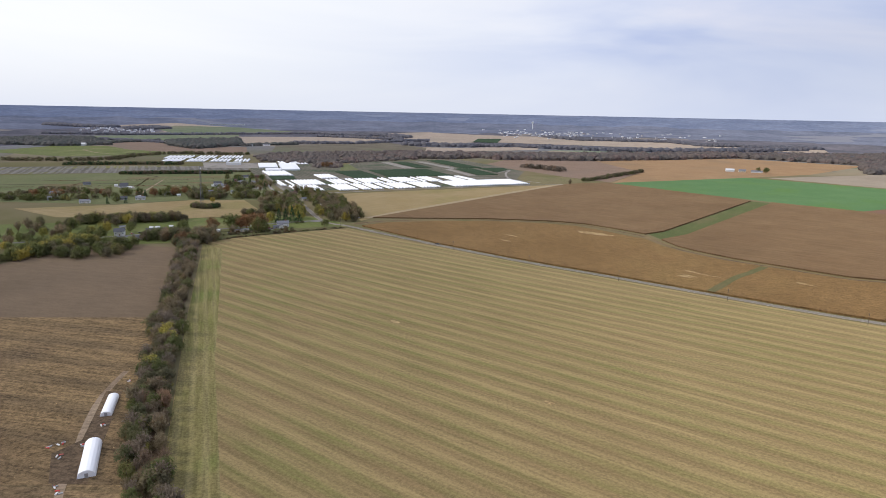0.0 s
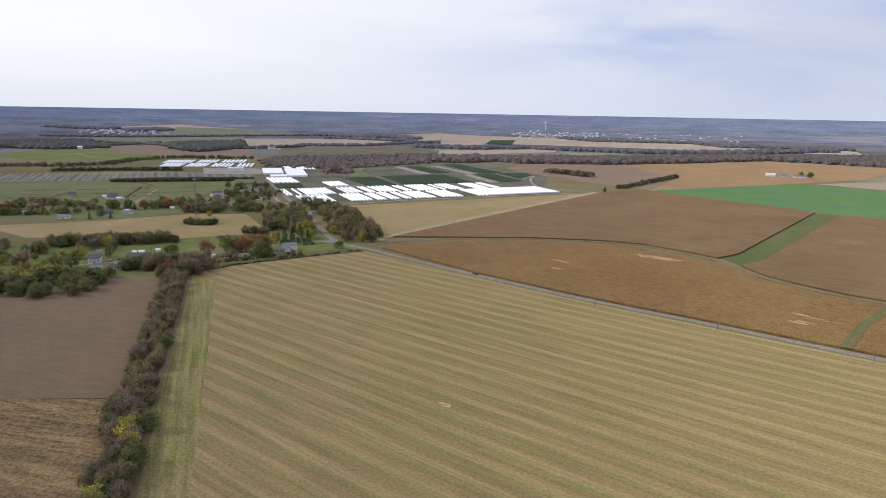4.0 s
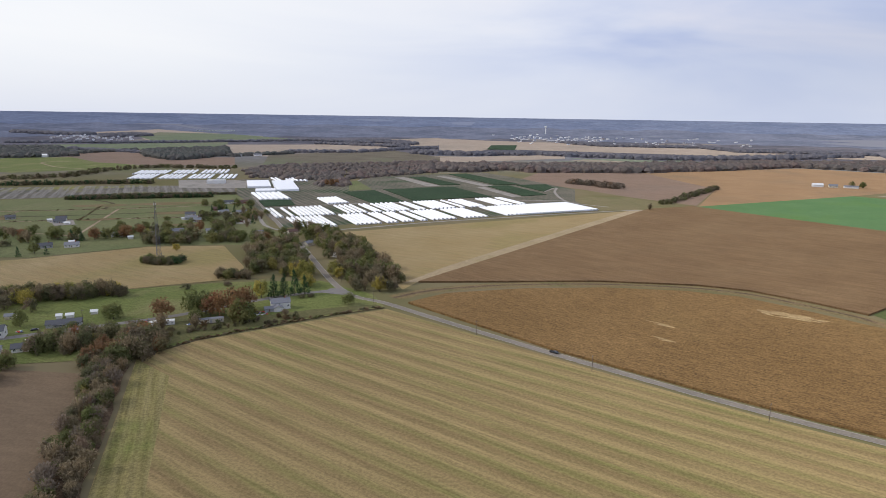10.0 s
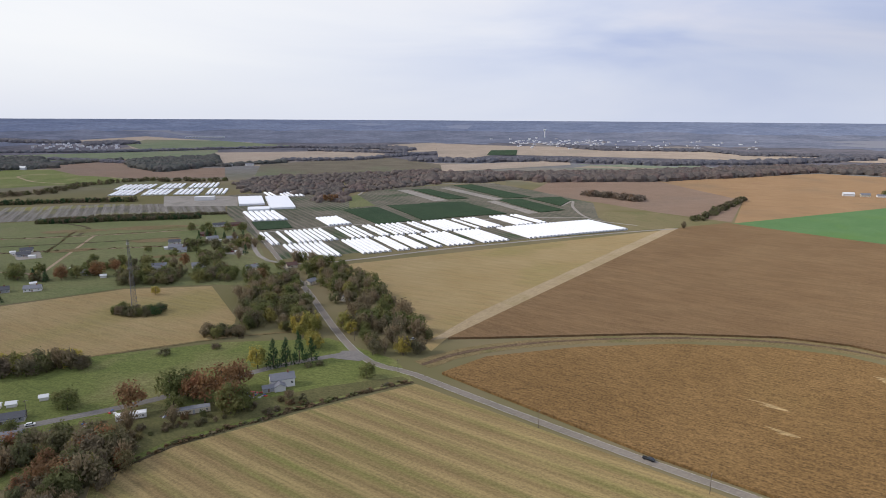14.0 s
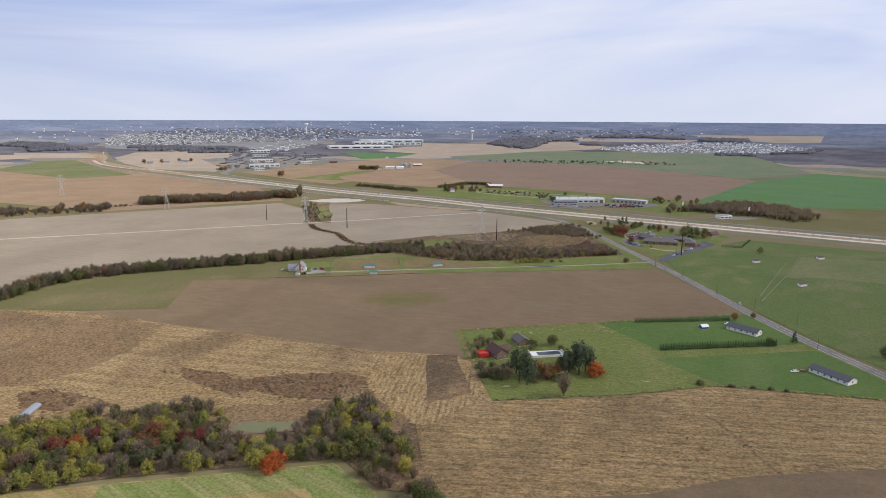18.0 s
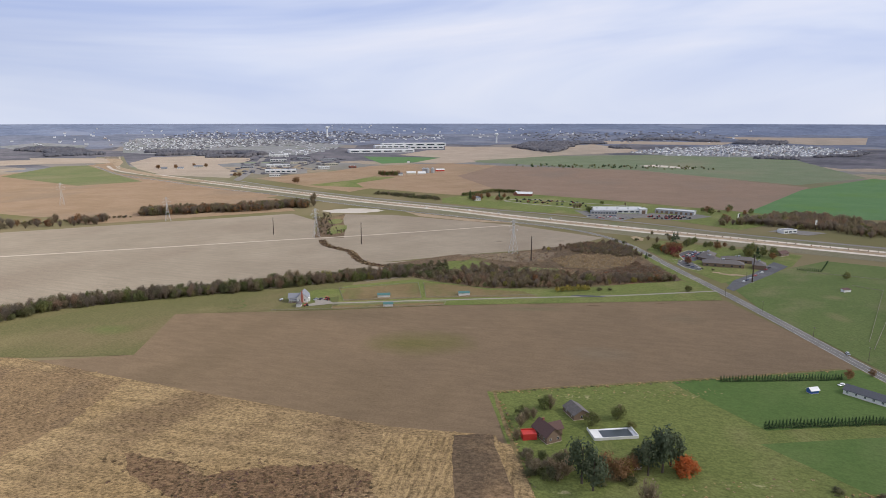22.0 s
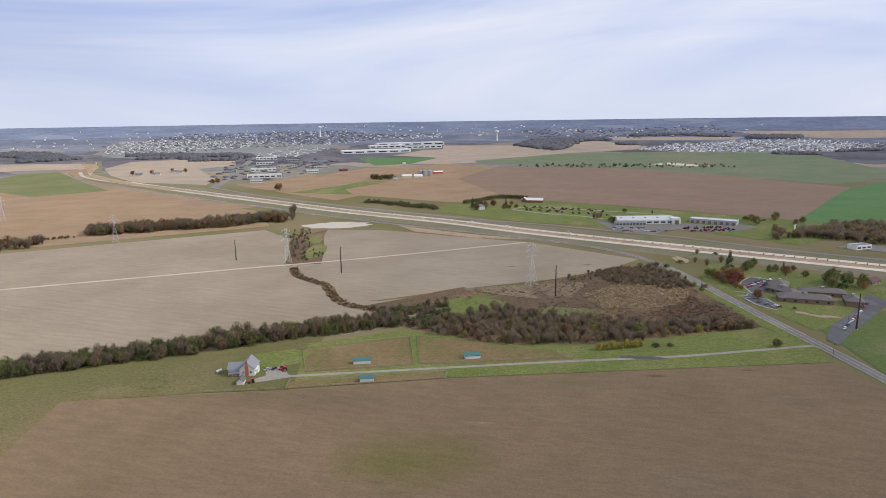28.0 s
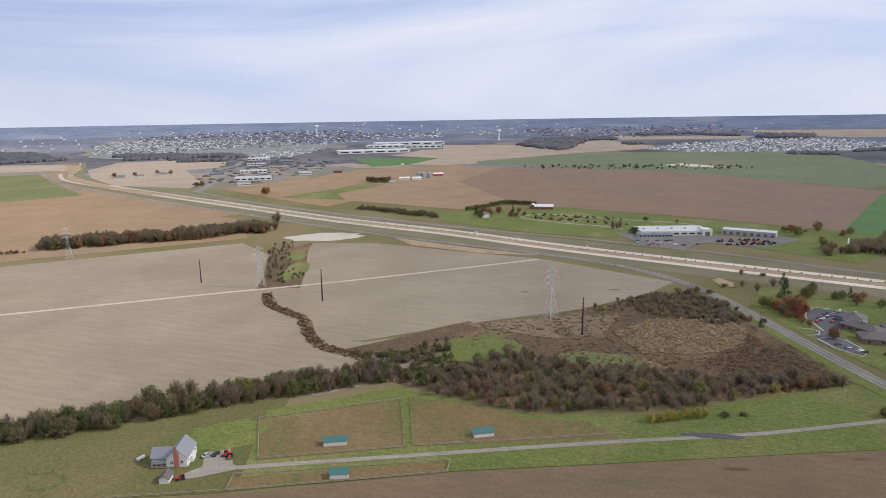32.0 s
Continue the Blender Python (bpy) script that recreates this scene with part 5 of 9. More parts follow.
TWIGGY = [twig_template(s) for s in range(70, 75)]
NEAR = [crown_template(s, 38, 24, 0.036) for s in range(4)]
MIDDLE = [crown_template(20 + s, 26, 13, 0.060) for s in range(5)]
FAR = [crown_template(40 + s, 17, 5, 0.11) for s in range(5)]
def dome_template(seed):
    """A far tree top as a small uneven dome."""
    rng = random.Random(seed)
    rings = []
    for z, r in ((0.0, 0.86), (0.42, 0.84), (0.74, 0.55), (0.92, 0.12)):
        rings.append([np.array([r * rng.uniform(0.75, 1.2) * math.cos(i * 0.8976), r * rng.uniform(0.75, 1.2) * math.sin(i * 0.8976), z * rng.uniform(0.92, 1.08)]) for i in range(7)])
    return np.array([[rings[k][i], rings[k][(i + 1) % 7], rings[k + 1][(i + 1) % 7], rings[k + 1][i]] for k in range(3) for i in range(7)])


DOMES = [dome_template(s) for s in range(30, 36)]
TINY = [crown_template(50 + s, 9, 1, 0.26) for s in range(5)]
CONES = [crown_template(60 + s, 60, 11, 0.035, "cone") for s in range(2)]


def quads_mesh(name, quads, mats, extra=None, slots=None):
    v = np.ascontiguousarray(quads.reshape(-1, 3), dtype=np.float32)
    n = len(v) // 4
    f = np.arange(n * 4).reshape(n, 4)
    verts, faces, slots = v.tolist(), f.tolist(), list(slots) if slots else [0] * n
    if extra:
        base = len(verts)
        verts += extra[0]
        faces += [[i + base for i in q] for q in extra[1]]
        slots += [len(mats) - 1] * len(extra[1])
    me = mesh_of(name, verts, faces, mats)
    me.polygons.foreach_set("material_index", slots)
    return me


def limb(verts, faces, a, b, ra, rb, sides=5):
    """A tapered limb from a to b."""
    a, b = Vector(a), Vector(b)
    q = (b - a).to_track_quat("Z", "Y")
    k = len(verts)
    for p, r in ((a, ra), (b, rb)):
        for i in range(sides):
            t = 2 * math.pi * i / sides
            verts.append(tuple(p + q @ Vector((r * math.cos(t), r * math.sin(t), 0))))
    for i in range(sides):
        j = (i + 1) % sides
        faces.append([k + i, k + j, k + sides + j, k + sides + i])
    faces.append([k + sides + i for i in range(sides)])


def trunk_mesh(name, seed, h, r, clear, limbs=7, spread=0.42, twigs=0):
    rng = random.Random(seed)
    v, f = [], []
    top = Vector((rng.uniform(-0.3, 0.3), rng.uniform(-0.3, 0.3), h * 0.72))
    limb(v, f, (0, 0, -0.3), (0, 0, h * clear), r, r * 0.75, 7)
    limb(v, f, (0, 0, h * clear), top, r * 0.75, r * 0.25, 6)
    for i in range(limbs):
        t = rng.uniform(0.0, 0.8)
        s = Vector((0, 0, h * clear)).lerp(top, t)
        a = i * 2.4 + rng.uniform(-0.4, 0.4)
        reach = h * spread * rng.uniform(0.5, 0.95) * (1 - 0.4 * t)
        e = s + Vector((reach * math.cos(a), reach * math.sin(a), h * rng.uniform(0.12, 0.28)))
        limb(v, f, s, e, r * 0.38, r * 0.10, 4)
        for _ in range(twigs):
            m = s.lerp(e, rng.uniform(0.4, 1.0))
            d = Vector((rng.gauss(0, 1), rng.gauss(0, 1), abs(rng.gauss(0, 1)))).normalized() * h * rng.uniform(0.08, 0.2)
            limb(v, f, m, m + d, r * 0.10, r * 0.03, 3)
    return mesh_of(name, v, f, BARK)


def tree_kind(kind, label, mat, h, w, clear, tmpl, seed, limbs=7, twigs=0):
    """A tree with trunk and crown, kept aside and then copied."""
    thing = tagged(new(kind), label, "tree")
    trunk = new("trunk", trunk_mesh("trunk", seed, h, h * 0.024, clear, limbs, 0.40, twigs))
    trunk.parent = thing
    q = tmpl * np.array([w, w, h * (1 - clear)]) + np.array([0, 0, h * clear * 0.9])
    crown = new("crown", quads_mesh("crown", q, [mat]))
    crown.parent = thing
    return thing


def build_kinds():
    k = {}
    k["green"] = tree_kind("tree", "broad green tree turning in autumn", GREEN, 13, 10.2, 0.12, NEAR[0], 1)
    k["round"] = tree_kind("tree", "rounded dull green tree", GREEN, 11, 10.5, 0.08, NEAR[1], 2)
    k["rust"] = tree_kind("tree", "rust-brown tree in autumn leaf", RUST, 13, 9.4, 0.12, NEAR[2], 3)
    k["yellow"] = tree_kind("tree", "yellow tree in autumn leaf", YELLOW, 11, 8.6, 0.10, NEAR[3], 4)
    k["orange"] = tree_kind("tree", "small bright orange maple", ORANGELEAF, 8, 8.5, 0.06, NEAR[0], 5)
    k["pine"] = tree_kind("conifer", "dark green pointed conifer", PINE, 14, 8, 0.08, CONES[0], 6, 4)
    k["spruce"] = tree_kind("conifer", "narrow dark green spruce", PINE, 10, 5, 0.03, CONES[1], 7, 3)
    k["oldpine"] = tree_kind("conifer", "tall old pine with a broad grey-green crown", OLDPINE, 18, 10.2, 0.2, NEAR[3], 12, 6)
    k["red"] = tree_kind("tree", "dark crimson tree in autumn leaf", REDLEAF, 10, 8.6, 0.08, NEAR[1], 10)
    k["bare"] = tree_kind("tree", "nearly bare grey-brown tree", BARE, 12, 10, 0.10, twig_template(90, 200, 50), 8, 10, 5)
    k["bush"] = tree_kind("bush", "low brownish green bush", HEDGEMAT, 4.5, 6.5, 0.03, NEAR[1], 9, 5)
    return k


KIND = build_kinds()
USED = set()


def plant(kind, x, y, s=1.0, label="", group="", grow=1.38):
    s *= grow
    ob = KIND[kind]
    a = (x * 12.9898 + y * 78.233) % 360
    m = Matrix.LocRotScale((x, y, ground_z(x, y)), Euler((0, 0, radians(a))), (s * (0.92 + 0.16 * ((x * 7.3) % 1)), s, s * (0.9 + 0.2 * ((y * 3.7) % 1))))
    if kind not in USED:
        USED.add(kind)
        ob.matrix_basis = m
    else:
        c = copy_thing(ob, Matrix.Identity(4))
        c.matrix_basis = m
        ob = c
    return tagged(ob, label, "", group)


def inside(x, y, poly):
    hit, n = False, len(poly)
    for i in range(n):
        (x1, y1), (x2, y2) = poly[i], poly[i - 1]
        if (y1 > y) != (y2 > y) and x < (x2 - x1) * (y - y1) / (y2 - y1) + x1:
            hit = not hit
    return hit


def thicket(name, spots, mat, tmpls, label, seed, hmin, hmax, ratio=0.8, category="wood", trunks=True, clear=0.03):
    """Many trees that nobody could count, as one mesh of leaves and trunks."""
    rng = random.Random(seed)
    mats = list(mat) if isinstance(mat, (list, tuple)) else [mat]
    parts, tv, tf, slots = [], [], [], []
    for x, y in spots:
        h = rng.uniform(hmin, hmax)
        w = h * ratio * rng.uniform(0.8, 1.25)
        a = rng.uniform(0, 6.283)
        slot = rng.randrange(len(mats))
        bare = mats[slot] in (BARE, WOODS) and len(tmpls[0]) > 200
        q = rng.choice(TWIGGY if bare else DOMES if mats[slot] in (HAZEWOODS, HAZEBROWN, DARKWOODS) else tmpls)
        c, s = math.cos(a), math.sin(a)
        z = ground_z(x, y)
        r = np.stack([(q[..., 0] * c - q[..., 1] * s) * w + x, (q[..., 0] * s + q[..., 1] * c) * w + y, q[..., 2] * h * (1 - clear) + h * clear + z], -1)
        parts.append(r)
        slots += [slot] * len(q)
        if trunks:
            limb(tv, tf, (x, y, z - 0.3), (x + rng.uniform(-0.5, 0.5), y, z + h * 0.6), h * 0.02, h * 0.008, 4)
    ob = new(name, quads_mesh(name, np.concatenate(parts), [*mats, BARK], (tv, tf) if trunks else None, slots))
    return tagged(ob, label, category, kind="stuff")


def area_spots(poly, step, seed, keep=1.0):
    rng = random.Random(seed)
    xs, ys = [p[0] for p in poly], [p[1] for p in poly]
    out = []
    y = min(ys)
    while y < max(ys):
        x = min(xs)
        while x < max(xs):
            px, py = x + rng.uniform(-0.5, 0.5) * step, y + rng.uniform(-0.5, 0.5) * step
            if inside(px, py, poly) and rng.random() < keep:
                out.append((px + rng.uniform(-0.6, 0.6) * step, py + rng.uniform(-0.6, 0.6) * step))
            x += step
        y += step
    return out


def line_spots(line, width, step, seed, keep=1.0):
    rng = random.Random(seed)
    out = []
    for (x1, y1), (x2, y2) in zip(line, line[1:]):
        d = math.hypot(x2 - x1, y2 - y1)
        n = max(1, round(d / step))
        for k in range(n):
            for w in range(max(1, round(width / step))):
                if rng.random() > keep:
                    continue
                t = (k + rng.random()) / n
                o = (rng.random() - 0.5) * width
                out.append((x1 + (x2 - x1) * t - (y2 - y1) / d * o, y1 + (y2 - y1) * t + (x2 - x1) / d * o))
    return out


HEDGES = [BARE, HEDGEMAT, WOODS, BARE, MIXED, WOODS, HEDGEMAT, GREEN]
BRIGHT = [MIXED, BARE, YELLOWGREEN, WOODS, YELLOWGREEN, MIXED, HEDGEMAT, WOODS, YELLOWGREEN, BARE, GREEN]
SCRUB = [WOODS, BARE, BARE, WOODS, MIXED]
WHEDGE = [(-248, 612), (-203, 475), (-174, 385), (-139, 285), (-107, 205), (-74, 163), (-60, 120)]
thicket("hedgerow", line_spots(WHEDGE, 15, 4.8, 1), HEDGES, NEAR, "tall dense hedgerow of brown and green trees", 1, 6, 11, 0.85, "hedge")
thicket("woodland", area_spots([(172, 112), (139, 69), (58, 43), (42, 56), (38, 80), (28, 84), (8, 82), (0, 72), (0, 52), (-29, 35), (-51, 72), (-62, 120), (-44, 118), (-25, 94), (73, 114), (129, 133)], 5.6, 2), BRIGHT, NEAR, "belt of mixed autumn trees, brown, grey and green", 2, 5.5, 10, 0.8)
thicket("hedgerow", line_spots(SHEDGE, 5, 2.6, 3), HEDGEMAT, MIDDLE, "thin low hedge along the field edge", 3, 1.5, 3.5, 1.2, "hedge", False)
thicket("hedgerow", line_spots([(622, -57), (503, -24), (319, 25), (178, 100)], 26, 5.6, 4), HEDGES, MIDDLE, "dense brown hedgerow of trees", 4, 6, 11, 0.95, "hedge")
thicket("hedgerow", line_spots([(345, -8), (336, -60), (318, -130), (305, -192), (285, -224), (240, -252), (205, -267), (150, -291), (113, -308), (69, -331), (35, -344), (0, -358)], 17, 3.7, 5), [BARE, HEDGEMAT, WOODS, GREEN, MIXED, WOODS, HEDGEMAT], NEAR, "hedgerow of greenish brown trees", 5, 5, 12.5, 0.75, "hedge")
thicket("woodland", area_spots([(-5, -345), (-62, -385), (-67, -398), (-90, -391), (-122, -374), (-165, -364), (-192, -356), (-236, -366), (-264, -355), (-247, -344), (-222, -342), (-183, -330), (-145, -315), (-108, -310), (-75, -313)], 5.6, 6), SCRUB, NEAR, "thicket of bare brown trees", 6, 5, 9, 0.85)
thicket("woodland", area_spots([(-141, -494), (-190, -527), (-236, -540), (-246, -501), (-251, -461), (-215, -478), (-174, -484)], 6.0, 62), WOODS, MIDDLE, "brown scrub along the road", 62, 2.5, 5, 1.0, "scrub")
thicket("woodland", area_spots([(-30, -420), (-113, -478), (-190, -528), (-245, -500), (-255, -440), (-266, -358), (-192, -358), (-150, -372), (-100, -392), (-62, -400)], 6.0, 66, 0.6), [WOODS, BARE, WOODS, BARE], FAR, "low brown scrub and dead weeds", 66, 0.7, 1.6, 2.2, "scrub", False)
thicket("woodland", area_spots([(-10, -352), (-44, -366), (-58, -372), (-40, -362), (-30, -420), (0, -395), (30, -395)], 5.0, 63), HEDGEMAT, MIDDLE, "brown scrub along the creek", 63, 3, 6, 1.0, "scrub")
thicket("woodland", area_spots([(200, -760), (172, -770), (165, -715), (150, -640), (118, -600), (140, -560), (165, -610), (188, -695)], 6.5, 64, 0.6), SCRUB, MIDDLE, "scrub in the hollow between the fields", 64, 2, 6, 0.95, "scrub")
thicket("woodland", line_spots([(700, -560), (634, -592), (577, -622), (528, -642), (500, -662)], 44, 13, 165), [*SCRUB, RUST], MIDDLE, "russet and brown trees at the end of the pale field", 165, 9, 16, 0.9)
thicket("woodland", line_spots([(490, -738), (455, -752), (415, -765), (366, -790), (316, -810), (270, -860), (235, -850)], 40, 6.5, 65), [*SCRUB, RUST], MIDDLE, "line of russet and brown woods", 65, 10, 17, 0.9)
thicket("woodland", area_spots([(771, 685), (400, 528), (415, 512), (453, 470), (652, 533), (816, 576), (948, 495), (1197, 532), (1460, 685), (1871, 964), (1572, 1079), (1291, 921), (988, 591), (874, 610)], 10, 7), SCRUB, FAR, "brown autumn wood", 7, 8, 13, 0.95)
thicket("hedgerow", line_spots([(453, 470), (410, 430), (368, 386)], 10, 4, 71), HEDGEMAT, MIDDLE, "overgrown hedge down to the road", 71, 3, 6, 1.0, "hedge")
thicket("woodland", area_spots([(-120, 1861), (26, 1853), (123, 1937), (171, 1869), (451, 1886), (700, 1996), (1010, 2150), (1290, 1910), (1080, 1590), (1180, 1620), (1767, 1976), (2100, 2400), (1342, 2300), (900, 2250), (498, 2090), (200, 2030), (-60, 2000)], 15, 8), HAZEBROWN, FAR, "long belt of brown woods", 8, 13, 19, 1.05, trunks=False)
thicket("woodland", line_spots([(-150, 2600), (41, 2521), (274, 2609), (528, 2504), (653, 2435), (1000, 2480), (1500, 2650)], 70, 16, 81), HAZEWOODS, FAR, "far strip of haze-grey woods", 81, 13, 18, 1.1, trunks=False)
thicket("woodland", area_spots([(-530, 1816), (-490, 1972), (-361, 2016), (-54, 2182), (-63, 1822), (-252, 1640), (-250, 1500), (-292, 1500), (-317, 1600), (-465, 1640)], 14, 82, 0.85), HAZEBROWN, FAR, "brown woods behind the nursery", 82, 6, 10, 1.1, trunks=False)
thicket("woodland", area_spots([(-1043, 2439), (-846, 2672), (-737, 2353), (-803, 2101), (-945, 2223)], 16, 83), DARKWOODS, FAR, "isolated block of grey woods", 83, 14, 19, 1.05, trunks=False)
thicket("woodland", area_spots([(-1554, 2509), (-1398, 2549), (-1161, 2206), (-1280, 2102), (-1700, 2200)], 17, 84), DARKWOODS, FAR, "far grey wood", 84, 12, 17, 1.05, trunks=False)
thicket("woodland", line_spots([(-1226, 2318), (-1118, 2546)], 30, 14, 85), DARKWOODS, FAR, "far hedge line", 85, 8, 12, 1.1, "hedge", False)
thicket("woodland", line_spots([(-1300, 1500), (-910, 1552), (-831, 1608), (-833, 1761), (-763, 1861), (-566, 1860)], 34, 11, 86), HEDGEMAT, FAR, "dark tree line round the nursery", 86, 8, 12, 1.0, "hedge", False)
thicket("woodland", line_spots([(-645, 1293), (-565, 1334), (-411, 1362)], 8, 3.6, 87), HEDGEMAT, FAR, "dark hedge along the plots", 87, 4, 6, 1.1, "hedge", False)
thicket("woodland", line_spots([(-597, 3084), (-400, 3030), (-175, 2962)], 30, 14, 88), HAZEWOODS, FAR, "far hedge line", 88, 10, 14, 1.1, "hedge", False)
thicket("woodland", line_spots([(-718, 2289), (-623, 2415), (-560, 2480)], 30, 13, 89), DARKWOODS, FAR, "dark trees round a far farm", 89, 9, 13, 1.1, "wood", False)
thicket("woodland", line_spots([(219, 1620), (240, 1590), (298, 1522)], 36, 9, 90), WOODS, FAR, "clump of bare brown trees", 90, 10, 14, 0.95)
thicket("woodland", line_spots([(297, 1294), (351, 1361), (494, 1540)], 16, 7, 91), HEDGEMAT, FAR, "hedge of bare trees between the fields", 91, 6, 10, 1.0, "hedge")
thicket("woodland", area_spots([(-423, -690), (-487, -680), (-548, -645), (-577, -595), (-631, -618), (-640, -680), (-598, -774), (-537, -771)], 9, 92), SCRUB, MIDDLE, "russet and brown wood by the highway", 92, 9, 14, 0.95)
thicket("woodland", line_spots([(151, -1060), (90, -1020), (11, -962)], 22, 7, 93), HEDGEMAT, MIDDLE, "brown thicket beside the highway", 93, 5, 9, 1.0)
thicket("woodland", area_spots([(-246, -2960), (-333, -3271), (-600, -3269), (-392, -2668)], 22, 94), HAZEWOODS, TINY, "far dark wood", 94, 14, 20, 1.2, trunks=False)
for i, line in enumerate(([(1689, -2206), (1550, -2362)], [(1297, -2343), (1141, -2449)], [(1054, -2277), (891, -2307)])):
    thicket("woodland", line_spots(line, 50, 14, 95 + i), HAZEWOODS, FAR, "far belt of dark woods", 95 + i, 11, 16, 1.1, trunks=False)
thicket("woodland", area_spots([(1748, -447), (1320, -800), (1117, -726), (960, -750), (1000, -1010), (1615, -1190), (1993, -921)], 17, 98), HAZEBROWN, FAR, "wide brown wood", 98, 11, 16, 1.1, trunks=False)
thicket("woodland", area_spots([(2077, -69), (1522, -342), (1363, -117), (1670, 22), (2137, -100), (2699, -207), (2137, -627), (1700, -560)], 24, 99), HAZEWOODS, TINY, "far wood", 99, 12, 17, 1.2, trunks=False)
thicket("hedgerow", line_spots([(1475, 397), (1617, 26)], 16, 10, 100), HEDGEMAT, FAR, "hedge at the end of the pasture", 100, 6, 10, 1.1, "hedge", False)
thicket("hedgerow", line_spots([(1383, -283), (1081, -182), (1040, -325)], 10, 7, 101), HEDGEMAT, FAR, "hedge round a paddock", 101, 4, 7, 1.1, "hedge", False)


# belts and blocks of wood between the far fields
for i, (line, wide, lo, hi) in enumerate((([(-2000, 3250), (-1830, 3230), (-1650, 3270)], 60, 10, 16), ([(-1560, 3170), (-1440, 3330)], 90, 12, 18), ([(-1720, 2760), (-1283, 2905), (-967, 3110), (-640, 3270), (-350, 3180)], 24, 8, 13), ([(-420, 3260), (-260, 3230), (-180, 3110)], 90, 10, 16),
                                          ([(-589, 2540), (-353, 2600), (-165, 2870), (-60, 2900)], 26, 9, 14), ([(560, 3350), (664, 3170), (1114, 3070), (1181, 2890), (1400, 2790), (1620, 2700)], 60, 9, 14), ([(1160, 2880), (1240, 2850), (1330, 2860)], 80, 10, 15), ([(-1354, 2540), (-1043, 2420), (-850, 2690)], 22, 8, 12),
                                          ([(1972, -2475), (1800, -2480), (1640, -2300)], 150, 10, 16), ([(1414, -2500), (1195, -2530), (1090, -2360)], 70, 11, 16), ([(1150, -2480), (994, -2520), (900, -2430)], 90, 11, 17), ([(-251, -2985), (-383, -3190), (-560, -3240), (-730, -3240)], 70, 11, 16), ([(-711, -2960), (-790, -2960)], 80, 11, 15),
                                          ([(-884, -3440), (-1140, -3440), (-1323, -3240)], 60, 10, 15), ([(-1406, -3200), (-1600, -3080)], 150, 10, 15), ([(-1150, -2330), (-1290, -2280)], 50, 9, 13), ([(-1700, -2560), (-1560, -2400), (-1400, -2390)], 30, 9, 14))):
    thicket("woodland", line_spots(line, wide, 12, 600 + i), HAZEWOODS, TINY, "belt of haze-grey trees between the far fields", 600 + i, lo, hi, 1.2, trunks=False)
thicket("woodland", area_spots([(900, 2230), (1500, 2330), (2150, 2430), (2500, 2150), (2900, 1800), (2500, 1600), (2120, 2130), (1450, 1960), (1330, 2180)], 20, 130, 0.85), [HAZEBROWN, HAZEWOODS], FAR, "broad woods in haze greys and browns behind the fields", 130, 11, 16, 1.15, trunks=False)
thicket("hedgerow", line_spots([(700, -560), (651, -610), (577, -655), (530, -690), (490, -715)], 10, 5, 110), [BARE, HEDGEMAT, WOODS], MIDDLE, "low scrubby hedge along the pale field", 110, 2, 5, 1.1, "hedge", False)
thicket("scrub", line_spots([(137, -538), (121, -501), (85, -468), (72, -435), (54, -407), (25, -389), (-10, -350)], 9, 1.9, 111), [WEEDLEAF, REEDLEAF, REDWEED, WEEDLEAF], TINY, "dead brown weeds along the creek", 111, 0.6, 1.6, 1.8, "scrub", False)
thicket("scrub", area_spots([(-176, -518), (-227, -546), (-254, -507), (-253, -452), (-227, -457), (-180, -477)], 5.5, 112), [BARE, WOODS, BARE], MIDDLE, "grey-brown scrub behind the reeds", 112, 3, 6, 1.0, "scrub")
thicket("scrub", area_spots([(-229, -414), (-256, -420), (-262, -353), (-214, -340), (-190, -380)], 3.4, 113), [WOODS, RUST, WOODS], FAR, "red-brown dead weeds", 113, 0.6, 1.4, 2.4, "scrub", False)

# tufts of straw, weeds and reeds
DRYFIELD = [(289, -117), (230, -118), (143, -90), (-24, -40), (-78, -34), (-92, 31), (-54, 60), (-20, 45), (60, 50), (140, 75), (260, 20), (320, -60)]
thicket("straw", area_spots(DRYFIELD, 2.3, 700), [STRAWLEAF] * 7 + [WEEDLEAF], TINY, "tufts of dry straw and stalks left standing", 700, 0.3, 0.75, 2.2, "straw", False, 0.35)
for k, o in enumerate(DARKPATCHES):
    thicket("weeds", area_spots(o, 2.2, 710 + k) + [(x + random.gauss(0, 9), y + random.gauss(0, 6)) for x, y in area_spots(o, 2.6, 720 + k)], [WEEDLEAF, WEEDLEAF, REDWEED], TINY, "dark dead weeds matted over the stubble", 710 + k, 0.5, 1.1, 2.2, "weeds", False, 0.35)
thicket("weeds", area_spots([(280, -112), (238, -103), (143, -84), (143, -32), (155, 4), (200, 26), (262, 8), (312, -62)], 3.4, 730), [WEEDLEAF, STRAWLEAF, WEEDLEAF], TINY, "brown weeds among the straw", 730, 0.4, 0.95, 2.4, "weeds", False, 0.3)
thicket("straw", area_spots([(-62, 50), (-97, 33), (-170, 25), (-225, 9), (-310, 27), (-335, 98), (-270, 92), (-200, 101), (-157, 115), (-84, 129)], 2.9, 740), [STRAWLEAF] * 7 + [WEEDLEAF], TINY, "tufts of cut maize stalks in the stubble", 740, 0.3, 0.7, 2.2, "straw", False, 0.3)
thicket("straw", area_spots([(-84, 168), (-115, 205), (-143, 280), (-165, 345), (-182, 390), (-300, 383), (-340, 200), (-340, 155), (-200, 168)], 3.4, 741), [STRAWLEAF, STRAWLEAF, WEEDLEAF], TINY, "tufts of cut maize stalks in the stubble", 741, 0.3, 0.7, 2.2, "straw", False, 0.3)
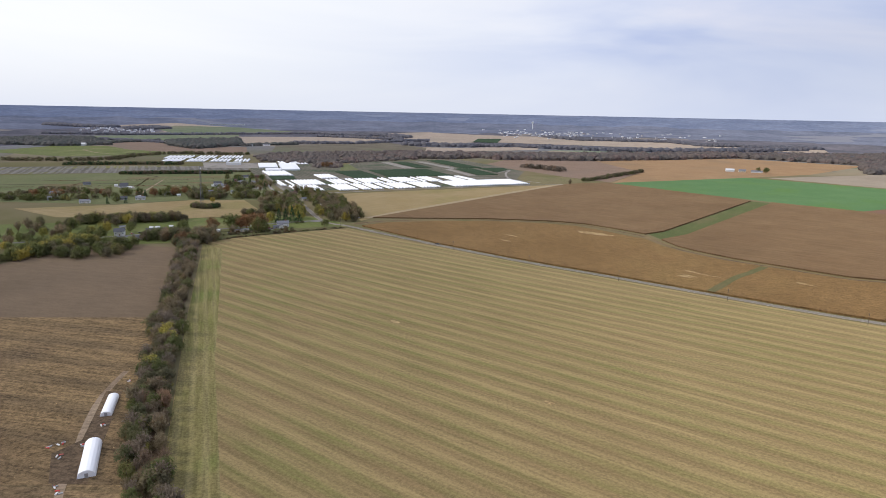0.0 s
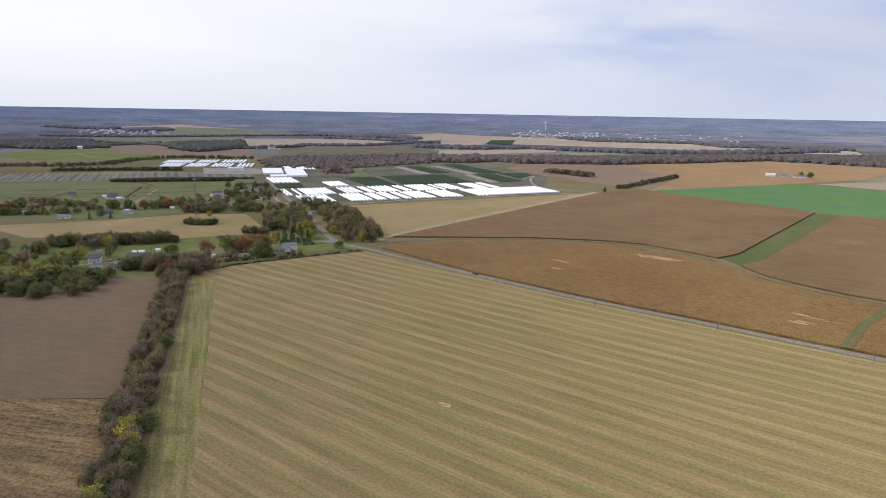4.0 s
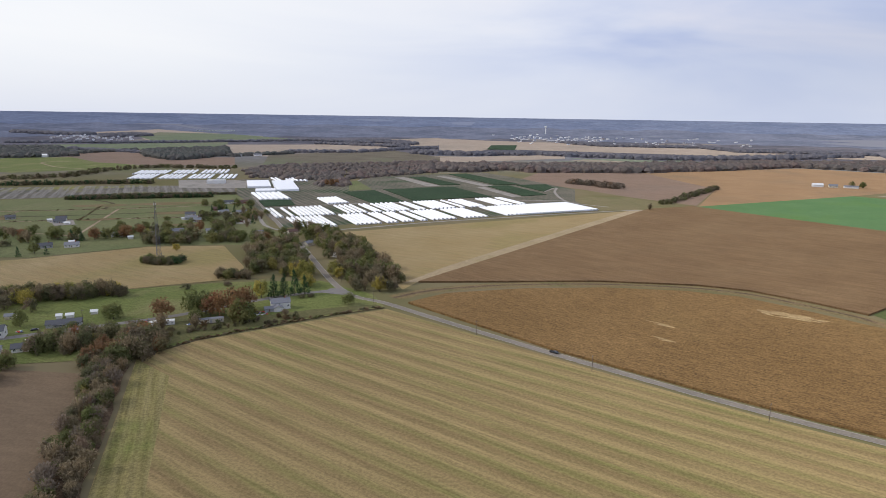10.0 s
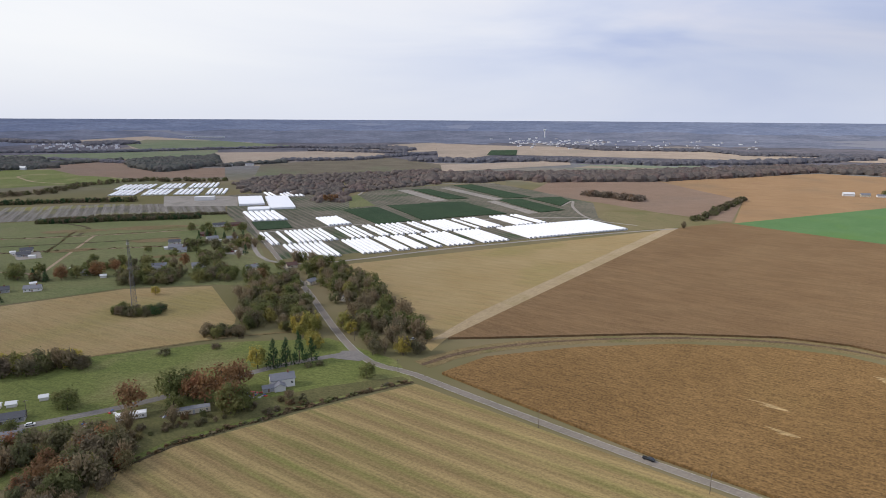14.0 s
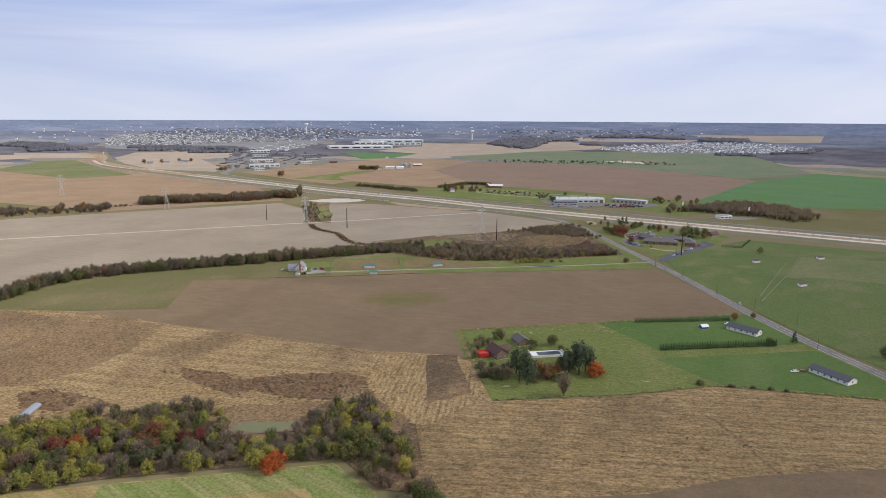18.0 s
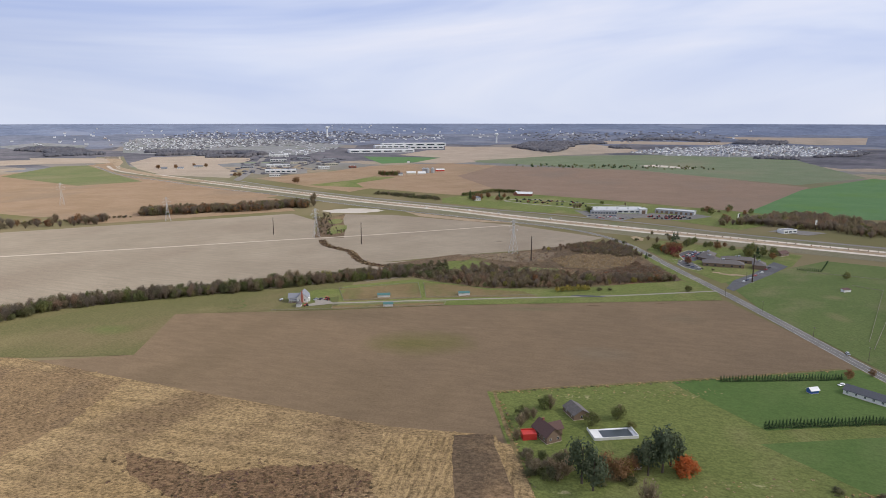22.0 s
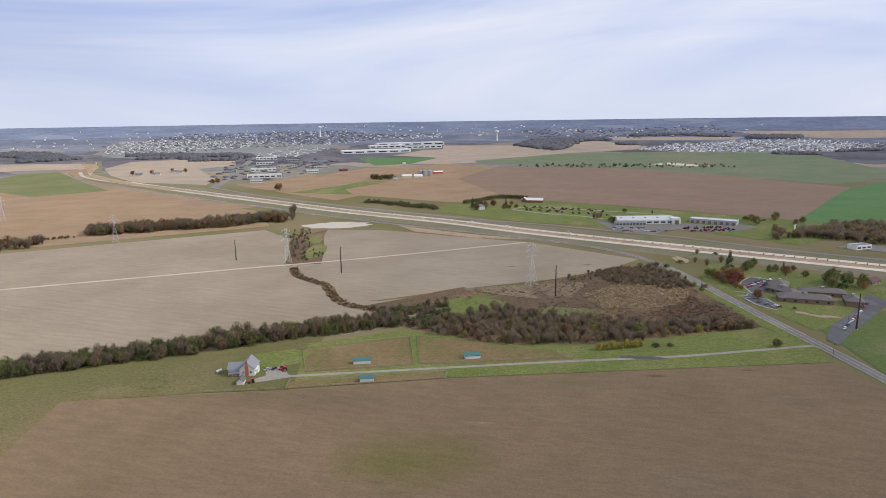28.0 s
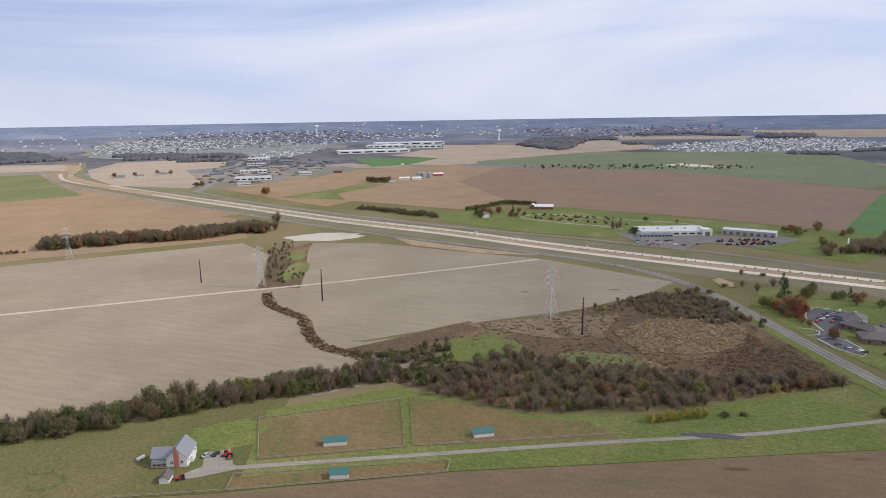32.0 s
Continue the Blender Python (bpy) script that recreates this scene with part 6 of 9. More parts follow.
thicket("weeds", line_spots([(-165, 72), (-205, 64), (-222, 78), (-150, 92), (-110, 84)], 16, 2.6, 742), [WEEDLEAF, HEDGEMAT, WEEDLEAF], TINY, "greenish dead weeds in a wet hollow", 742, 0.4, 0.9, 2.2, "weeds", False, 0.3)
thicket("reeds", area_spots([(-147, -440), (-180, -466), (-238, -467), (-245, -450), (-227, -411), (-195, -396), (-158, -398)], 2.4, 750), REEDLEAF, TINY, "stand of pale dry reeds with feathery tops", 750, 1.2, 2.2, 1.1, "reeds", False, 0.3)
thicket("reeds", area_spots([(-42, -454), (-105, -473), (-161, -480), (-142, -438), (-116, -423), (-88, -431)], 3.4, 751, 0.7), [REEDLEAF, REDWEED], TINY, "tussocks of dry grass on bare earth", 751, 0.7, 1.5, 1.5, "reeds", False, 0.3)
thicket("weeds", area_spots([(-240, -443), (-252, -379), (-262, -353), (-242, -344), (-193, -339), (-200, -390), (-222, -408)], 2.6, 752), [REDWEED, REDWEED, WEEDLEAF], TINY, "red-brown dead weeds by the road", 752, 0.7, 1.5, 1.8, "weeds", False, 0.3)
thicket("weeds", area_spots([(-100, -392), (-150, -372), (-192, -360), (-200, -392), (-150, -396), (-120, -416)], 3.0, 753, 0.7), [WEEDLEAF, REEDLEAF, REDWEED], TINY, "dead weeds between the trees and the reeds", 753, 0.6, 1.4, 1.8, "weeds", False, 0.3)
band("lane", spline([(-206, 44), (-212, 57), (-217, 90), (-226, 120), (-240, 150)], 3), 2.2, WEEDY, 0.58, "worn wheel track through the stubble", "track", rough=0.9)

thicket("weeds", line_spots([(-78, -84), (-212, -111), (-290, -128)], 3, 2.2, 760) + line_spots([(-80, -84), (-95, 30)], 3, 2.2, 761) + line_spots([(-97, 30), (-170, 22), (-230, 6), (-320, 24)], 3, 2.6, 762), [STRAWLEAF, STRAWLEAF, HEDGEMAT], TINY, "dry weeds along the edge of the lawn", 760, 0.4, 1.0, 2.0, "weeds", False, 0.3)
thicket("weeds", [(x + random.gauss(0, 1), y) for x, y in area_spots([(-168, -80), (-205, -86), (-212, -98), (-180, -100), (-150, -92)], 2.6, 763, 0.7)] + area_spots([(-100, -78), (-150, -88), (-150, -93), (-98, -84)], 2.8, 764, 0.6) + area_spots([(-150, 2), (-215, -6), (-222, 2), (-180, 14), (-150, 14)], 3.0, 765, 0.5), [STRAWLEAF, REEDLEAF], TINY, "bleached dead grass tufts on the lawn", 763, 0.25, 0.55, 2.6, "weeds", False, 0.3)

# ---- builders for the things ----
WHITE = plain_mat("white_siding", (0.72, 0.71, 0.68), 0.6, var=0.06, scale=0.6)
CREAM = plain_mat("cream_siding", (0.60, 0.54, 0.42), 0.7, var=0.08)
BRICKRED = plain_mat("brick_wall", (0.26, 0.11, 0.075), 0.85, var=0.2, scale=2.0)
BROWNWALL = plain_mat("brown_wall", (0.20, 0.14, 0.10), 0.8, var=0.15)
GREYWALL = plain_mat("grey_siding", (0.36, 0.37, 0.38), 0.7, var=0.1)
DARKROOF = plain_mat("dark_shingles", (0.085, 0.088, 0.098), 0.85, var=0.22, scale=1.5)
GREYROOF = plain_mat("grey_shingles", (0.19, 0.195, 0.21), 0.85, var=0.2, scale=1.5)
BROWNGREYROOF = plain_mat("brown_grey_shingles", (0.135, 0.12, 0.112), 0.85, var=0.22, scale=1.5)
WEATHERROOF = plain_mat("weathered_shingles", (0.15, 0.135, 0.125), 0.9, var=0.4, scale=0.7)
SLATEROOF = plain_mat("slate_grey_shingles", (0.235, 0.24, 0.26), 0.8, var=0.15, scale=1.2)
CHIMNEYBRICK = plain_mat("chimney_brick", (0.42, 0.16, 0.12), 0.85, var=0.2, scale=2.0)
BROWNROOF = plain_mat("brown_shingles", (0.11, 0.065, 0.055), 0.85, var=0.2, scale=1.5)
BARRELORANGE = plain_mat("barrel_orange", (0.20, 0.075, 0.035), 0.6)
REDMETAL = plain_mat("red_metal", (0.50, 0.045, 0.035), 0.5, 0.0, var=0.1)
GREENMETAL = plain_mat("green_metal_roof", (0.055, 0.15, 0.13), 0.45, var=0.1)
WHITEMETAL = plain_mat("white_metal", (0.70, 0.70, 0.68), 0.5, var=0.05)
GALV = plain_mat("galvanised_steel", (0.42, 0.43, 0.44), 0.45, 0.6, var=0.1)
MASTSTEEL = plain_mat("dull_steel", (0.16, 0.16, 0.165), 0.6, 0.3, var=0.1)
PYLONSTEEL = plain_mat("pale_steel", (0.52, 0.52, 0.51), 0.6, 0.0, var=0.1)
PALEROOF = plain_mat("pale_roofing", (0.50, 0.50, 0.49), 0.7, var=0.12, scale=0.3)
POLEWOOD = plain_mat("weathered_pole", (0.16, 0.125, 0.095), 0.9, var=0.2, scale=2.0)
RUSTSTEEL = plain_mat("weathering_steel", (0.065, 0.045, 0.036), 0.8, 0.2, var=0.2)
GLASS = plain_mat("window_glass", (0.04, 0.05, 0.06), 0.12, spec=0.6, var=0.1)
POLY = plain_mat("white_poly_film", (0.86, 0.87, 0.88), 0.45, var=0.03, scale=0.2)
FENCEWHITE = plain_mat("fence_boards", (0.29, 0.26, 0.20), 0.85, var=0.15)
TYRE = plain_mat("tyre_rubber", (0.025, 0.025, 0.026), 0.9, var=0.1)
WATERBLUE = plain_mat("pool_cover", (0.03, 0.04, 0.045), 0.3, spec=0.5, var=0.1)
TARP = plain_mat("yellow_tarp", (0.55, 0.45, 0.16), 0.6, var=0.1)
BLUE = plain_mat("blue_paint", (0.05, 0.12, 0.34), 0.5, var=0.1)
PAINTS = [plain_mat("car_" + n, c, 0.3, 0.2, 0.5, 0.04) for n, c in (("white", (0.75, 0.75, 0.74)), ("black", (0.02, 0.02, 0.022)), ("silver", (0.42, 0.43, 0.44)), ("red", (0.40, 0.03, 0.03)), ("blue", (0.04, 0.07, 0.18)))]


def part(name, bm, mat, parent, label=""):
    """Links a bmesh as one mesh object under a thing or a part."""
    me = bpy.data.meshes.new(name)
    bm.to_mesh(me)
    bm.free()
    for m in mat if isinstance(mat, (list, tuple)) else [mat]:
        me.materials.append(m)
    ob = new(name, me)
    ob.parent = parent
    if label:
        ob["label"] = label
    return ob


def box(bm, x0, x1, y0, y1, z0, z1, slot=0):
    vs = [bm.verts.new(p) for p in ((x0, y0, z0), (x1, y0, z0), (x1, y1, z0), (x0, y1, z0), (x0, y0, z1), (x1, y0, z1), (x1, y1, z1), (x0, y1, z1))]
    for f in ((3, 2, 1, 0), (4, 5, 6, 7), (0, 1, 5, 4), (1, 2, 6, 5), (2, 3, 7, 6), (3, 0, 4, 7)):
        bm.faces.new([vs[i] for i in f]).material_index = slot
    return bm


def tube(bm, a, b, ra, rb, sides=6):
    v, f = [], []
    limb(v, f, a, b, ra, rb, sides)
    vs = [bm.verts.new(p) for p in v]
    for q in f:
        bm.faces.new([vs[i] for i in q])
    return bm


def gable(bm, L, W, h, rise, x=0.0, y=0.0):
    """Walls with gable ends; the ridge runs along x."""
    a, b = L / 2, W / 2
    p = [(-a, -b, 0), (a, -b, 0), (a, b, 0), (-a, b, 0), (-a, -b, h), (a, -b, h), (a, b, h), (-a, b, h), (-a, 0, h + rise), (a, 0, h + rise)]
    vs = [bm.verts.new((q[0] + x, q[1] + y, q[2])) for q in p]
    for f in ((0, 1, 5, 4), (2, 3, 7, 6), (1, 2, 6, 9, 5), (3, 0, 4, 8, 7), (3, 2, 1, 0)):
        bm.faces.new([vs[i] for i in f])
    return bm


def roof_slabs(bm, L, W, h, rise, over=0.5, thick=0.22, x=0.0, y=0.0):
    a, b = L / 2 + over, W / 2
    k = rise / b
    eave = h - over * k + 0.04
    for s in (-1, 1):
        pts = [(-a, s * (b + over), eave), (a, s * (b + over), eave), (a, 0, h + rise + 0.04), (-a, 0, h + rise + 0.04)]
        lo = [bm.verts.new((p[0] + x, p[1] + y, p[2])) for p in pts]
        hi = [bm.verts.new((p[0] + x, p[1] + y, p[2] + thick)) for p in pts]
        order = range(4) if s < 0 else range(3, -1, -1)
        o = list(order)
        bm.faces.new([hi[i] for i in o])
        bm.faces.new([lo[i] for i in reversed(o)])
        for i in range(4):
            j = (i + 1) % 4
            bm.faces.new([lo[i], lo[j], hi[j], hi[i]] if s < 0 else [lo[j], lo[i], hi[i], hi[j]])
    return bm


def window_mesh(bm, w, hgt):
    box(bm, -w / 2, w / 2, -0.08, 0.03, 0, hgt, 0)
    for sx in (-1, 1):
        for k in (0, 1):
            x0 = 0.05 if sx > 0 else -w / 2 + 0.07
            x1 = w / 2 - 0.07 if sx > 0 else -0.05
            box(bm, x0, x1, -0.10, -0.075, 0.07 + k * hgt / 2, hgt / 2 - 0.03 + k * hgt / 2, 1)
    return bm


def add_windows(thing, L, W, z, n, end=1, w=1.2, hgt=1.3, frame_mat=None):
    """Windows along both long walls and the gable ends."""
    spots = []
    for i in range(n):
        x = -L / 2 + L * (i + 0.5) / n
        if i != n // 2:
            spots.append((x, -W / 2, 0))
        spots.append((x, W / 2, 180))
    for i in range(end):
        y = -W / 2 + W * (i + 0.5) / end
        spots += [(L / 2, y, 90), (-L / 2, y, -90)]
    first = None
    for x, y, a in spots:
        if first is None:
            first = part("window", window_mesh(bmesh.new(), w, hgt), [frame_mat or WHITE, GLASS], thing)
            ob = first
        else:
            ob = first.copy()
            scene.collection.objects.link(ob)
        ob.matrix_basis = pose(x, y, z, 0, 0, a)


def house(x, y, turn, L, W, h, rise, wall, roof, label, windows=4, wing=None, chimney=False, porch=False, category="house", name="house", end=1, garage=False):
    t = tagged(new(name), label, category)
    t.matrix_basis = pose(x, y, ground_z(x, y) + 0.1, 0, 0, turn)
    part("wall", gable(bmesh.new(), L, W, h, rise), wall, t)
    part("roof", roof_slabs(bmesh.new(), L, W, h, rise), roof, t)
    bm = box(bmesh.new(), -L / 2 - 0.1, L / 2 + 0.1, -W / 2 - 0.1, W / 2 + 0.1, -0.5, 0.35)
    part("foundation", bm, CONCRETE, t)
    if windows:
        add_windows(t, L, W, h * 0.4, windows, end)
        part("door", box(bmesh.new(), -0.5, 0.5, -W / 2 - 0.09, -W / 2 + 0.02, 0.1, 2.15), BROWNWALL, t)
    if wing:
        wx, wl, ww, wh = wing
        w = part("wing", gable(bmesh.new(), wl, ww, wh, rise * 0.7), wall, t)
        w.matrix_basis = pose(wx, -W / 2 - wl / 2 + 0.3, 0, 0, 0, 90)
        r = part("wing_roof", roof_slabs(bmesh.new(), wl + 2.0, ww, wh, rise * 0.7), roof, t)
        r.matrix_basis = pose(wx, -W / 2 - wl / 2 + 1.0, 0, 0, 0, 90)
    if chimney:
        bm = box(bmesh.new(), L * 0.22, L * 0.22 + 0.9, -0.45, 0.45, h, h + rise + 1.1)
        box(bm, L * 0.22 - 0.1, L * 0.22 + 1.0, -0.55, 0.55, h + rise + 1.1, h + rise + 1.25)
        part("chimney", bm, BRICKRED, t)
    if porch:
        bm = box(bmesh.new(), -L * 0.3, L * 0.3, -W / 2 - 2.4, -W / 2 + 0.1, h - 0.35, h - 0.15)
        part("porch_roof", bm, roof, t)
        for i in range(4):
            px = -L * 0.28 + i * L * 0.56 / 3
            part("post", box(bmesh.new(), px - 0.07, px + 0.07, -W / 2 - 2.3, -W / 2 - 2.16, 0, h - 0.35), WHITE, t)
    if garage:
        part("garage_door", box(bmesh.new(), L * 0.2, L * 0.2 + 2.6, -W / 2 - 0.07, -W / 2 + 0.03, 0.1, 2.2), WHITEMETAL, t)
    return t


def hall(x, y, turn, L, W, h, wall, roof, label, category="building", bays=0, doors=0, name="building", units=0):
    """A flat-roofed commercial building with parapet, window bays, doors and roof units."""
    t = tagged(new(name), label, category)
    t.matrix_basis = pose(x, y, ground_z(x, y) + 0.1, 0, 0, turn)
    a, b = L / 2, W / 2
    part("wall", box(bmesh.new(), -a, a, -b, b, -0.5, h), wall, t)
    part("roof", box(bmesh.new(), -a + 0.3, a - 0.3, -b + 0.3, b - 0.3, h, h + 0.12), roof, t)
    bm = bmesh.new()
    box(bm, -a, a, -b, -b + 0.3, h, h + 0.7); box(bm, -a, a, b - 0.3, b, h, h + 0.7)
    box(bm, -a, -a + 0.3, -b + 0.3, b - 0.3, h, h + 0.7); box(bm, a - 0.3, a, -b + 0.3, b - 0.3, h, h + 0.7)
    part("parapet", bm, wall, t)
    for i in range(bays):
        w = L / bays
        x0 = -a + i * w + w * 0.15
        for s in (-1, 1):
            yy = s * b
            part("window", box(bmesh.new(), x0, x0 + w * 0.7, yy - 0.06, yy + 0.06, h * 0.3, h * 0.7), GLASS, t)
    for i in range(doors):
        w = L / doors
        x0 = -a + i * w + w * 0.25
        part("door", box(bmesh.new(), x0, x0 + w * 0.5, b - 0.05, b + 0.08, 0, h * 0.72), BROWNWALL, t)
    for i in range(units):
        ux = -a + L * (i + 0.5) / units
        part("roof_unit", box(bmesh.new(), ux - 1.4, ux + 1.4, -1.2, 1.2, h + 0.12, h + 1.7), GALV, t)
    return t


def put(ob, x, y, turn=0.0, z=0.0, s=1.0):
    ob.matrix_basis = Matrix.LocRotScale((x, y, ground_z(x, y) + z), Euler((0, 0, radians(turn))), (s, s, s))
    return ob


def hoop_house(L, W, h, label, group="", film=None):
    """A plastic tunnel: film over hoops, end walls with a door, a base board."""
    t = tagged(new("hoop_house"), label, "hoop house", group)
    n, bm = 8, bmesh.new()
    rows = []
    for yy in (-L / 2, L / 2):
        rows.append([bm.verts.new((W / 2 * math.cos(math.pi * i / n), yy, h * math.sin(math.pi * i / n) ** 0.8)) for i in range(n + 1)])
    for i in range(n):
        bm.faces.new([rows[0][i], rows[1][i], rows[1][i + 1], rows[0][i + 1]])
    part("cover", bm, film or POLY, t)
    for s in (-1, 1):
        bm = bmesh.new()
        vs = [bm.verts.new((W / 2 * math.cos(math.pi * i / n), s * (L / 2 - 0.15), h * math.sin(math.pi * i / n) ** 0.8)) for i in range(n + 1)]
        bm.faces.new(vs if s > 0 else vs[::-1])
        e = part("end_wall", bm, POLY, t)
        part("door", box(bmesh.new(), -0.6, 0.6, s * L / 2 - 0.12, s * L / 2 + 0.04, 0, min(2.0, h * 0.75)), GALV, t)
    for s in (-1, 1):
        part("base_board", box(bmesh.new(), s * W / 2 - 0.06, s * W / 2 + 0.06, -L / 2, L / 2, 0, 0.35), POLEWOOD, t)
    return t


def car(paint, label, truck=False):
    t = tagged(new("pickup_truck" if truck else "car"), label, "truck" if truck else "car")
    bm = bmesh.new()
    L, W = (5.6, 1.95) if truck else (4.6, 1.8)
    box(bm, -L / 2, L / 2, -W / 2, W / 2, 0.35, 0.95)
    bmesh.ops.bevel(bm, geom=bm.edges[:], offset=0.12, segments=1, affect="EDGES")
    part("body", bm, paint, t)
    bm = bmesh.new()
    c0, c1 = (-0.2, 1.7) if truck else (-1.5, 0.9)
    lo = [bm.verts.new(p) for p in ((c0 - 0.3, -W / 2 + 0.08, 0.93), (c1 + 0.5, -W / 2 + 0.08, 0.93), (c1 + 0.5, W / 2 - 0.08, 0.93), (c0 - 0.3, W / 2 - 0.08, 0.93))]
    hi = [bm.verts.new(p) for p in ((c0, -W / 2 + 0.22, 1.42), (c1, -W / 2 + 0.22, 1.42), (c1, W / 2 - 0.22, 1.42), (c0, W / 2 - 0.22, 1.42))]
    for i in range(4):
        bm.faces.new([lo[i], lo[(i + 1) % 4], hi[(i + 1) % 4], hi[i]])
    part("cabin_glass", bm, GLASS, t)
    part("cab_roof", box(bmesh.new(), c0 - 0.02, c1 + 0.02, -W / 2 + 0.2, W / 2 - 0.2, 1.40, 1.48), paint, t)
    if truck:
        part("load_bed", box(bmesh.new(), -L / 2 + 0.1, -0.6, -W / 2 + 0.12, W / 2 - 0.12, 0.955, 0.985), TYRE, t)
    for sx in (-0.31, 0.31):
        for sy in (-1, 1):
            bm = bmesh.new()
            tube(bm, (sx * L, sy * (W / 2 - 0.22), 0.34), (sx * L, sy * (W / 2 + 0.02), 0.34), 0.34, 0.34, 10)
            part("wheel", bm, TYRE, t)
    return t


CARS = [car(p, l) for p, l in zip(PAINTS, ("parked white car on the asphalt", "parked black car on the asphalt", "parked silver grey car on the asphalt", "parked dark red car on the asphalt", "parked dark blue car on the asphalt"))]
PICKUP = car(PAINTS[1], "dark pickup truck driving on the country road", True)
_cars_used = set()


def park(i, x, y, turn, z=0.3, label="", group=""):
    i %= 5
    m = pose(x, y, ground_z(x, y) + z, 0, 0, turn)
    if i in _cars_used:
        c = copy_thing(CARS[i], m)
    else:
        _cars_used.add(i)
        c = CARS[i]
        c.matrix_basis = m
    return tagged(c, label, "", group)


def utility_pole(h, label="wooden utility pole with a crossarm by the road"):
    t = tagged(new("utility_pole"), label, "utility pole", "roadside poles")
    part("pole", tube(bmesh.new(), (0, 0, -0.4), (0, 0, h), 0.17, 0.11, 7), POLEWOOD, t)
    part("crossarm", box(bmesh.new(), -1.2, 1.2, -0.06, 0.06, h - 0.7, h - 0.55), POLEWOOD, t)
    for x in (-1.1, -0.4, 0.4, 1.1):
        part("insulator", tube(bmesh.new(), (x, 0, h - 0.55), (x, 0, h - 0.3), 0.06, 0.04, 6), GALV, t)
    return t


def steel_pole(h):
    """A tall weathering-steel transmission pole with three arms."""
    t = tagged(new("transmission_pole"), "tall dark weathering-steel transmission pole", "power pole", "steel power poles")
    part("pole", tube(bmesh.new(), (0, 0, -0.5), (0, 0, h), 0.75, 0.30, 9), RUSTSTEEL, t)
    part("base", tube(bmesh.new(), (0, 0, -0.3), (0, 0, 0.5), 1.2, 1.1, 10), CONCRETE, t)
    for k in range(3):
        z = h - 1.5 - k * 3.2
        s = 1 if k % 2 else -1
        arm = part("arm", tube(bmesh.new(), (0, 0, z), (s * 2.4, 0, z + 0.5), 0.16, 0.08, 6), RUSTSTEEL, t)
        part("insulator", tube(bmesh.new(), (s * 2.4, 0, z + 0.5), (s * 2.4, 0, z - 1.0), 0.09, 0.09, 6), GALV, arm)
    return t


def pylon(h, w=8.5):
    """A lattice tower: four legs, braces on each face, three pairs of arms."""
    t = tagged(new("pylon"), "grey steel lattice transmission pylon", "pylon", "lattice pylons")
    waist, top = h * 0.62, h

    def half(z):
        return w / 2 + (0.9 - w / 2) * min(1.0, z / waist) if z < waist else 0.9

    levels = [0, h * 0.16, h * 0.31, h * 0.44, h * 0.54, waist, h * 0.72, h * 0.82, h * 0.91, top]
    for sx, sy in ((-1, -1), (1, -1), (1, 1), (-1, 1)):
        bm = bmesh.new()
        for a, b in zip(levels, levels[1:]):
            tube(bm, (sx * half(a), sy * half(a), a - (0.3 if a == 0 else 0)), (sx * half(b), sy * half(b), b), 0.17, 0.15, 4)
        part("leg", bm, PYLONSTEEL, t)
    for face in range(4):
        bm = bmesh.new()
        for a, b in zip(levels, levels[1:]):
            p, q = half(a), half(b)
            for s in (-1, 1):
                u, v = (s * p, -p, a), (-s * q, -q, b)
                r = Matrix.Rotation(face * math.pi / 2, 3, "Z")
                tube(bm, r @ Vector(u), r @ Vector(v), 0.09, 0.09, 3)
        part("brace", bm, PYLONSTEEL, t)
    for k, z in enumerate((h * 0.68, h * 0.80, h * 0.92)):
        reach = (5.5, 6.5, 4.5)[k]
        for s in (-1, 1):
            bm = bmesh.new()
            for dy in (-0.8, 0.8):
                tube(bm, (s * 0.9, dy, z), (s * reach, 0, z + 0.4), 0.10, 0.07, 3)
                tube(bm, (s * 0.9, dy, z + 1.8), (s * reach, 0, z + 0.4), 0.10, 0.07, 3)
            arm = part("arm", bm, PYLONSTEEL, t)
            part("insulator", tube(bmesh.new(), (s * reach, 0, z + 0.4), (s * reach, 0, z - 1.6), 0.10, 0.10, 6), WHITEMETAL, arm)
    return t


def mast(h, w=2.6):
    """A slim lattice radio mast."""
    t = tagged(new("radio_mast"), "slim grey lattice radio mast in the field", "mast")
    n = 18
    pts = [(w / 2 * math.cos(a), w / 2 * math.sin(a)) for a in (0.5, 2.594, 4.689)]
    for x, y in pts:
        part("leg", tube(bmesh.new(), (x * 2.2, y * 2.2, -0.4), (x * 0.5, y * 0.5, h), 0.15, 0.10, 5), MASTSTEEL, t)
    for f in range(3):
        bm = bmesh.new()
        (x1, y1), (x2, y2) = pts[f], pts[(f + 1) % 3]
        for i in range(n):
            za, zb = h * i / n, h * (i + 1) / n
            ka, kb = 2.2 - 1.7 * i / n, 2.2 - 1.7 * (i + 1) / n
            tube(bm, (x1 * ka, y1 * ka, za), (x2 * kb, y2 * kb, zb), 0.09, 0.09, 3)
            tube(bm, (x2 * ka, y2 * ka, za), (x1 * kb, y1 * kb, zb), 0.09, 0.09, 3)
            tube(bm, (x1 * kb, y1 * kb, zb), (x2 * kb, y2 * kb, zb), 0.08, 0.08, 3)
        part("brace", bm, MASTSTEEL, t)
    for k, (z, a) in enumerate(((h * 0.95, 0), (h * 0.95, 120), (h * 0.95, 240), (h * 0.86, 60))):
        ob = part("antenna", box(bmesh.new(), 0.9, 1.15, -0.18, 0.18, z - 1.1, z + 1.1), WHITEMETAL, t)
        ob.matrix_basis = pose(0, 0, 0, 0, 0, a)
    return t


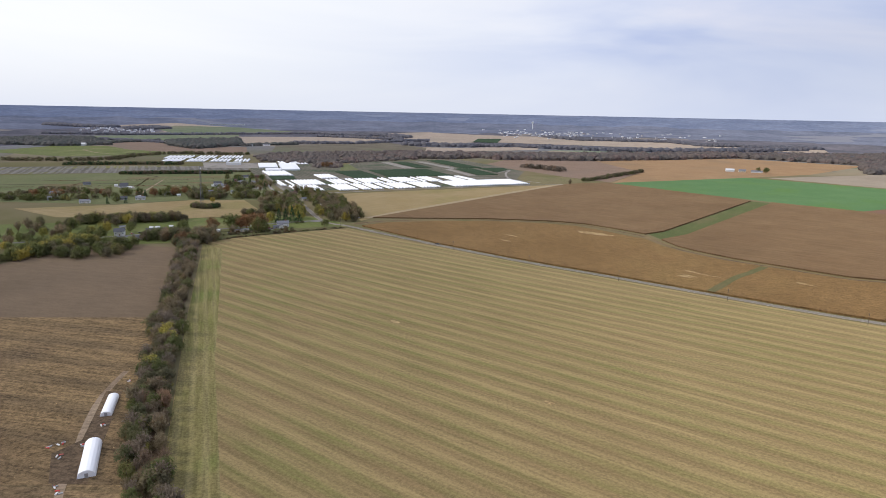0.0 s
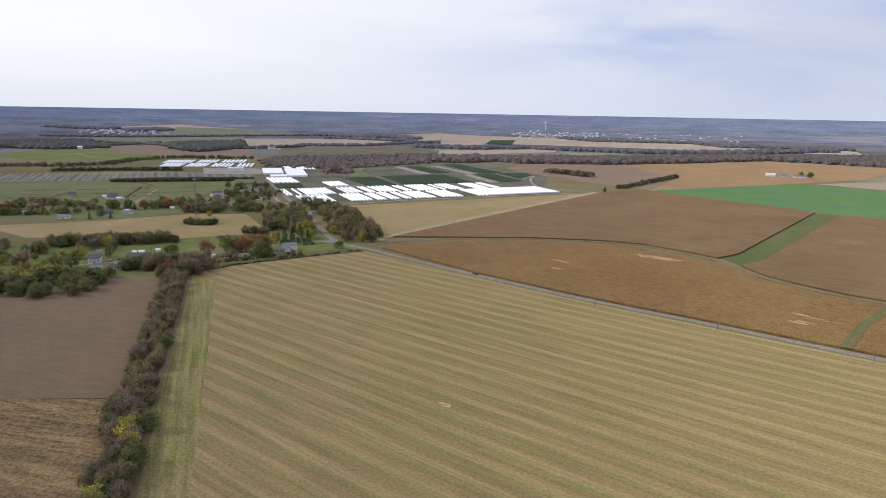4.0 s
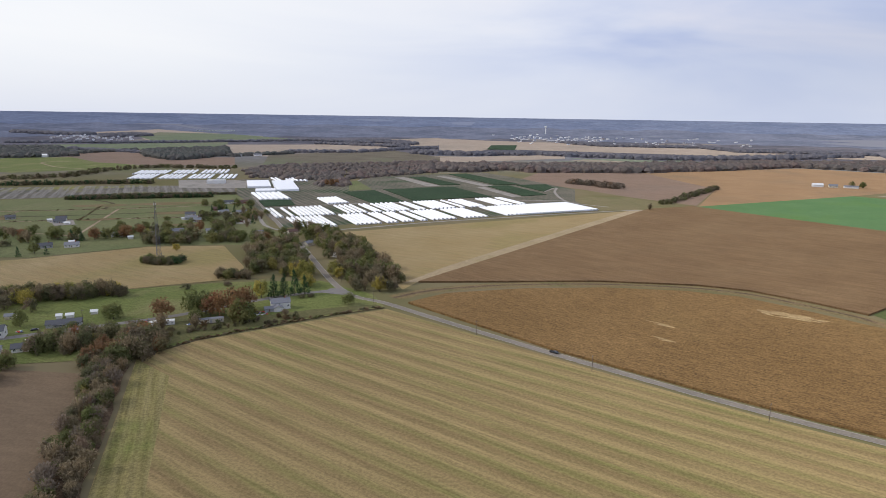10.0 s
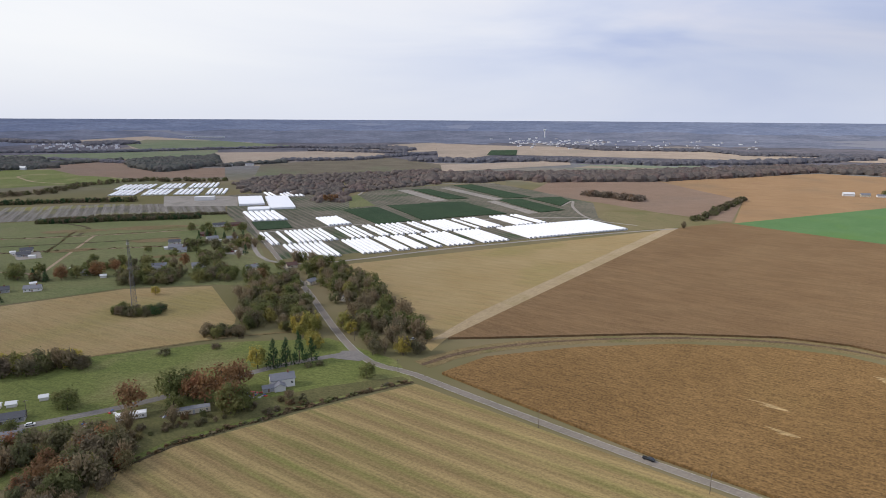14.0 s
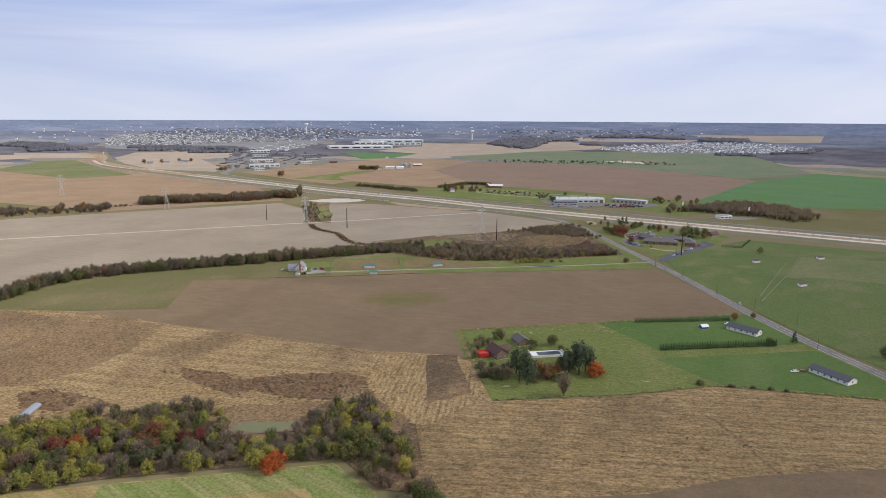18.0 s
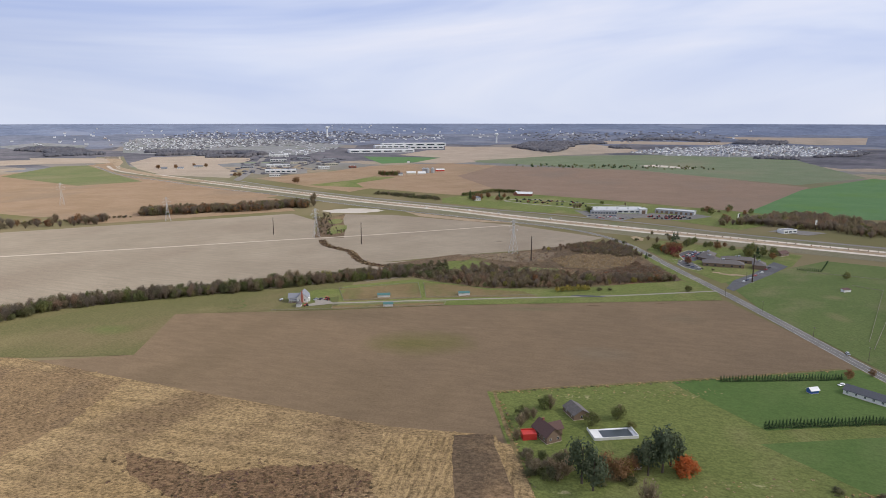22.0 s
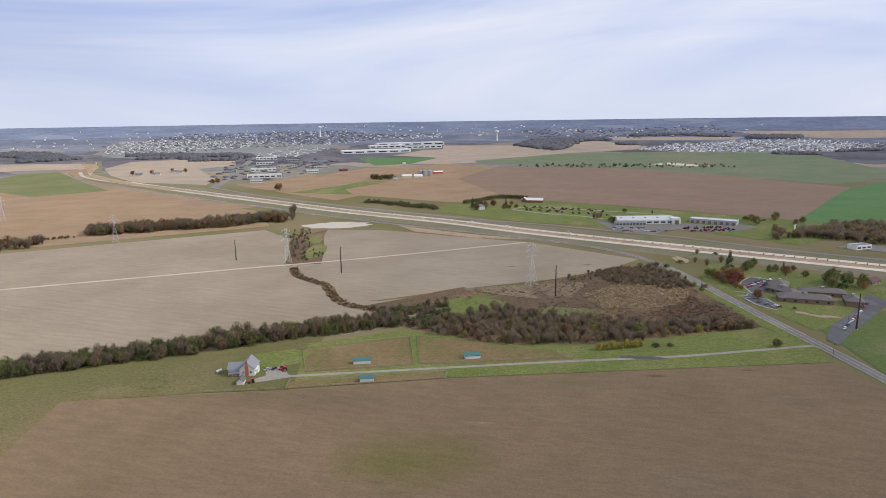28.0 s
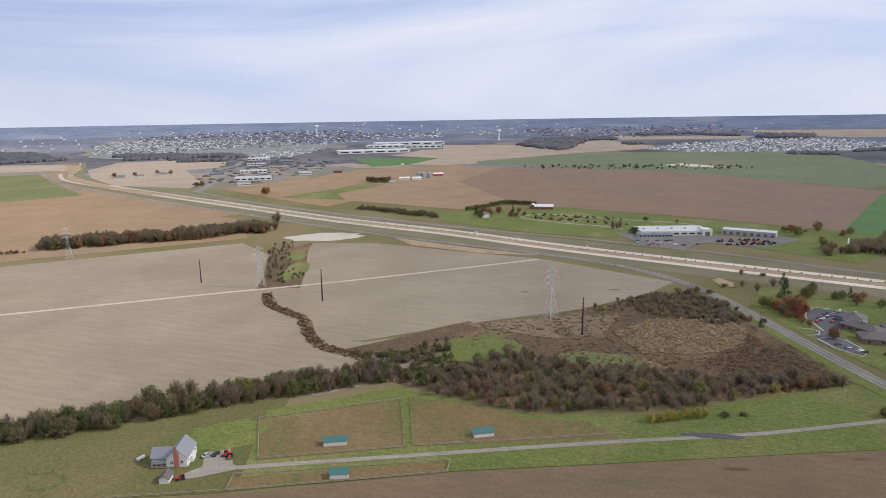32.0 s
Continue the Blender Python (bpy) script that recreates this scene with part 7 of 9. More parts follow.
def water_tower(h, r, x, y, label):
    t = tagged(new("water_tower"), label, "water tower")
    bm = bmesh.new()
    prof = [(r * 0.55, -1), (r * 0.42, 3), (r * 0.36, h * 0.4), (r * 0.38, h - r * 1.5), (r * 0.8, h - r * 1.05), (r, h - r * 0.7), (r, h - r * 0.35), (r * 0.75, h - r * 0.08), (r * 0.3, h), (0.05, h + 0.2)]
    n, rings = 20, []
    for pr, pz in prof:
        rings.append([bm.verts.new((pr * math.cos(2 * math.pi * i / n), pr * math.sin(2 * math.pi * i / n), pz)) for i in range(n)])
    tank, stem = [], []
    for k in range(len(prof) - 1):
        for i in range(n):
            f = bm.faces.new([rings[k][i], rings[k][(i + 1) % n], rings[k + 1][(i + 1) % n], rings[k + 1][i]])
            f.smooth = True
            (stem if k < 3 else tank).append(f)
    two = bm.copy()
    two.faces.ensure_lookup_table()
    cut = 3 * n
    bmesh.ops.delete(bm, geom=[f for i, f in enumerate(bm.faces) if i >= cut], context="FACES")
    bmesh.ops.delete(two, geom=[f for i, f in enumerate(two.faces) if i < cut], context="FACES")
    part("stem", bm, WHITEMETAL, t)
    part("tank", two, WHITEMETAL, t)
    part("hatch", tube(bmesh.new(), (0, 0, h), (0, 0, h + 1.2), 0.8, 0.6, 8), GALV, t)
    return put(t, x, y)


def fence(pts, label, h=1.3, step=4.0, rails=2, mat=None):
    """Posts and rails along a line, following the ground."""
    t = tagged(new("fence"), label, "fence")
    m = mat or FENCEWHITE
    post = None
    for (x1, y1), (x2, y2) in zip(pts, pts[1:]):
        d = math.hypot(x2 - x1, y2 - y1)
        n = max(1, round(d / step))
        for i in range(n + 1):
            x, y = x1 + (x2 - x1) * i / n, y1 + (y2 - y1) * i / n
            if post is None:
                post = part("post", box(bmesh.new(), -0.09, 0.09, -0.09, 0.09, -0.3, h), m, t)
                ob = post
            else:
                ob = post.copy()
                scene.collection.objects.link(ob)
            ob.location = (x, y, ground_z(x, y) + 0.15)
        for k in range(rails):
            z = 0.15 + h * (0.92 - 0.42 * k)
            bm = tube(bmesh.new(), (x1, y1, ground_z(x1, y1) + z), (x2, y2, ground_z(x2, y2) + z), 0.09, 0.09, 4)
            part("rail", bm, m, t)
    return t


def run_in_shed(L, x, y, turn, roof, label):
    t = tagged(new("run_in_shed"), label, "shed", "horse shelters")
    W, h0, h1 = 3.8, 2.1, 2.9
    part("back_wall", box(bmesh.new(), -L / 2, L / 2, W / 2 - 0.12, W / 2, -0.3, h0), WHITE, t)
    for s in (-1, 1):
        bm = bmesh.new()
        x0 = s * (L / 2 - 0.06)
        vs = [[bm.verts.new((x0 + dx, yy, z)) for yy, z in ((-W / 2, -0.3), (W / 2, -0.3), (W / 2, h0), (-W / 2, h1))] for dx in (-0.06, 0.06)]
        bm.faces.new(vs[0][::-1]); bm.faces.new(vs[1])
        for i in range(4):
            bm.faces.new([vs[0][i], vs[0][(i + 1) % 4], vs[1][(i + 1) % 4], vs[1][i]])
        part("side_wall", bm, WHITE, t)
    part("front_board", box(bmesh.new(), -L / 2, L / 2, -W / 2 - 0.05, -W / 2 + 0.07, 1.5, h1), WHITE, t)
    bm = bmesh.new()
    vs = [[bm.verts.new((sx * (L / 2 + 0.3), yy, z + dz)) for sx, yy, z in ((-1, -W / 2 - 0.4, h1 + 0.1), (1, -W / 2 - 0.4, h1 + 0.1), (1, W / 2 + 0.3, h0), (-1, W / 2 + 0.3, h0))] for dz in (0, 0.14)]
    bm.faces.new(vs[0][::-1]); bm.faces.new(vs[1])
    for i in range(4):
        bm.faces.new([vs[0][i], vs[0][(i + 1) % 4], vs[1][(i + 1) % 4], vs[1][i]])
    part("roof", bm, roof, t)
    for i in range(4):
        px = -L / 2 + L * i / 3
        part("post", box(bmesh.new(), px - 0.07, px + 0.07, -W / 2 - 0.06, -W / 2 + 0.08, -0.3, 1.5), POLEWOOD, t)
    return put(t, x, y, turn, 0.2)


def mobile_home(x, y, turn, L, W, wall, roof, label, category="mobile home"):
    t = tagged(new("mobile_home"), label, category)
    bm = box(bmesh.new(), -L / 2, L / 2, -W / 2, W / 2, 0.5, 3.0)
    part("wall", bm, wall, t)
    bm = bmesh.new()
    n = 6
    rows = [[bm.verts.new((sx * (L / 2 + 0.1), (W / 2 + 0.1) * math.cos(math.pi * i / n), 3.0 + 0.45 * math.sin(math.pi * i / n))) for i in range(n + 1)] for sx in (-1, 1)]
    for i in range(n):
        bm.faces.new([rows[0][i + 1], rows[1][i + 1], rows[1][i], rows[0][i]])
    for r in rows:
        bm.faces.new(r)
    part("roof", bm, roof, t)
    part("skirting", box(bmesh.new(), -L / 2 + 0.1, L / 2 - 0.1, -W / 2 + 0.1, W / 2 - 0.1, -0.3, 0.5), BROWNWALL, t)
    add_windows(t, L, W, 1.4, 5, 1, 1.0, 1.0)
    part("step", box(bmesh.new(), -0.8, 0.8, -W / 2 - 1.4, -W / 2, -0.2, 0.55), POLEWOOD, t)
    part("door", box(bmesh.new(), -0.45, 0.45, -W / 2 - 0.06, -W / 2 + 0.02, 0.55, 2.6), GREYWALL, t)
    return put(t, x, y, turn, 0.1)


def silo(x, y, r, h):
    t = tagged(new("grain_silo"), "round galvanised grain silo with a cone roof", "silo", "grain silos")
    part("bin", tube(bmesh.new(), (0, 0, -0.3), (0, 0, h), r, r, 16), GALV, t)
    part("roof", tube(bmesh.new(), (0, 0, h), (0, 0, h + r * 0.6), r * 1.04, 0.3, 16), GALV, t)
    part("ladder", box(bmesh.new(), r - 0.02, r + 0.12, -0.25, 0.25, 0, h), RUSTSTEEL, t)
    return put(t, x, y)


def tractor(x, y, turn, paint, label):
    t = tagged(new("tractor"), label, "tractor")
    bm = box(bmesh.new(), 0.1, 2.2, -0.45, 0.45, 0.8, 1.5)
    bmesh.ops.bevel(bm, geom=bm.edges[:], offset=0.1, segments=1, affect="EDGES")
    part("bonnet", bm, paint, t)
    part("cab", box(bmesh.new(), -1.0, 0.1, -0.7, 0.7, 1.1, 2.5), GLASS, t)
    part("cab_roof", box(bmesh.new(), -1.1, 0.2, -0.8, 0.8, 2.5, 2.65), paint, t)
    for px, r, w in ((-0.8, 0.85, 0.5), (1.7, 0.5, 0.35)):
        for s in (-1, 1):
            part("wheel", tube(bmesh.new(), (px, s * 0.75, r), (px, s * (0.75 + w), r), r, r, 12), TYRE, t)
    return put(t, x, y, turn, 0.25)

# ---- nursery ----
HOOP = hoop_house(82, 5.4, 2.6, "long white plastic hoop house of the nursery", "nursery hoop houses")
EX, EY, NX, NY = 0.911, 0.412, -0.412, 0.911
ROW1 = [(3, 46, 8), (74, 104, 6), (116, 127, 3), (138, 149, 3), (163, 168, 2), (180, 211, 6), (228, 260, 6), (294, 300, 2), (308, 449, 26)]
ROW2 = [(-8, -2, 2), (13, 14, 1), (24, 36, 3), (42, 69, 5), (92, 116, 4), (131, 138, 2), (150, 182, 5), (198, 206, 2), (222, 255, 6), (270, 271, 1), (284, 304, 4), (334, 356, 4), (372, 379, 2)]
made = []


def hoop_at(x, y, turn, s=1.0, w=1.0):
    m = Matrix.LocRotScale((x, y, ground_z(x, y) + 0.3), Euler((0, 0, radians(turn))), (w, s, 1.0))
    if made:
        c = copy_thing(HOOP, Matrix.Identity(4))
        c.matrix_basis = m
        made.append(c)
    else:
        HOOP.matrix_basis = m
        made.append(HOOP)


for rows, mid in ((ROW1, 44), (ROW2, 134)):
    for a, b, n in rows:
        for i in range(n):
            e = a + (b - a) * (i / max(1, n - 1))
            hoop_at(-235 + EX * e + NX * mid, 1037 + EY * e + NY * mid, 24.4, 1.0, 1.0 if n > 9 else 0.74)
for i in range(6):
    hoop_at(-366 + 8.0 * i, 1333 + 2.6 * i, 24.4, 1.15, 1.3)
    hoop_at(-248 + 5.1 * i, 1286 + 2.7 * i, 24.4, 0.86)
for i in range(8):
    if i != 2:
        hoop_at(-405 + 8.3 * i, 1605 + 1.3 * i, 24.4, 0.8)
for i in range(22):
    if i not in (5, 11, 17):
        hoop_at(-705 + 9.6 * i, 1626 + 1.4 * i, 12.0, 1.1, 1.25)
for i in range(20):
    if i not in (7, 13):
        hoop_at(-740 + 9.6 * i, 1722 + 2.6 * i, 12.0, 1.05, 1.25)


def glass_block(x, y, turn, W, L, bays, label):
    """A gutter-connected greenhouse: a row of low arches under one skin."""
    t = tagged(new("greenhouse"), label, "greenhouse")
    bm, k, h = bmesh.new(), 5, 3.2
    ys = []
    for b in range(bays):
        for i in range(k):
            ys.append((-L / 2 + L * (b + i / k) / bays, h + 1.5 * math.sin(math.pi * i / k)))
    ys.append((L / 2, h))
    rows = [[bm.verts.new((sx * W / 2, yy, z)) for yy, z in ys] for sx in (-1, 1)]
    for i in range(len(ys) - 1):
        bm.faces.new([rows[0][i], rows[1][i], rows[1][i + 1], rows[0][i + 1]])
    part("cover", bm, POLY, t)
    for s in (-1, 1):
        part("side_wall", box(bmesh.new(), s * W / 2 - 0.1, s * W / 2 + 0.1, -L / 2, L / 2, -0.3, h), POLY, t)
        part("end_wall", box(bmesh.new(), -W / 2, W / 2, s * L / 2 - 0.1, s * L / 2 + 0.1, -0.3, h), POLY, t)
    for b in range(1, bays):
        yy = -L / 2 + L * b / bays
        part("gutter", box(bmesh.new(), -W / 2, W / 2, yy - 0.2, yy + 0.2, h - 0.05, h + 0.12), GALV, t)
    return put(t, x, y, turn)


glass_block(-412, 1509, 17, 42, 104, 9, "white gutter-connected greenhouse block")
glass_block(-357, 1489, 17, 40, 152, 14, "white gutter-connected greenhouse block")
glass_block(-372, 1407, 15, 34, 26, 3, "low white greenhouse beside the hoop houses")
hall(-500, 1530, 12, 34, 18, 6, WHITEMETAL, WHITEMETAL, "white packing shed in the nursery yard", "shed", doors=3)
hall(-1228, 3690, 14, 190, 12, 5, WHITEMETAL, WHITEMETAL, "long low white greenhouse in the far fields", "greenhouse", bays=12)
house(-1222, 2160, 8, 37, 16, 6, 3.5, WHITEMETAL, WHITEMETAL, "white metal barn by the woods", 0, category="barn", name="barn")
house(-640, 2340, 30, 24, 12, 5, 3, WHITEMETAL, GREYROOF, "white farm barn among dark trees", 0, category="barn", name="barn")
house(-690, 2310, 30, 16, 9, 4, 2.5, WHITE, GREYROOF, "white farmhouse among dark trees", 3)

# the farm by the orange field
house(742, 1612, -20, 20, 11, 4.5, 3, WHITE, WHITEMETAL, "white barn of a lone farm", 0, category="barn", name="barn")
house(768, 1600, -20, 16, 10, 4, 3, CREAM, GREYROOF, "farm building with a grey roof", 3)
house(800, 1590, -20, 26, 8, 3.5, 2, WHITE, GREYROOF, "long low farm building", 0, category="barn", name="barn")
for x, y in ((820, 1585), (832, 1600), (812, 1606)):
    plant("green", x, y, 0.9)
house(702, 862, -70, 30, 19, 6, 4.0, WHITEMETAL, WHITEMETAL, "white metal barn in the red field", 0, category="barn", name="barn")
for x, y, k in ((724, 868, "pine"), (733, 858, "green"), (741, 850, "round"), (716, 874, "green"), (748, 842, "pine")):
    plant(k, x, y, 0.9)

# ---- the cottages by the lane ----
house(-183, 723, 22, 13, 7.5, 5.2, 2.4, WHITE, GREYROOF, "white two-storey cottage with a grey roof", 4, (-2.5, 5, 6, 3.0), True, end=2)
house(-189, 715, 22, 6, 4, 2.6, 1.2, GREYWALL, GREYROOF, "small grey lean-to beside the cottage", 1, category="shed", name="shed")
mobile_home(-250, 684, 21, 14, 4.2, WHITE, WHITEMETAL, "white mobile home by the lane")
mobile_home(-221, 690, 21, 16, 4.4, CREAM, GREYROOF, "cream mobile home under the trees")
house(-312, 681, 22, 20, 7, 2.8, 1.7, GREYWALL, DARKROOF, "long grey house with a dark roof", 6, porch=True)
house(-296, 662, 18, 10, 8, 3, 2, BLUE, GREYROOF, "blue-grey cottage under the trees", 3)
house(-341, 659, 20, 10, 9, 5, 2.5, WHITE, DARKROOF, "white two-storey cottage with a porch", 3, porch=True)
house(-355, 694, 20, 6, 4, 2.5, 1.2, CREAM, GREYROOF, "small cream garden shed", 0, category="shed", name="shed")
house(-325, 632, 25, 9, 6, 2.8, 1.6, GREYWALL, GREYROOF, "grey garage with a pale door", 0, garage=True, category="garage", name="garage")
house(-310, 638, 25, 13, 7, 2.8, 1.8, WHITE, DARKROOF, "white bungalow with a blue-black roof", 4)
for x, y, L in ((-324, 696, 3.2), (-318, 698, 4.5), (-306, 706, 4.0)):
    house(x, y, 20, L, 3, 2.2, 1.0, WHITE, WHITEMETAL, "small white garden shed on the lawn", 0, category="shed", name="shed")
for x, y, w in ((-206, 945, CREAM), (-167, 893, WHITE), (-153, 857, GREYWALL), (-242, 960, WHITE)):
    house(x, y, 60, 11, 7, 3, 2, w, GREYROOF, "small house among the roadside trees", 3)
park(0, -110, 796, 30); park(2, -104, 795, 40); park(0, -296, 677, 22); park(3, -196, 711, 20); park(1, -325, 671, 30)
PICKUP.matrix_basis = pose(-2, 640, 0.32, 0, 0, -40)
for x, y, w, r in ((-424, 980, WHITE, GREYROOF), (-442, 923, WHITE, GREYROOF), (-535, 1062, GREYWALL, DARKROOF), (-363, 1152, WHITE, GREYROOF), (-339, 1153, CREAM, GREYROOF), (-376, 1083, WHITE, GREYROOF), (-466, 917, GREYWALL, DARKROOF), (-368, 1007, WHITE, GREYROOF), (-330, 1010, WHITE, GREYROOF), (-350, 965, CREAM, BROWNROOF), (-500, 880, WHITE, GREYROOF), (-560, 905, GREYWALL, GREYROOF), (-380, 1180, BRICKRED, BROWNROOF), (-400, 1130, WHITE, DARKROOF)):
    house(x, y, 15 + (x * 7) % 20, 13, 8, 3, 2.2, w, r, "village house on a green plot", 4, chimney=(x % 2 == 0))
for x, y, L, w, r, lb in ((-544, 1082, 12, WHITE, DARKROOF, "white bungalow on a gravel plot"), (-388, 1100, 14, GREYWALL, GREYROOF, "grey bungalow among garden trees"), (-385, 1250, 18, WHITE, DARKROOF, "long white house with a dark roof"), (-366, 1253, 20, BRICKRED, BROWNROOF, "brick house with a brown roof"), (-384, 985, 13, CREAM, GREYROOF, "cream house half hidden by trees"), (-362, 990, 11, WHITE, GREYROOF, "white house half hidden by trees"), (-342, 984, 10, GREYWALL, DARKROOF, "small grey house under tall trees"), (-274, 1000, 12, WHITE, GREYROOF, "white house by the roadside trees"), (-237, 1010, 10, CREAM, BROWNROOF, "cream roadside house with a brown roof"), (-250, 905, 9, WHITE, DARKROOF, "small white house among the trees"), (-590, 960, 12, WHITE, GREYROOF, "white bungalow beside a hedge"), (-610, 1085, 11, GREYWALL, DARKROOF, "grey bungalow on a meadow plot")):
    house(x, y, 12 + (x * 5) % 24, L, 8, 3, 2.3, w, r, lb, 4, chimney=(y % 2 == 0))
for x, y, L, lb in ((-553, 1072, 5, "white garden shed on gravel"), (-536, 1070, 4, "small white shed beside a bungalow"), (-520, 1052, 6, "pale metal shed on a gravel yard"), (-381, 1110, 6, "pale metal shed behind a house"), (-396, 1096, 5, "small pale shed behind a house"), (-325, 1090, 7, "pale shed on the sandy yard"), (-310, 1075, 5, "small white shed on the sandy yard"), (-404, 968, 5, "white shed under autumn trees"), (-452, 940, 5, "small white shed by the lane"), (-352, 1140, 6, "white shed in front of evergreens")):
    house(x, y, 10 + (x * 3) % 30, L, 3.4, 2.4, 1.0, WHITE, WHITEMETAL, lb, 0, category="shed", name="shed")
park(0, -548, 1068, 30); park(2, -530, 1060, 70); park(3, -318, 1082, 20); park(1, -334, 1088, 80); park(4, -374, 1092, 15); park(0, -452, 1002, 40); park(3, -376, 1241, 10)
put(mast(56), -331, 868)
blob("hedge_base", -322, 858, 13, 8, 10, DITCHMAT, 0.25, "dark ground under the bushes of the mast", "ground", 5)
thicket("trees", area_spots([(-343, 856), (-336, 851), (-322, 847), (-308, 851), (-303, 860), (-310, 868), (-321, 862), (-332, 860), (-340, 865)], 4.2, 52), [HEDGEMAT, GREEN, PINE, HEDGEMAT], NEAR, "round dark bushes at the foot of the mast", 52, 6.0, 9.0, 0.95, "bushes")
house(-338, 864, 20, 5, 3, 2.5, 0.8, WHITEMETAL, WHITEMETAL, "small white equipment hut by the mast", 0, category="shed", name="shed")

def grow_all(kind, tall, spots):
    """Trees of one kind, each by its place and height."""
    for x, y, h in spots:
        plant(kind, x, y, h / tall, grow=1.0)


KIND["lime"] = tree_kind("tree", "yellow-green tree turning in autumn", YELLOWGREEN, 11, 8.6, 0.08, NEAR[2], 11)
grow_all("lime", 11, [(129, 83, 12), (126, 79, 11), (121, 77, 10), (115, 76, 10), (108, 75, 10), (100, 74, 10), (92, 77, 10), (39, 106, 12), (12, 104, 12), (118, 84, 11), (132, 90, 12), (110, 82, 10), (142, 88, 11), (150, 96, 11), (-160, 350, 13), (-156, 346, 12), (-162, 357, 11), (-151, 309, 11)])
grow_all("yellow", 11, [(85, 80, 11), (64, 73, 10), (79, 77, 9), (-147, 305, 11)])
grow_all("red", 10, [(107, 95, 11), (95, 84, 9), (46, 81, 8), (56, 80, 7), (52, 84, 8)])
grow_all("orange", 8, [(3, 103, 10), (5, 107, 8), (101, 89, 8)])
grow_all("rust", 13, [(68, 81, 13), (72, 86, 10), (63, 92, 9)])
grow_all("green", 13, [(-31, 84, 13), (-24, 82, 11), (-149, 336, 13), (-147, 329, 13), (-155, 362, 12), (-141, 298, 12), (-38, 92, 12), (-28, 95, 11), (-44, 80, 10), (-15, 90, 9)])
grow_all("rust", 13, [(-438, 959, 17), (-411, 973, 20), (-404, 992, 15), (-345, 1014, 16), (-254, 958, 14), (-254, 693, 21), (-226, 703, 19), (-219, 701, 22), (-203, 692, 19), (-211, 707, 22), (-205, 717, 20), (-205, 700, 17), (-270, 1504, 17), (-280, 1512, 16), (-262, 1514, 15)])
grow_all("round", 11, [(-427, 965, 15), (-486, 962, 14), (-483, 930, 13), (-515, 972, 14), (-379, 1007, 15), (-324, 1012, 15), (-305, 998, 13), (-444, 1031, 11), (-575, 985, 12), (-600, 1000, 11), (-530, 1005, 10), (-410, 1080, 10), (-355, 1075, 11), (-365, 1120, 10), (-300, 1140, 12), (-345, 1225, 12), (-395, 1235, 11), (-477, 958, 16), (-345, 968, 14), (-287, 694, 13), (-292, 698, 11), (-136, 733, 12), (-300, 668, 9), (-258, 982, 14), (-246, 1000, 13), (-374, 1176, 12)])
grow_all("bush", 4.5, [(-459, 954, 8), (-452, 956, 7), (-508, 922, 8), (-268, 770, 6), (-239, 781, 5), (-173, 749, 4), (-167, 752, 4), (-330, 1133, 7), (-340, 1131, 7), (-350, 1129, 7), (-360, 1127, 7), (-370, 1125, 7)])
grow_all("pine", 14, [(-381, 1158, 11), (-373, 1165, 12), (-362, 1163, 11), (-351, 1161, 10), (-340, 1165, 12), (-328, 1162, 11), (-448, 952, 12), (-461, 956, 13), (-466, 875, 10), (-445, 884, 9), (-300, 1071, 12), (-194, 749, 19), (-187, 752, 18), (-180, 757, 19), (-173, 760, 17)])
grow_all("green", 13, [(-460, 890, 15), (-515, 905, 12), (-371, 980, 16), (-337, 1040, 16), (-267, 961, 16), (-338, 677, 13), (-238, 704, 20), (-231, 709, 20), (-231, 690, 13), (-201, 687, 19), (-196, 692, 16), (-349, 636, 16), (-358, 628, 17), (-410, 1213, 15), (-378, 1195, 14), (-344, 1210, 15), (-360, 1204, 16), (-392, 1206, 13), (-350, 590, 16), (-371, 580, 16)])
grow_all("bare", 12, [(-495, 937, 14), (-505, 940, 11), (-245, 670, 15), (-226, 676, 12), (-350, 1000, 16), (-330, 1022, 14), (-304, 612, 11), (255, 1232, 12)])
grow_all("yellow", 11, [(-331, 909, 10), (-388, 975, 13), (-361, 722, 16), (-372, 726, 14), (-400, 728, 15), (-410, 726, 13), (-203, 747, 17), (-188, 803, 14), (-184, 816, 19), (-180, 811, 16), (-174, 780, 14), (-178, 786, 15), (-192, 812, 16), (-159, 817, 16), (-154, 808, 13), (-116, 768, 15), (-345, 585, 13)])
rng = random.Random(5)
thicket("trees", area_spots([(-374, 937), (-327, 941), (-335, 968), (-388, 975)], 7, 41), [GREEN, HEDGEMAT, MIXED, HEDGEMAT], NEAR, "dark clump of trees behind the field", 301, 8, 14, 0.9, "trees")
thicket("trees", area_spots([(-314, 949), (-274, 952), (-287, 985), (-322, 988)], 7.5, 42), [GREEN, HEDGEMAT, MIXED, GREEN], NEAR, "clump of green trees round the village houses", 302, 8, 14, 0.9, "trees")
thicket("trees", area_spots([(-640, 968), (-530, 972), (-550, 1005), (-640, 1030)], 7, 43), [BARE, HEDGEMAT, BARE], FAR, "thin bare saplings on the rough ground", 309, 4, 8, 0.8, "trees")
thicket("trees", line_spots([(-640, 900), (-570, 905), (-515, 915)], 26, 9, 44), [GREEN, MIXED, HEDGEMAT], MIDDLE, "garden trees along the village lane", 311, 7, 12, 0.9, "trees")
thicket("trees", line_spots([(-650, 945), (-540, 960), (-450, 985), (-380, 1000), (-300, 1010)], 60, 13, 48, 0.4), [GREEN, MIXED, BARE, RUST, HEDGEMAT, GREEN], MIDDLE, "garden trees among the village houses", 316, 8, 14, 0.9, "trees")
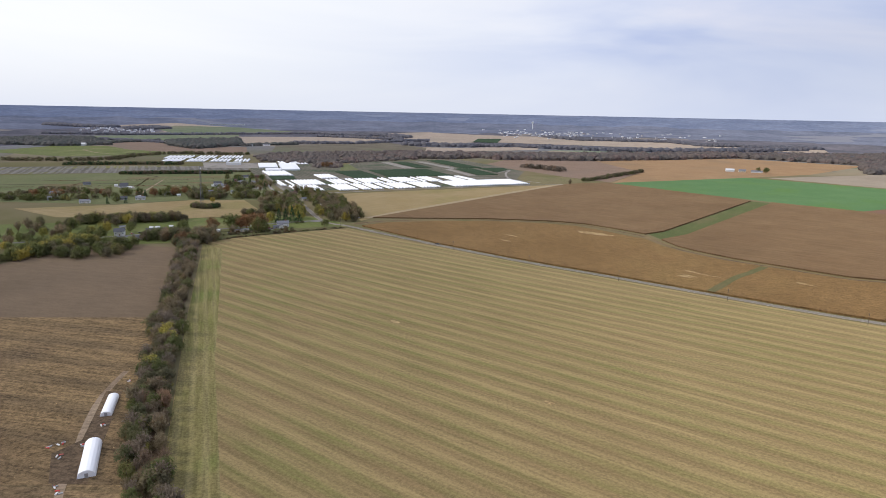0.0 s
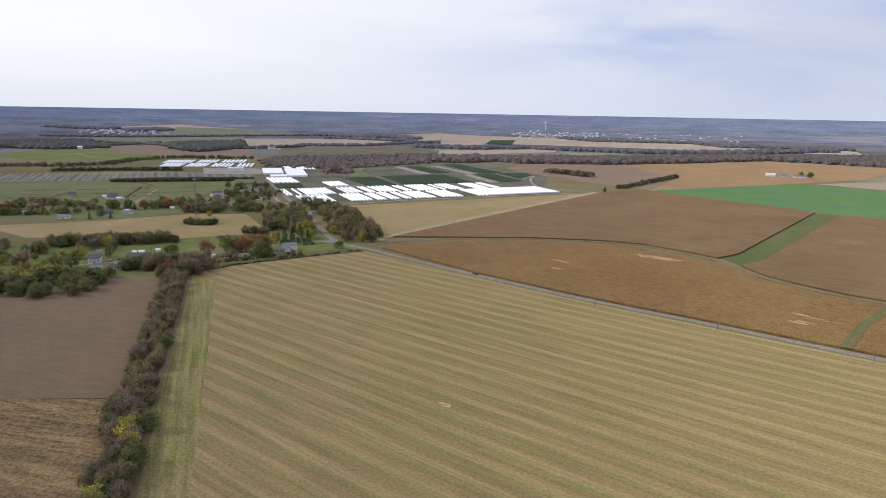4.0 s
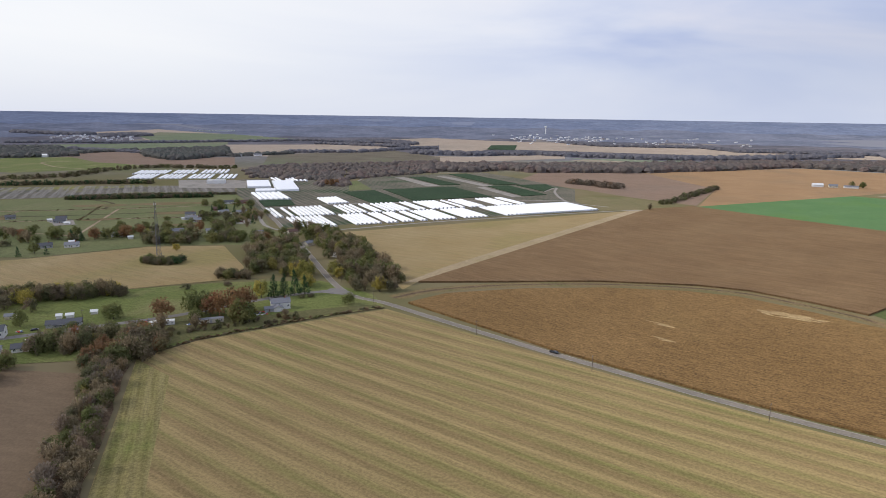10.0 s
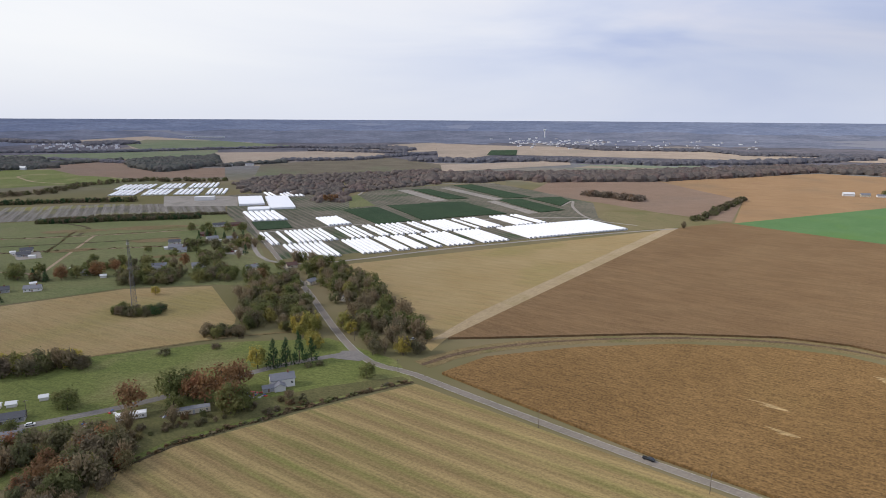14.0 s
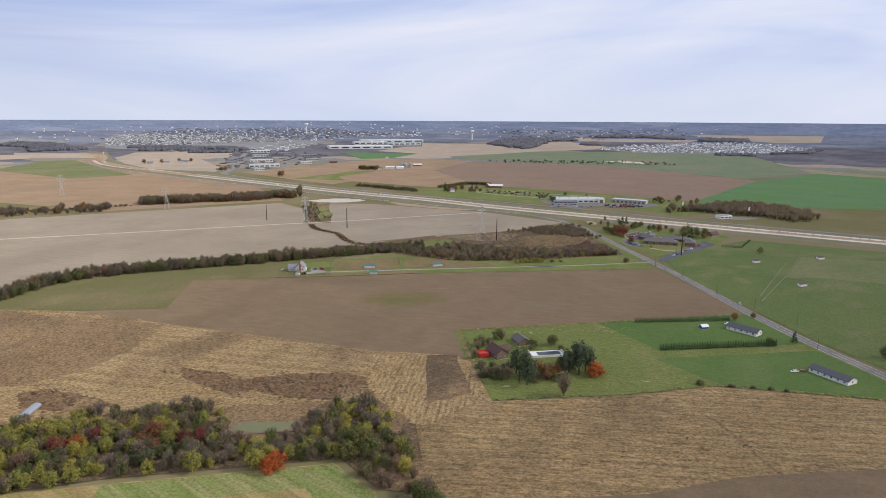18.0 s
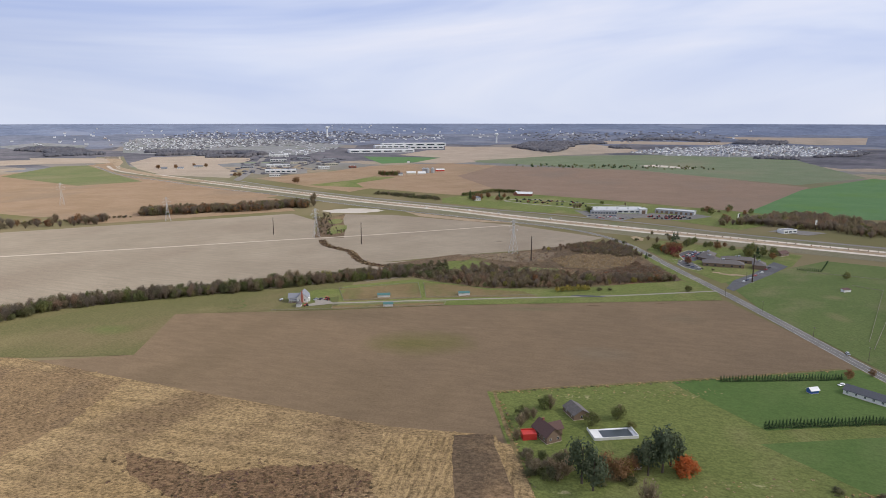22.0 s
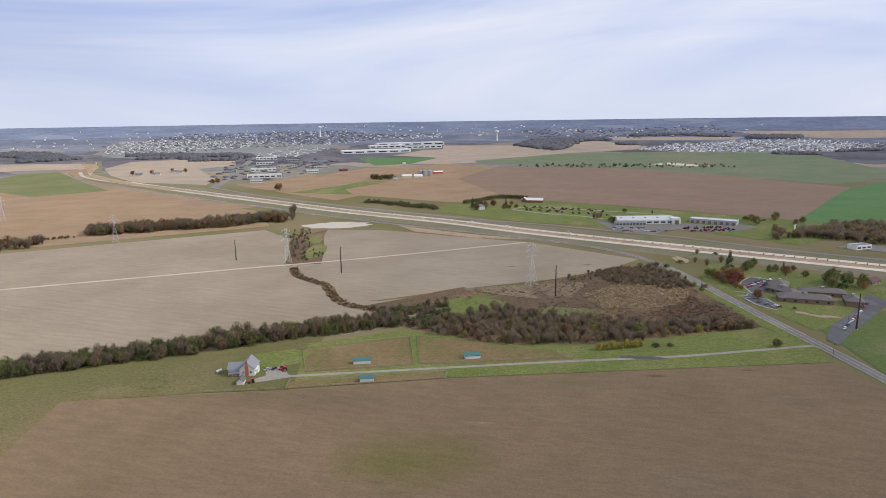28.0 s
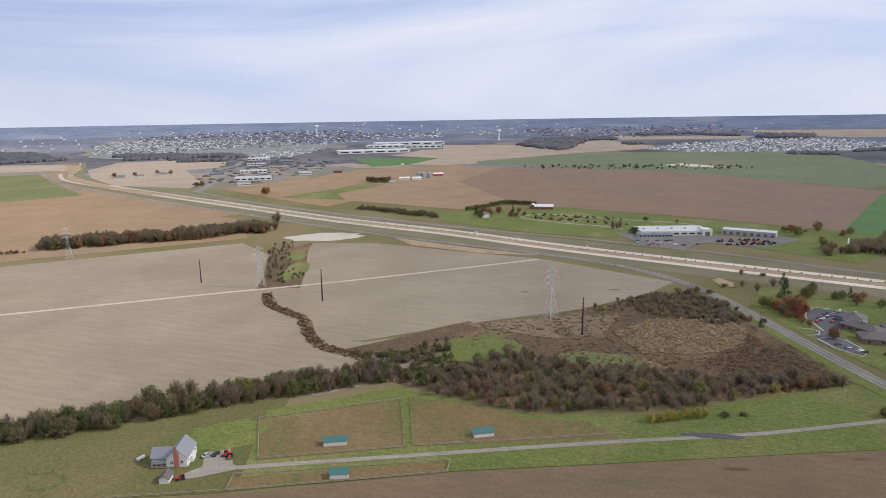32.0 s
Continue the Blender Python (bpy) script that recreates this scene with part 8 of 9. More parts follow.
thicket("trees", area_spots([(-400, 1040), (-300, 1030), (-290, 1120), (-400, 1130)], 17, 49, 0.6), [GREEN, MIXED, BARE, HEDGEMAT], MIDDLE, "garden trees among the village houses", 317, 7, 13, 0.9, "trees")
for hy, line in enumerate(([(-800, 1010), (-560, 1075), (-380, 1120)], [(-720, 1130), (-520, 1180), (-400, 1230)], [(-600, 920), (-640, 1150)], [(-520, 1075), (-560, 1210)])):
    thicket("hedge", line_spots(line, 3, 2.4, 120 + hy, 0.8), [HEDGEMAT, WEEDLEAF], TINY, "thin dark hedge between the plots", 120 + hy, 0.8, 2.0, 1.8, "hedge", False)
thicket("trees", line_spots([(-330, 1050), (-310, 1100), (-330, 1160)], 18, 10, 45), [GREEN, MIXED, BARE], MIDDLE, "garden trees along the village lane", 312, 7, 13, 0.9, "trees")
thicket("trees", line_spots([(-645, 1268), (-540, 1295), (-435, 1321)], 10, 3.6, 46), [HEDGEMAT, PINE, HEDGEMAT], FAR, "dark row of trees in front of the nursery plots", 313, 5, 9, 0.9, "trees")
thicket("trees", line_spots([(-860, 1440), (-700, 1492), (-610, 1505)], 12, 5, 47), [HEDGEMAT, PINE], FAR, "dark row of trees behind the nursery plots", 314, 7, 11, 0.9, "trees")
thicket("trees", [(x + rng.uniform(-40, 40), y + rng.uniform(-25, 25)) for x, y in ((-600, 620), (-560, 640), (-520, 610), (-470, 640), (-440, 600), (-400, 650), (-410, 620), (-380, 600), (-390, 690), (-450, 690)) for _ in range(7)], [GREEN, MIXED, GREEN, BARE, YELLOW, HEDGEMAT], NEAR, "garden trees round the cottages", 315, 9, 16, 0.85, "trees")
thicket("trees", line_spots([(-420, 722), (-362, 737), (-329, 745), (-309, 754)], 14, 5.5, 26), [GREEN, MIXED, HEDGEMAT, YELLOW, BARE], NEAR, "dense row of trees along the meadow", 303, 9, 16, 0.85, "trees")
thicket("trees", line_spots([(-306, 640), (-277, 641), (-262, 650), (-246, 648), (-240, 632), (-262, 608)], 22, 6, 34), [HEDGEMAT, MIXED, HEDGEMAT, BARE, HEDGEMAT, RUST], NEAR, "overgrown trees at the field corner", 304, 9, 16, 0.8, "trees")
thicket("trees", area_spots([(-300, 556), (-290, 572), (-300, 606), (-340, 612), (-372, 560), (-340, 540)], 9, 351), [GREEN, HEDGEMAT, MIXED, GREEN], NEAR, "big green trees at the corner of the brown field", 351, 9, 14, 0.95, "trees")
thicket("trees", line_spots([(-350, 610), (-372, 560), (-400, 520), (-430, 480), (-440, 440)], 34, 8, 35), [GREEN, GREEN, MIXED, YELLOW], NEAR, "big green trees beside the brown field", 305, 10, 16, 0.9, "trees")
thicket("trees", line_spots([(-250, 660), (-236, 668), (-214, 681), (-190, 692), (-165, 703)], 12, 4.2, 53, 0.6), [BARE, HEDGEMAT, WEEDLEAF, MIXED], MIDDLE, "low scrub and thin saplings behind the mobile homes", 53, 2, 6, 1.0, "bushes")
thicket("trees", line_spots([(-241, 629), (-220, 657), (-163, 697), (-112, 727)], 3.5, 2.2, 54, 0.8), [WEEDLEAF, HEDGEMAT, WEEDLEAF], TINY, "weeds along the bank of the stubble field", 54, 0.6, 2.0, 1.8, "weeds", False)
thicket("trees", line_spots([(-257, 805), (-230, 809)], 12, 4.5, 36), [HEDGEMAT, GREEN, BARE], NEAR, "thick bush at the field corner", 306, 6, 10, 1.0, "bushes")
thicket("trees", area_spots([(-233, 812), (-194, 812), (-186, 835), (-206, 901), (-228, 978), (-268, 947)], 9.5, 10), [GREEN, MIXED, GREEN, BARE, HEDGEMAT], NEAR, "dense trees beside the lane", 307, 10, 16, 0.9, "trees")
thicket("trees", area_spots([(-241, 1030), (-218, 1043), (-157, 956), (-138, 890), (-113, 834), (-100, 772), (-136, 768), (-150, 800), (-163, 870), (-190, 920)], 9.5, 11), [GREEN, MIXED, GREEN, BARE, HEDGEMAT, BARE], NEAR, "autumn trees round the roadside houses", 308, 10, 17, 0.85, "trees")

# ---- poles along the country road ----
POLE = utility_pole(9.5)
put(POLE, -46, 671, 50)
for x, y in ((-118, 738), (14, 614), (82, 556), (150, 506), (218, 454), (290, 402), (365, 355), (-150, 795), (-200, 900), (-240, 985), (-262, 706), (-303, 686)):
    put(copy_thing(POLE, Matrix.Identity(4)), x, y, 50)
for x, y in ((-321, -55), (-321, -148), (-333, -105), (-306, -188), (-298, -252), (-284, -294), (-326, -354), (-258, -460), (-235, -540)):
    put(copy_thing(POLE, Matrix.Identity(4)), x, y, 100)

# ---- the hoop houses behind the hedge ----
t = hoop_house(26, 6.4, 3.2, "white plastic hoop house beside the hedge")
put(t, -134.5, 221, 23, 0.4)
t = hoop_house(20, 5.0, 2.4, "torn white plastic hoop house beside the hedge")
put(t, -150, 266, 18, 0.4)
for i, (x, y) in enumerate(((-155, 293), (-143, 248), (-144, 232), (-152, 233), (-155, 230), (-148, 223), (-138, 203), (-134, 200))):
    t = tagged(new("junk_pile"), "pale scrap and boards lying on the earth", "junk")
    r = random.Random(i)
    for k in range(4):
        b = part("board", box(bmesh.new(), -0.8, 0.8, -0.25, 0.25, 0.05, 0.3 + 0.2 * r.random()), (WHITE, POLEWOOD, GALV, REDMETAL)[(i + k) % 4], t)
        b.matrix_basis = pose(r.uniform(-1.4, 1.4), r.uniform(-1.4, 1.4), 0.1, 0, 0, r.uniform(0, 180))
    put(t, x, y, 0, 0.5)
for i, (x, y) in enumerate(((-196, 708), (-198, 712), (-193, 711), (-200, 706), (-190, 708), (-234, 686), (-262, 690), (-281, 672), (-300, 648), (-318, 655), (-332, 668), (-270, 676))):
    t = tagged(new("junk_pile"), "pale clutter and boards lying beside a cottage", "junk")
    r = random.Random(40 + i)
    for k in range(5):
        b = part("board", box(bmesh.new(), -0.9, 0.9, -0.4, 0.4, 0.05, 0.4 + 0.5 * r.random()), (WHITE, POLEWOOD, GALV, REDMETAL, BLUE)[(i + k) % 5], t)
        b.matrix_basis = pose(r.uniform(-1.8, 1.8), r.uniform(-1.8, 1.8), 0.1, 0, 0, r.uniform(0, 180))
    put(t, x, y, 0, 0.15)
t = hoop_house(18, 5, 2.2, "old grey hoop house half hidden by the trees", "", GALV)
put(t, 147, 57, 5, 0.5)

# ---- farmhouse with the pool ----
house(-103, -35, -62, 13, 8.5, 3.8, 3.8, BROWNWALL, BROWNROOF, "brown farmhouse with a steep dark red roof", 3, (2.5, 5, 6, 3.2), True, end=2)
hall(-94, -34, 10, 7, 6, 2.6, REDMETAL, REDMETAL, "bright red shed beside the farmhouse", "shed", name="shed")
house(-121, -60, -70, 12, 9, 3, 2.6, BROWNWALL, WEATHERROOF, "grey-roofed barn behind the farmhouse", 2, category="barn", name="barn")


def pool(x, y, turn, L, W):
    t = tagged(new("swimming_pool"), "covered swimming pool with a pale concrete terrace and wall", "pool")
    part("terrace", box(bmesh.new(), -L / 2, L / 2, -W / 2, W / 2, -0.2, 0.15), WHITE, t)
    part("cover", box(bmesh.new(), -L / 2 + 5, L / 2 - 1.5, -W / 2 + 1.6, W / 2 - 1.6, 0.15, 0.2), WATERBLUE, t, "dark pool cover")
    part("back_wall", box(bmesh.new(), -L / 2, L / 2, -W / 2 - 0.3, -W / 2, -0.2, 1.5), WHITE, t)
    part("side_wall", box(bmesh.new(), -L / 2 - 0.3, -L / 2, -W / 2, W / 2, -0.2, 1.5), WHITE, t)
    part("side_wall", box(bmesh.new(), L / 2, L / 2 + 0.3, -W / 2, W / 2, -0.2, 1.5), WHITE, t)
    put(t, x, y, turn, 0.2)


pool(-136, -40, 190, 22, 11)
house(-140, -9, 10, 4, 3, 2.2, 1.2, WHITE, GREYROOF, "small white playhouse on the lawn", 0, category="shed", name="shed")
grow_all("oldpine", 18, [(-114, 5, 25), (-118, 10, 23), (-144, -3, 20), (-151, -6, 25), (-156, -11, 22)])
grow_all("pine", 14, [(-312, -68, 9)])
grow_all("green", 13, [(-146, -11, 15), (-140, -8, 12)])
grow_all("rust", 13, [(-131, 2, 13), (-126, -3, 12), (-137, -4, 12), (-121, 1, 10), (-291, -116, 8), (-308, -122, 6)])
grow_all("yellow", 11, [(-135, -3, 9)])
grow_all("orange", 8, [(-160, -4, 11.5), (-163, -7, 8)])
thicket("bushes", area_spots([(-90, -12), (-110, -14), (-112, -2), (-104, 6), (-92, 2)], 4.0, 77), [BARE, MIXED, HEDGEMAT], NEAR, "wide olive-brown bushes beside the farmhouse", 77, 4.5, 7.5, 1.05, "bushes")
grow_all("bare", 12, [(-137, 24, 14), (-108, -65, 9), (-94, -51, 8), (-98, -54, 7), (-143, -58, 8), (-88, -30, 8), (-91, -44, 9)])
grow_all("round", 11, [(-127, -48, 9), (-142, -56, 9), (-105, -66, 9), (-92, -54, 9), (-147, -47, 5), (-99, -13, 6), (-294, -64, 7)])
grow_all("bush", 4.5, [(-220, 6, 4), (-237, 9, 3), (-249, 10, 2.4), (-266, 14, 2.4), (-258, 12, 2.6), (-135, 4, 4), (-122, 6, 3.5), (-119, -4, 4)])
for x0, y0, x1, y1, n, g in ((-213, -108, -286, -115, 42, "far evergreen hedge"), (-214, -50, -296, -61, 46, "near evergreen hedge")):
    for i in range(n):
        t = i / (n - 1)
        plant("spruce", x0 + (x1 - x0) * t, y0 + (y1 - y0) * t, 0.36 if y0 > -80 else 0.31, "clipped dark evergreen in a hedge row", g)
house(-287, -90, -50, 22, 9, 2.9, 2.0, WHITE, DARKROOF, "white bungalow with a blue-black roof", 5, end=2)
house(-260, -96, 15, 5, 3.6, 2.3, 1.2, BLUE, WHITEMETAL, "small blue and white garden shed", 0, category="shed", name="shed")
park(0, -282, -107, 20, 0.25); park(1, -286, -104, 10, 0.25); park(0, -285, -15, 10, 0.25); park(3, -290, -16, 0, 0.25)
house(-304, -8, -62, 24, 9, 2.8, 1.8, WHITE, DARKROOF, "white ranch house with a dark roof", 6, end=1)
park(2, -314, -159, 80, 0.3)
for i, (x, y) in enumerate(((-336, -30), (-338, -60), (-350, -45), (-360, -80), (-372, -60), (-390, -95), (-400, -70), (-420, -110))):
    plant(("rust", "green", "bare")[i % 3], x - 20, y + 20, 0.7)

# ---- white house with the paddocks ----
t = house(83, -262, 97, 13, 9, 4.6, 4.3, WHITE, SLATEROOF, "white gabled farmhouse with a grey roof and red brick chimney", 3, (0.5, 7.5, 7.5, 4.0), end=2)
bm = box(bmesh.new(), 6.5, 7.3, -1.0, 1.0, -0.2, 7.0)
box(bm, 6.55, 7.25, -0.55, 0.55, 7.0, 10.2)
box(bm, 6.45, 7.35, -0.7, 0.7, 10.2, 10.45)
part("chimney", bm, CHIMNEYBRICK, t, "red brick chimney up the gable wall")
part("porch_floor", box(bmesh.new(), 4.3, 7.4, -11.6, -4.6, -0.2, 0.7), POLEWOOD, t, "weathered timber porch floor")
part("porch_roof", box(bmesh.new(), 4.1, 6.6, -11.4, -4.6, 2.9, 3.1), SLATEROOF, t)
for k in range(4):
    part("post", box(bmesh.new(), 6.3, 6.45, -11.2 + 2.1 * k, -11.05 + 2.1 * k, 0.7, 2.9), WHITE, t)
part("bay_window", box(bmesh.new(), -2.0, 2.6, 4.4, 5.6, 0.0, 2.9), WHITE, t)
house(82, -245, 97, 5.5, 4, 2.4, 1.5, WHITE, BROWNGREYROOF, "small cream shed by the gravel yard", 0, category="shed", name="shed")


def tank(x, y):
    t = tagged(new("propane_tank"), "white propane tank lying on the lawn", "tank")
    part("shell", tube(bmesh.new(), (-1.6, 0, 1.1), (1.6, 0, 1.1), 0.8, 0.8, 12), WHITEMETAL, t)
    for s in (-1, 1):
        part("cap", tube(bmesh.new(), (s * 1.6, 0, 1.1), (s * 2.0, 0, 1.1), 0.8, 0.35, 12), WHITEMETAL, t)
        part("foot", box(bmesh.new(), s * 1.0 - 0.15, s * 1.0 + 0.15, -0.5, 0.5, -0.2, 0.5), CONCRETE, t)
    put(t, x, y, 60, 0.15)


tank(102, -261)
park(2, 73, -265, 60, 0.28); park(1, 69, -266, 75, 0.28)
tractor(64, -266, 80, REDMETAL, "red tractor parked on the gravel yard")
tractor(61.5, -264, 100, REDMETAL, "red tractor with its load on the gravel yard")
tractor(76, -246, 30, REDMETAL, "small red tractor by the shed")
run_in_shed(11, 15.5, -278, 10, GREENMETAL, "white run-in shed with a green metal roof in the paddock")
run_in_shed(8, 7.5, -250.5, 8, GREENMETAL, "white run-in shed with a green metal roof by the lane")
run_in_shed(10, -55, -288.5, 12, GREENMETAL, "white run-in shed with a green metal roof in the paddock")
for x, y, a in ((-401, -321, 20), (-481, -341, 20), (-399, -223, 20)):
    run_in_shed(8, x, y, a, BROWNROOF, "brown-roofed run-in shed in the horse pasture")
fence([(48, -263), (61, -302), (-10, -327), (-18, -276), (48, -263)], "weathered board fence round the paddock")
fence([(-22, -277), (-15, -328)], "weathered board fence of the paddock")
fence([(-22, -277), (-120, -291)], "weathered board fence along the lane")
fence([(101, -231), (53, -238), (-39, -255), (-40, -265), (54, -250), (53, -238)], "weathered board fence round the strip paddock", step=3.5)
fence([(-343, -185), (-435, -323), (-418, -341)], "pale board fence of the horse pasture")
fence([(-337, -169), (-398, -253), (-470, -361), (-403, -394)], "pale board fence of the horse pasture")
fence([(-398, -252), (-428, -230)], "pale board fence of the horse pasture")
for k, x, y, s in (("round", -258, -313, 0.4), ("yellow", -139, -304, 0.45), ("yellow", -144, -305, 0.45), ("yellow", -149, -306, 0.5), ("yellow", -154, -307, 0.45), ("yellow", -159, -309, 0.5), ("yellow", -164, -310, 0.5), ("yellow", -168, -311, 0.4), ("bush", -178, -311, 0.6), ("bush", -188, -312, 0.5), ("green", -172, -332, 0.7), ("yellow", -216, -341, 0.5), ("rust", -232, -345, 0.4), ("rust", -240, -348, 0.5), ("rust", -122, -335, 0.6), ("bare", 112, -318, 0.9), ("bare", 106, -322, 0.8), ("round", 126, -318, 0.75), ("round", 130, -322, 0.7), ("bare", 60, -340, 0.8), ("bare", 40, -345, 0.8), ("yellow", -150, -490, 0.4), ("green", -52, -380, 0.5), ("yellow", -62, -385, 0.5)):
    plant(k, x, y, s)

# ---- power lines ----
SPOLE = steel_pole(28)
put(SPOLE, 80.5, -514, 40)
for x, y, s in ((-125, -432, 1.0), (212, -572, 0.85), (-330, -350, 0.95)):
    put(copy_thing(SPOLE, Matrix.Identity(4)), x, y, 40, 0, s)
PYLON = pylon(41)
put(PYLON, -107, -469, 35)
for x, y, s in ((150, -560, 0.95), (413, -678, 0.9), (700, -850, 1.0)):
    put(copy_thing(PYLON, Matrix.Identity(4)), x, y, 35, 0, s)

# ---- restaurant by the road ----



def hip_building(x, y, turn, L, W, h, rise, wall, roof, label):
    t = tagged(new("restaurant"), label, "restaurant")
    part("wall", box(bmesh.new(), -L / 2, L / 2, -W / 2, W / 2, -0.3, h), wall, t)
    bm = bmesh.new()
    a, b, r = L / 2 + 0.8, W / 2 + 0.8, L / 2 - W / 2
    lo = [bm.verts.new(p) for p in ((-a, -b, h), (a, -b, h), (a, b, h), (-a, b, h))]
    hi = [bm.verts.new(p) for p in ((-r, 0, h + rise), (r, 0, h + rise))]
    for f in ((lo[0], lo[1], hi[1], hi[0]), (lo[1], lo[2], hi[1]), (lo[2], lo[3], hi[0], hi[1]), (lo[3], lo[0], hi[0]), (lo[3], lo[2], lo[1], lo[0])):
        bm.faces.new(f)
    part("roof", bm, roof, t)
    for i in range(5):
        x0 = -L / 2 + L * (i + 0.5) / 5
        for s in (-1, 1):
            part("window", box(bmesh.new(), x0 - 1.0, x0 + 1.0, s * W / 2 - 0.06, s * W / 2 + 0.06, 0.9, 2.4), GLASS, t)
    part("roof_unit", box(bmesh.new(), -1.5, 1.0, -1.0, 1.0, h + rise - 0.6, h + rise + 0.9), GALV, t)
    part("vent", box(bmesh.new(), 2.5, 3.3, -0.5, 0.5, h + rise - 0.9, h + rise + 0.5), GALV, t)
    return put(t, x, y, turn, 0.2)


hip_building(-327, -463, 60, 20, 14, 3.6, 3.6, BROWNWALL, BROWNGREYROOF, "brick restaurant with a grey hipped roof")
hip_building(-322, -444, -60, 26, 13, 3.6, 3.0, BROWNWALL, BROWNGREYROOF, "brick middle wing with a grey roof")
hip_building(-328, -420, -15, 40, 14, 3.8, 3.2, BROWNWALL, BROWNGREYROOF, "long brick restaurant wing with a hipped roof")
hip_building(-352, -440, -15, 34, 13, 3.6, 2.8, BROWNWALL, BROWNGREYROOF, "rear brick wing with a grey-brown roof")
hip_building(-362, -412, 70, 18, 12, 4.5, 3.2, BROWNWALL, BROWNGREYROOF, "brick gabled banquet wing with a brown roof")
lay("parking_lot", [(-298, -475), (-304, -486), (-317, -500), (-338, -486), (-322, -464), (-305, -440), (-295, -442)], DARKASPHALT, 0.24, "dark asphalt parking lot with white lines", "parking lot")
lay("parking_lot", [(-280, -420), (-290, -448), (-300, -440), (-303, -405), (-297, -398), (-287, -404)], DARKASPHALT, 0.25, "asphalt forecourt of the restaurant", "parking lot")
for line in ([(-295, -443), (-298, -475), (-304, -486), (-317, -500), (-338, -486), (-322, -464)], [(-280, -450), (-287, -448), (-292, -443), (-288, -436), (-279, -434)], [(-283, -428), (-285, -410), (-294, -395), (-302, -403), (-300, -426), (-291, -431), (-283, -428)]):
    band("kerb", line, 0.7, CONCRETE, 0.42, "pale concrete kerb of the parking lot", "kerb")
lay("parking_lot", [(-297, -326), (-315, -356), (-345, -385), (-390, -441), (-396, -420), (-360, -380), (-325, -345), (-300, -316)], DARKASPHALT, 0.24, "asphalt drive and parking behind the restaurant", "parking lot")
for i, (x, y, a) in enumerate(((-305, -468, 40), (-309, -474, 40), (-314, -480, 40), (-318, -484, 40), (-311, -463, 40), (-316, -469, 40), (-321, -476, 40), (-322, -492, 40), (-290, -416, 20), (-293, -410, 20), (-297, -404, 20), (-322, -350, 45), (-328, -357, 45), (-333, -363, 45), (-338, -369, 45), (-343, -375, 45), (-349, -382, 45), (-356, -390, 45), (-365, -402, 45), (-373, -412, 45))):
    park(i * 3 + i // 4, x, y, a, 0.28)
grow_all("rust", 13, [(-288, -483, 15), (-295, -483, 15), (-292, -489, 14), (-306, -498, 12), (-290, -453, 7), (-288, -460, 8), (-293, -427, 9), (-296, -431, 8), (-352, -505, 13), (-368, -524, 8), (-395, -455, 10), (-284, -474, 9), (-298, -492, 12)])
grow_all("orange", 8, [(-286, -494, 10)])
grow_all("red", 10, [(-291, -476, 11), (-298, -480, 12), (-289, -467, 8), (-294, -429, 9)])
grow_all("green", 13, [(-281, -497, 12), (-278, -502, 10), (-322, -524, 12), (-327, -530, 13), (-341, -551, 9), (-344, -521, 9), (-351, -524, 9), (-368, -500, 9), (-376, -474, 17), (-390, -470, 17), (-384, -482, 16), (-398, -462, 15), (-372, -462, 13), (-338, -545, 9), (-426, -366, 9)])
grow_all("pine", 14, [(-308, -530, 19), (-324, -568, 12), (-362, -532, 8), (-380, -460, 15), (-255, -451, 7)])
grow_all("bare", 12, [(-283, -480, 12), (-312, -560, 10), (-300, -600, 8), (-292, -545, 9), (-285, -560, 8), (-300, -505, 10)])
grow_all("round", 11, [(-300, -520, 8), (-312, -516, 7), (-259, -314, 7), (-356, -516, 8)])
grow_all("bush", 4.5, [(-262, -462, 4), (-240, -545, 6), (-250, -540, 5), (-270, -560, 5), (-320, -600, 4), (-305, -470, 3), (-300, -402, 2.5), (-310, -398, 2.5)])
for i, (x, y, rx, ry) in enumerate(((-318, -380, 9, 3), (-328, -378, 8, 3), (-310, -388, 5, 3))):
    blob("flower_bed", x, y, rx, ry, -30, DIRT, 0.3, "bare mulched bed with pale stones", "flower bed", 90 + i)
for i in range(14):
    park(i * 2 + 1, -304 - 2.2 * i + (i % 2) * 6, -466 - 1.9 * i + (i % 2) * 5, 40, 0.29)
house(-415, -478, 30, 13, 9, 3.2, 2.5, BROWNWALL, BROWNROOF, "brown house behind the trees", 3)
for i in range(24):
    t = i / 23
    x, y = (-398 - 42 * t, -404 + 12 * t) if t < 0.5 else (-419 - 30 * (2 * t - 1), -398 - 46 * (2 * t - 1))
    plant("spruce", x, y, 0.24, "clipped dark evergreen in a hedge row", "hedge behind the restaurant")
lay("water", [(-268, -586), (-277, -591), (-283, -574), (-278, -559), (-268, -557)], TRACKTAN, 0.3, "pale settling pond by the road", "pond")

bm = bmesh.new()
for (xa, ya), (xb, yb) in zip(HIGHWAY, HIGHWAY[1:]):
    d = math.hypot(xb - xa, yb - ya)
    if xa < 700:
        for k in range(int(d / 10)):
            u = k * 10 / d
            x, y = xa + (xb - xa) * u - 8.6 * (yb - ya) / d, ya + (yb - ya) * u + 8.6 * (xb - xa) / d
            box(bm, x - 0.4, x + 0.4, y - 0.4, y + 0.4, ground_z(x, y) + 0.25, ground_z(x, y) + 1.4)
me = bpy.data.meshes.new("traffic_barrels")
bm.to_mesh(me)
bm.free()
me.materials.append(BARRELORANGE)
tagged(new("traffic_barrels", me), "row of dull orange traffic barrels along the carriageway", "barrels", kind="stuff")

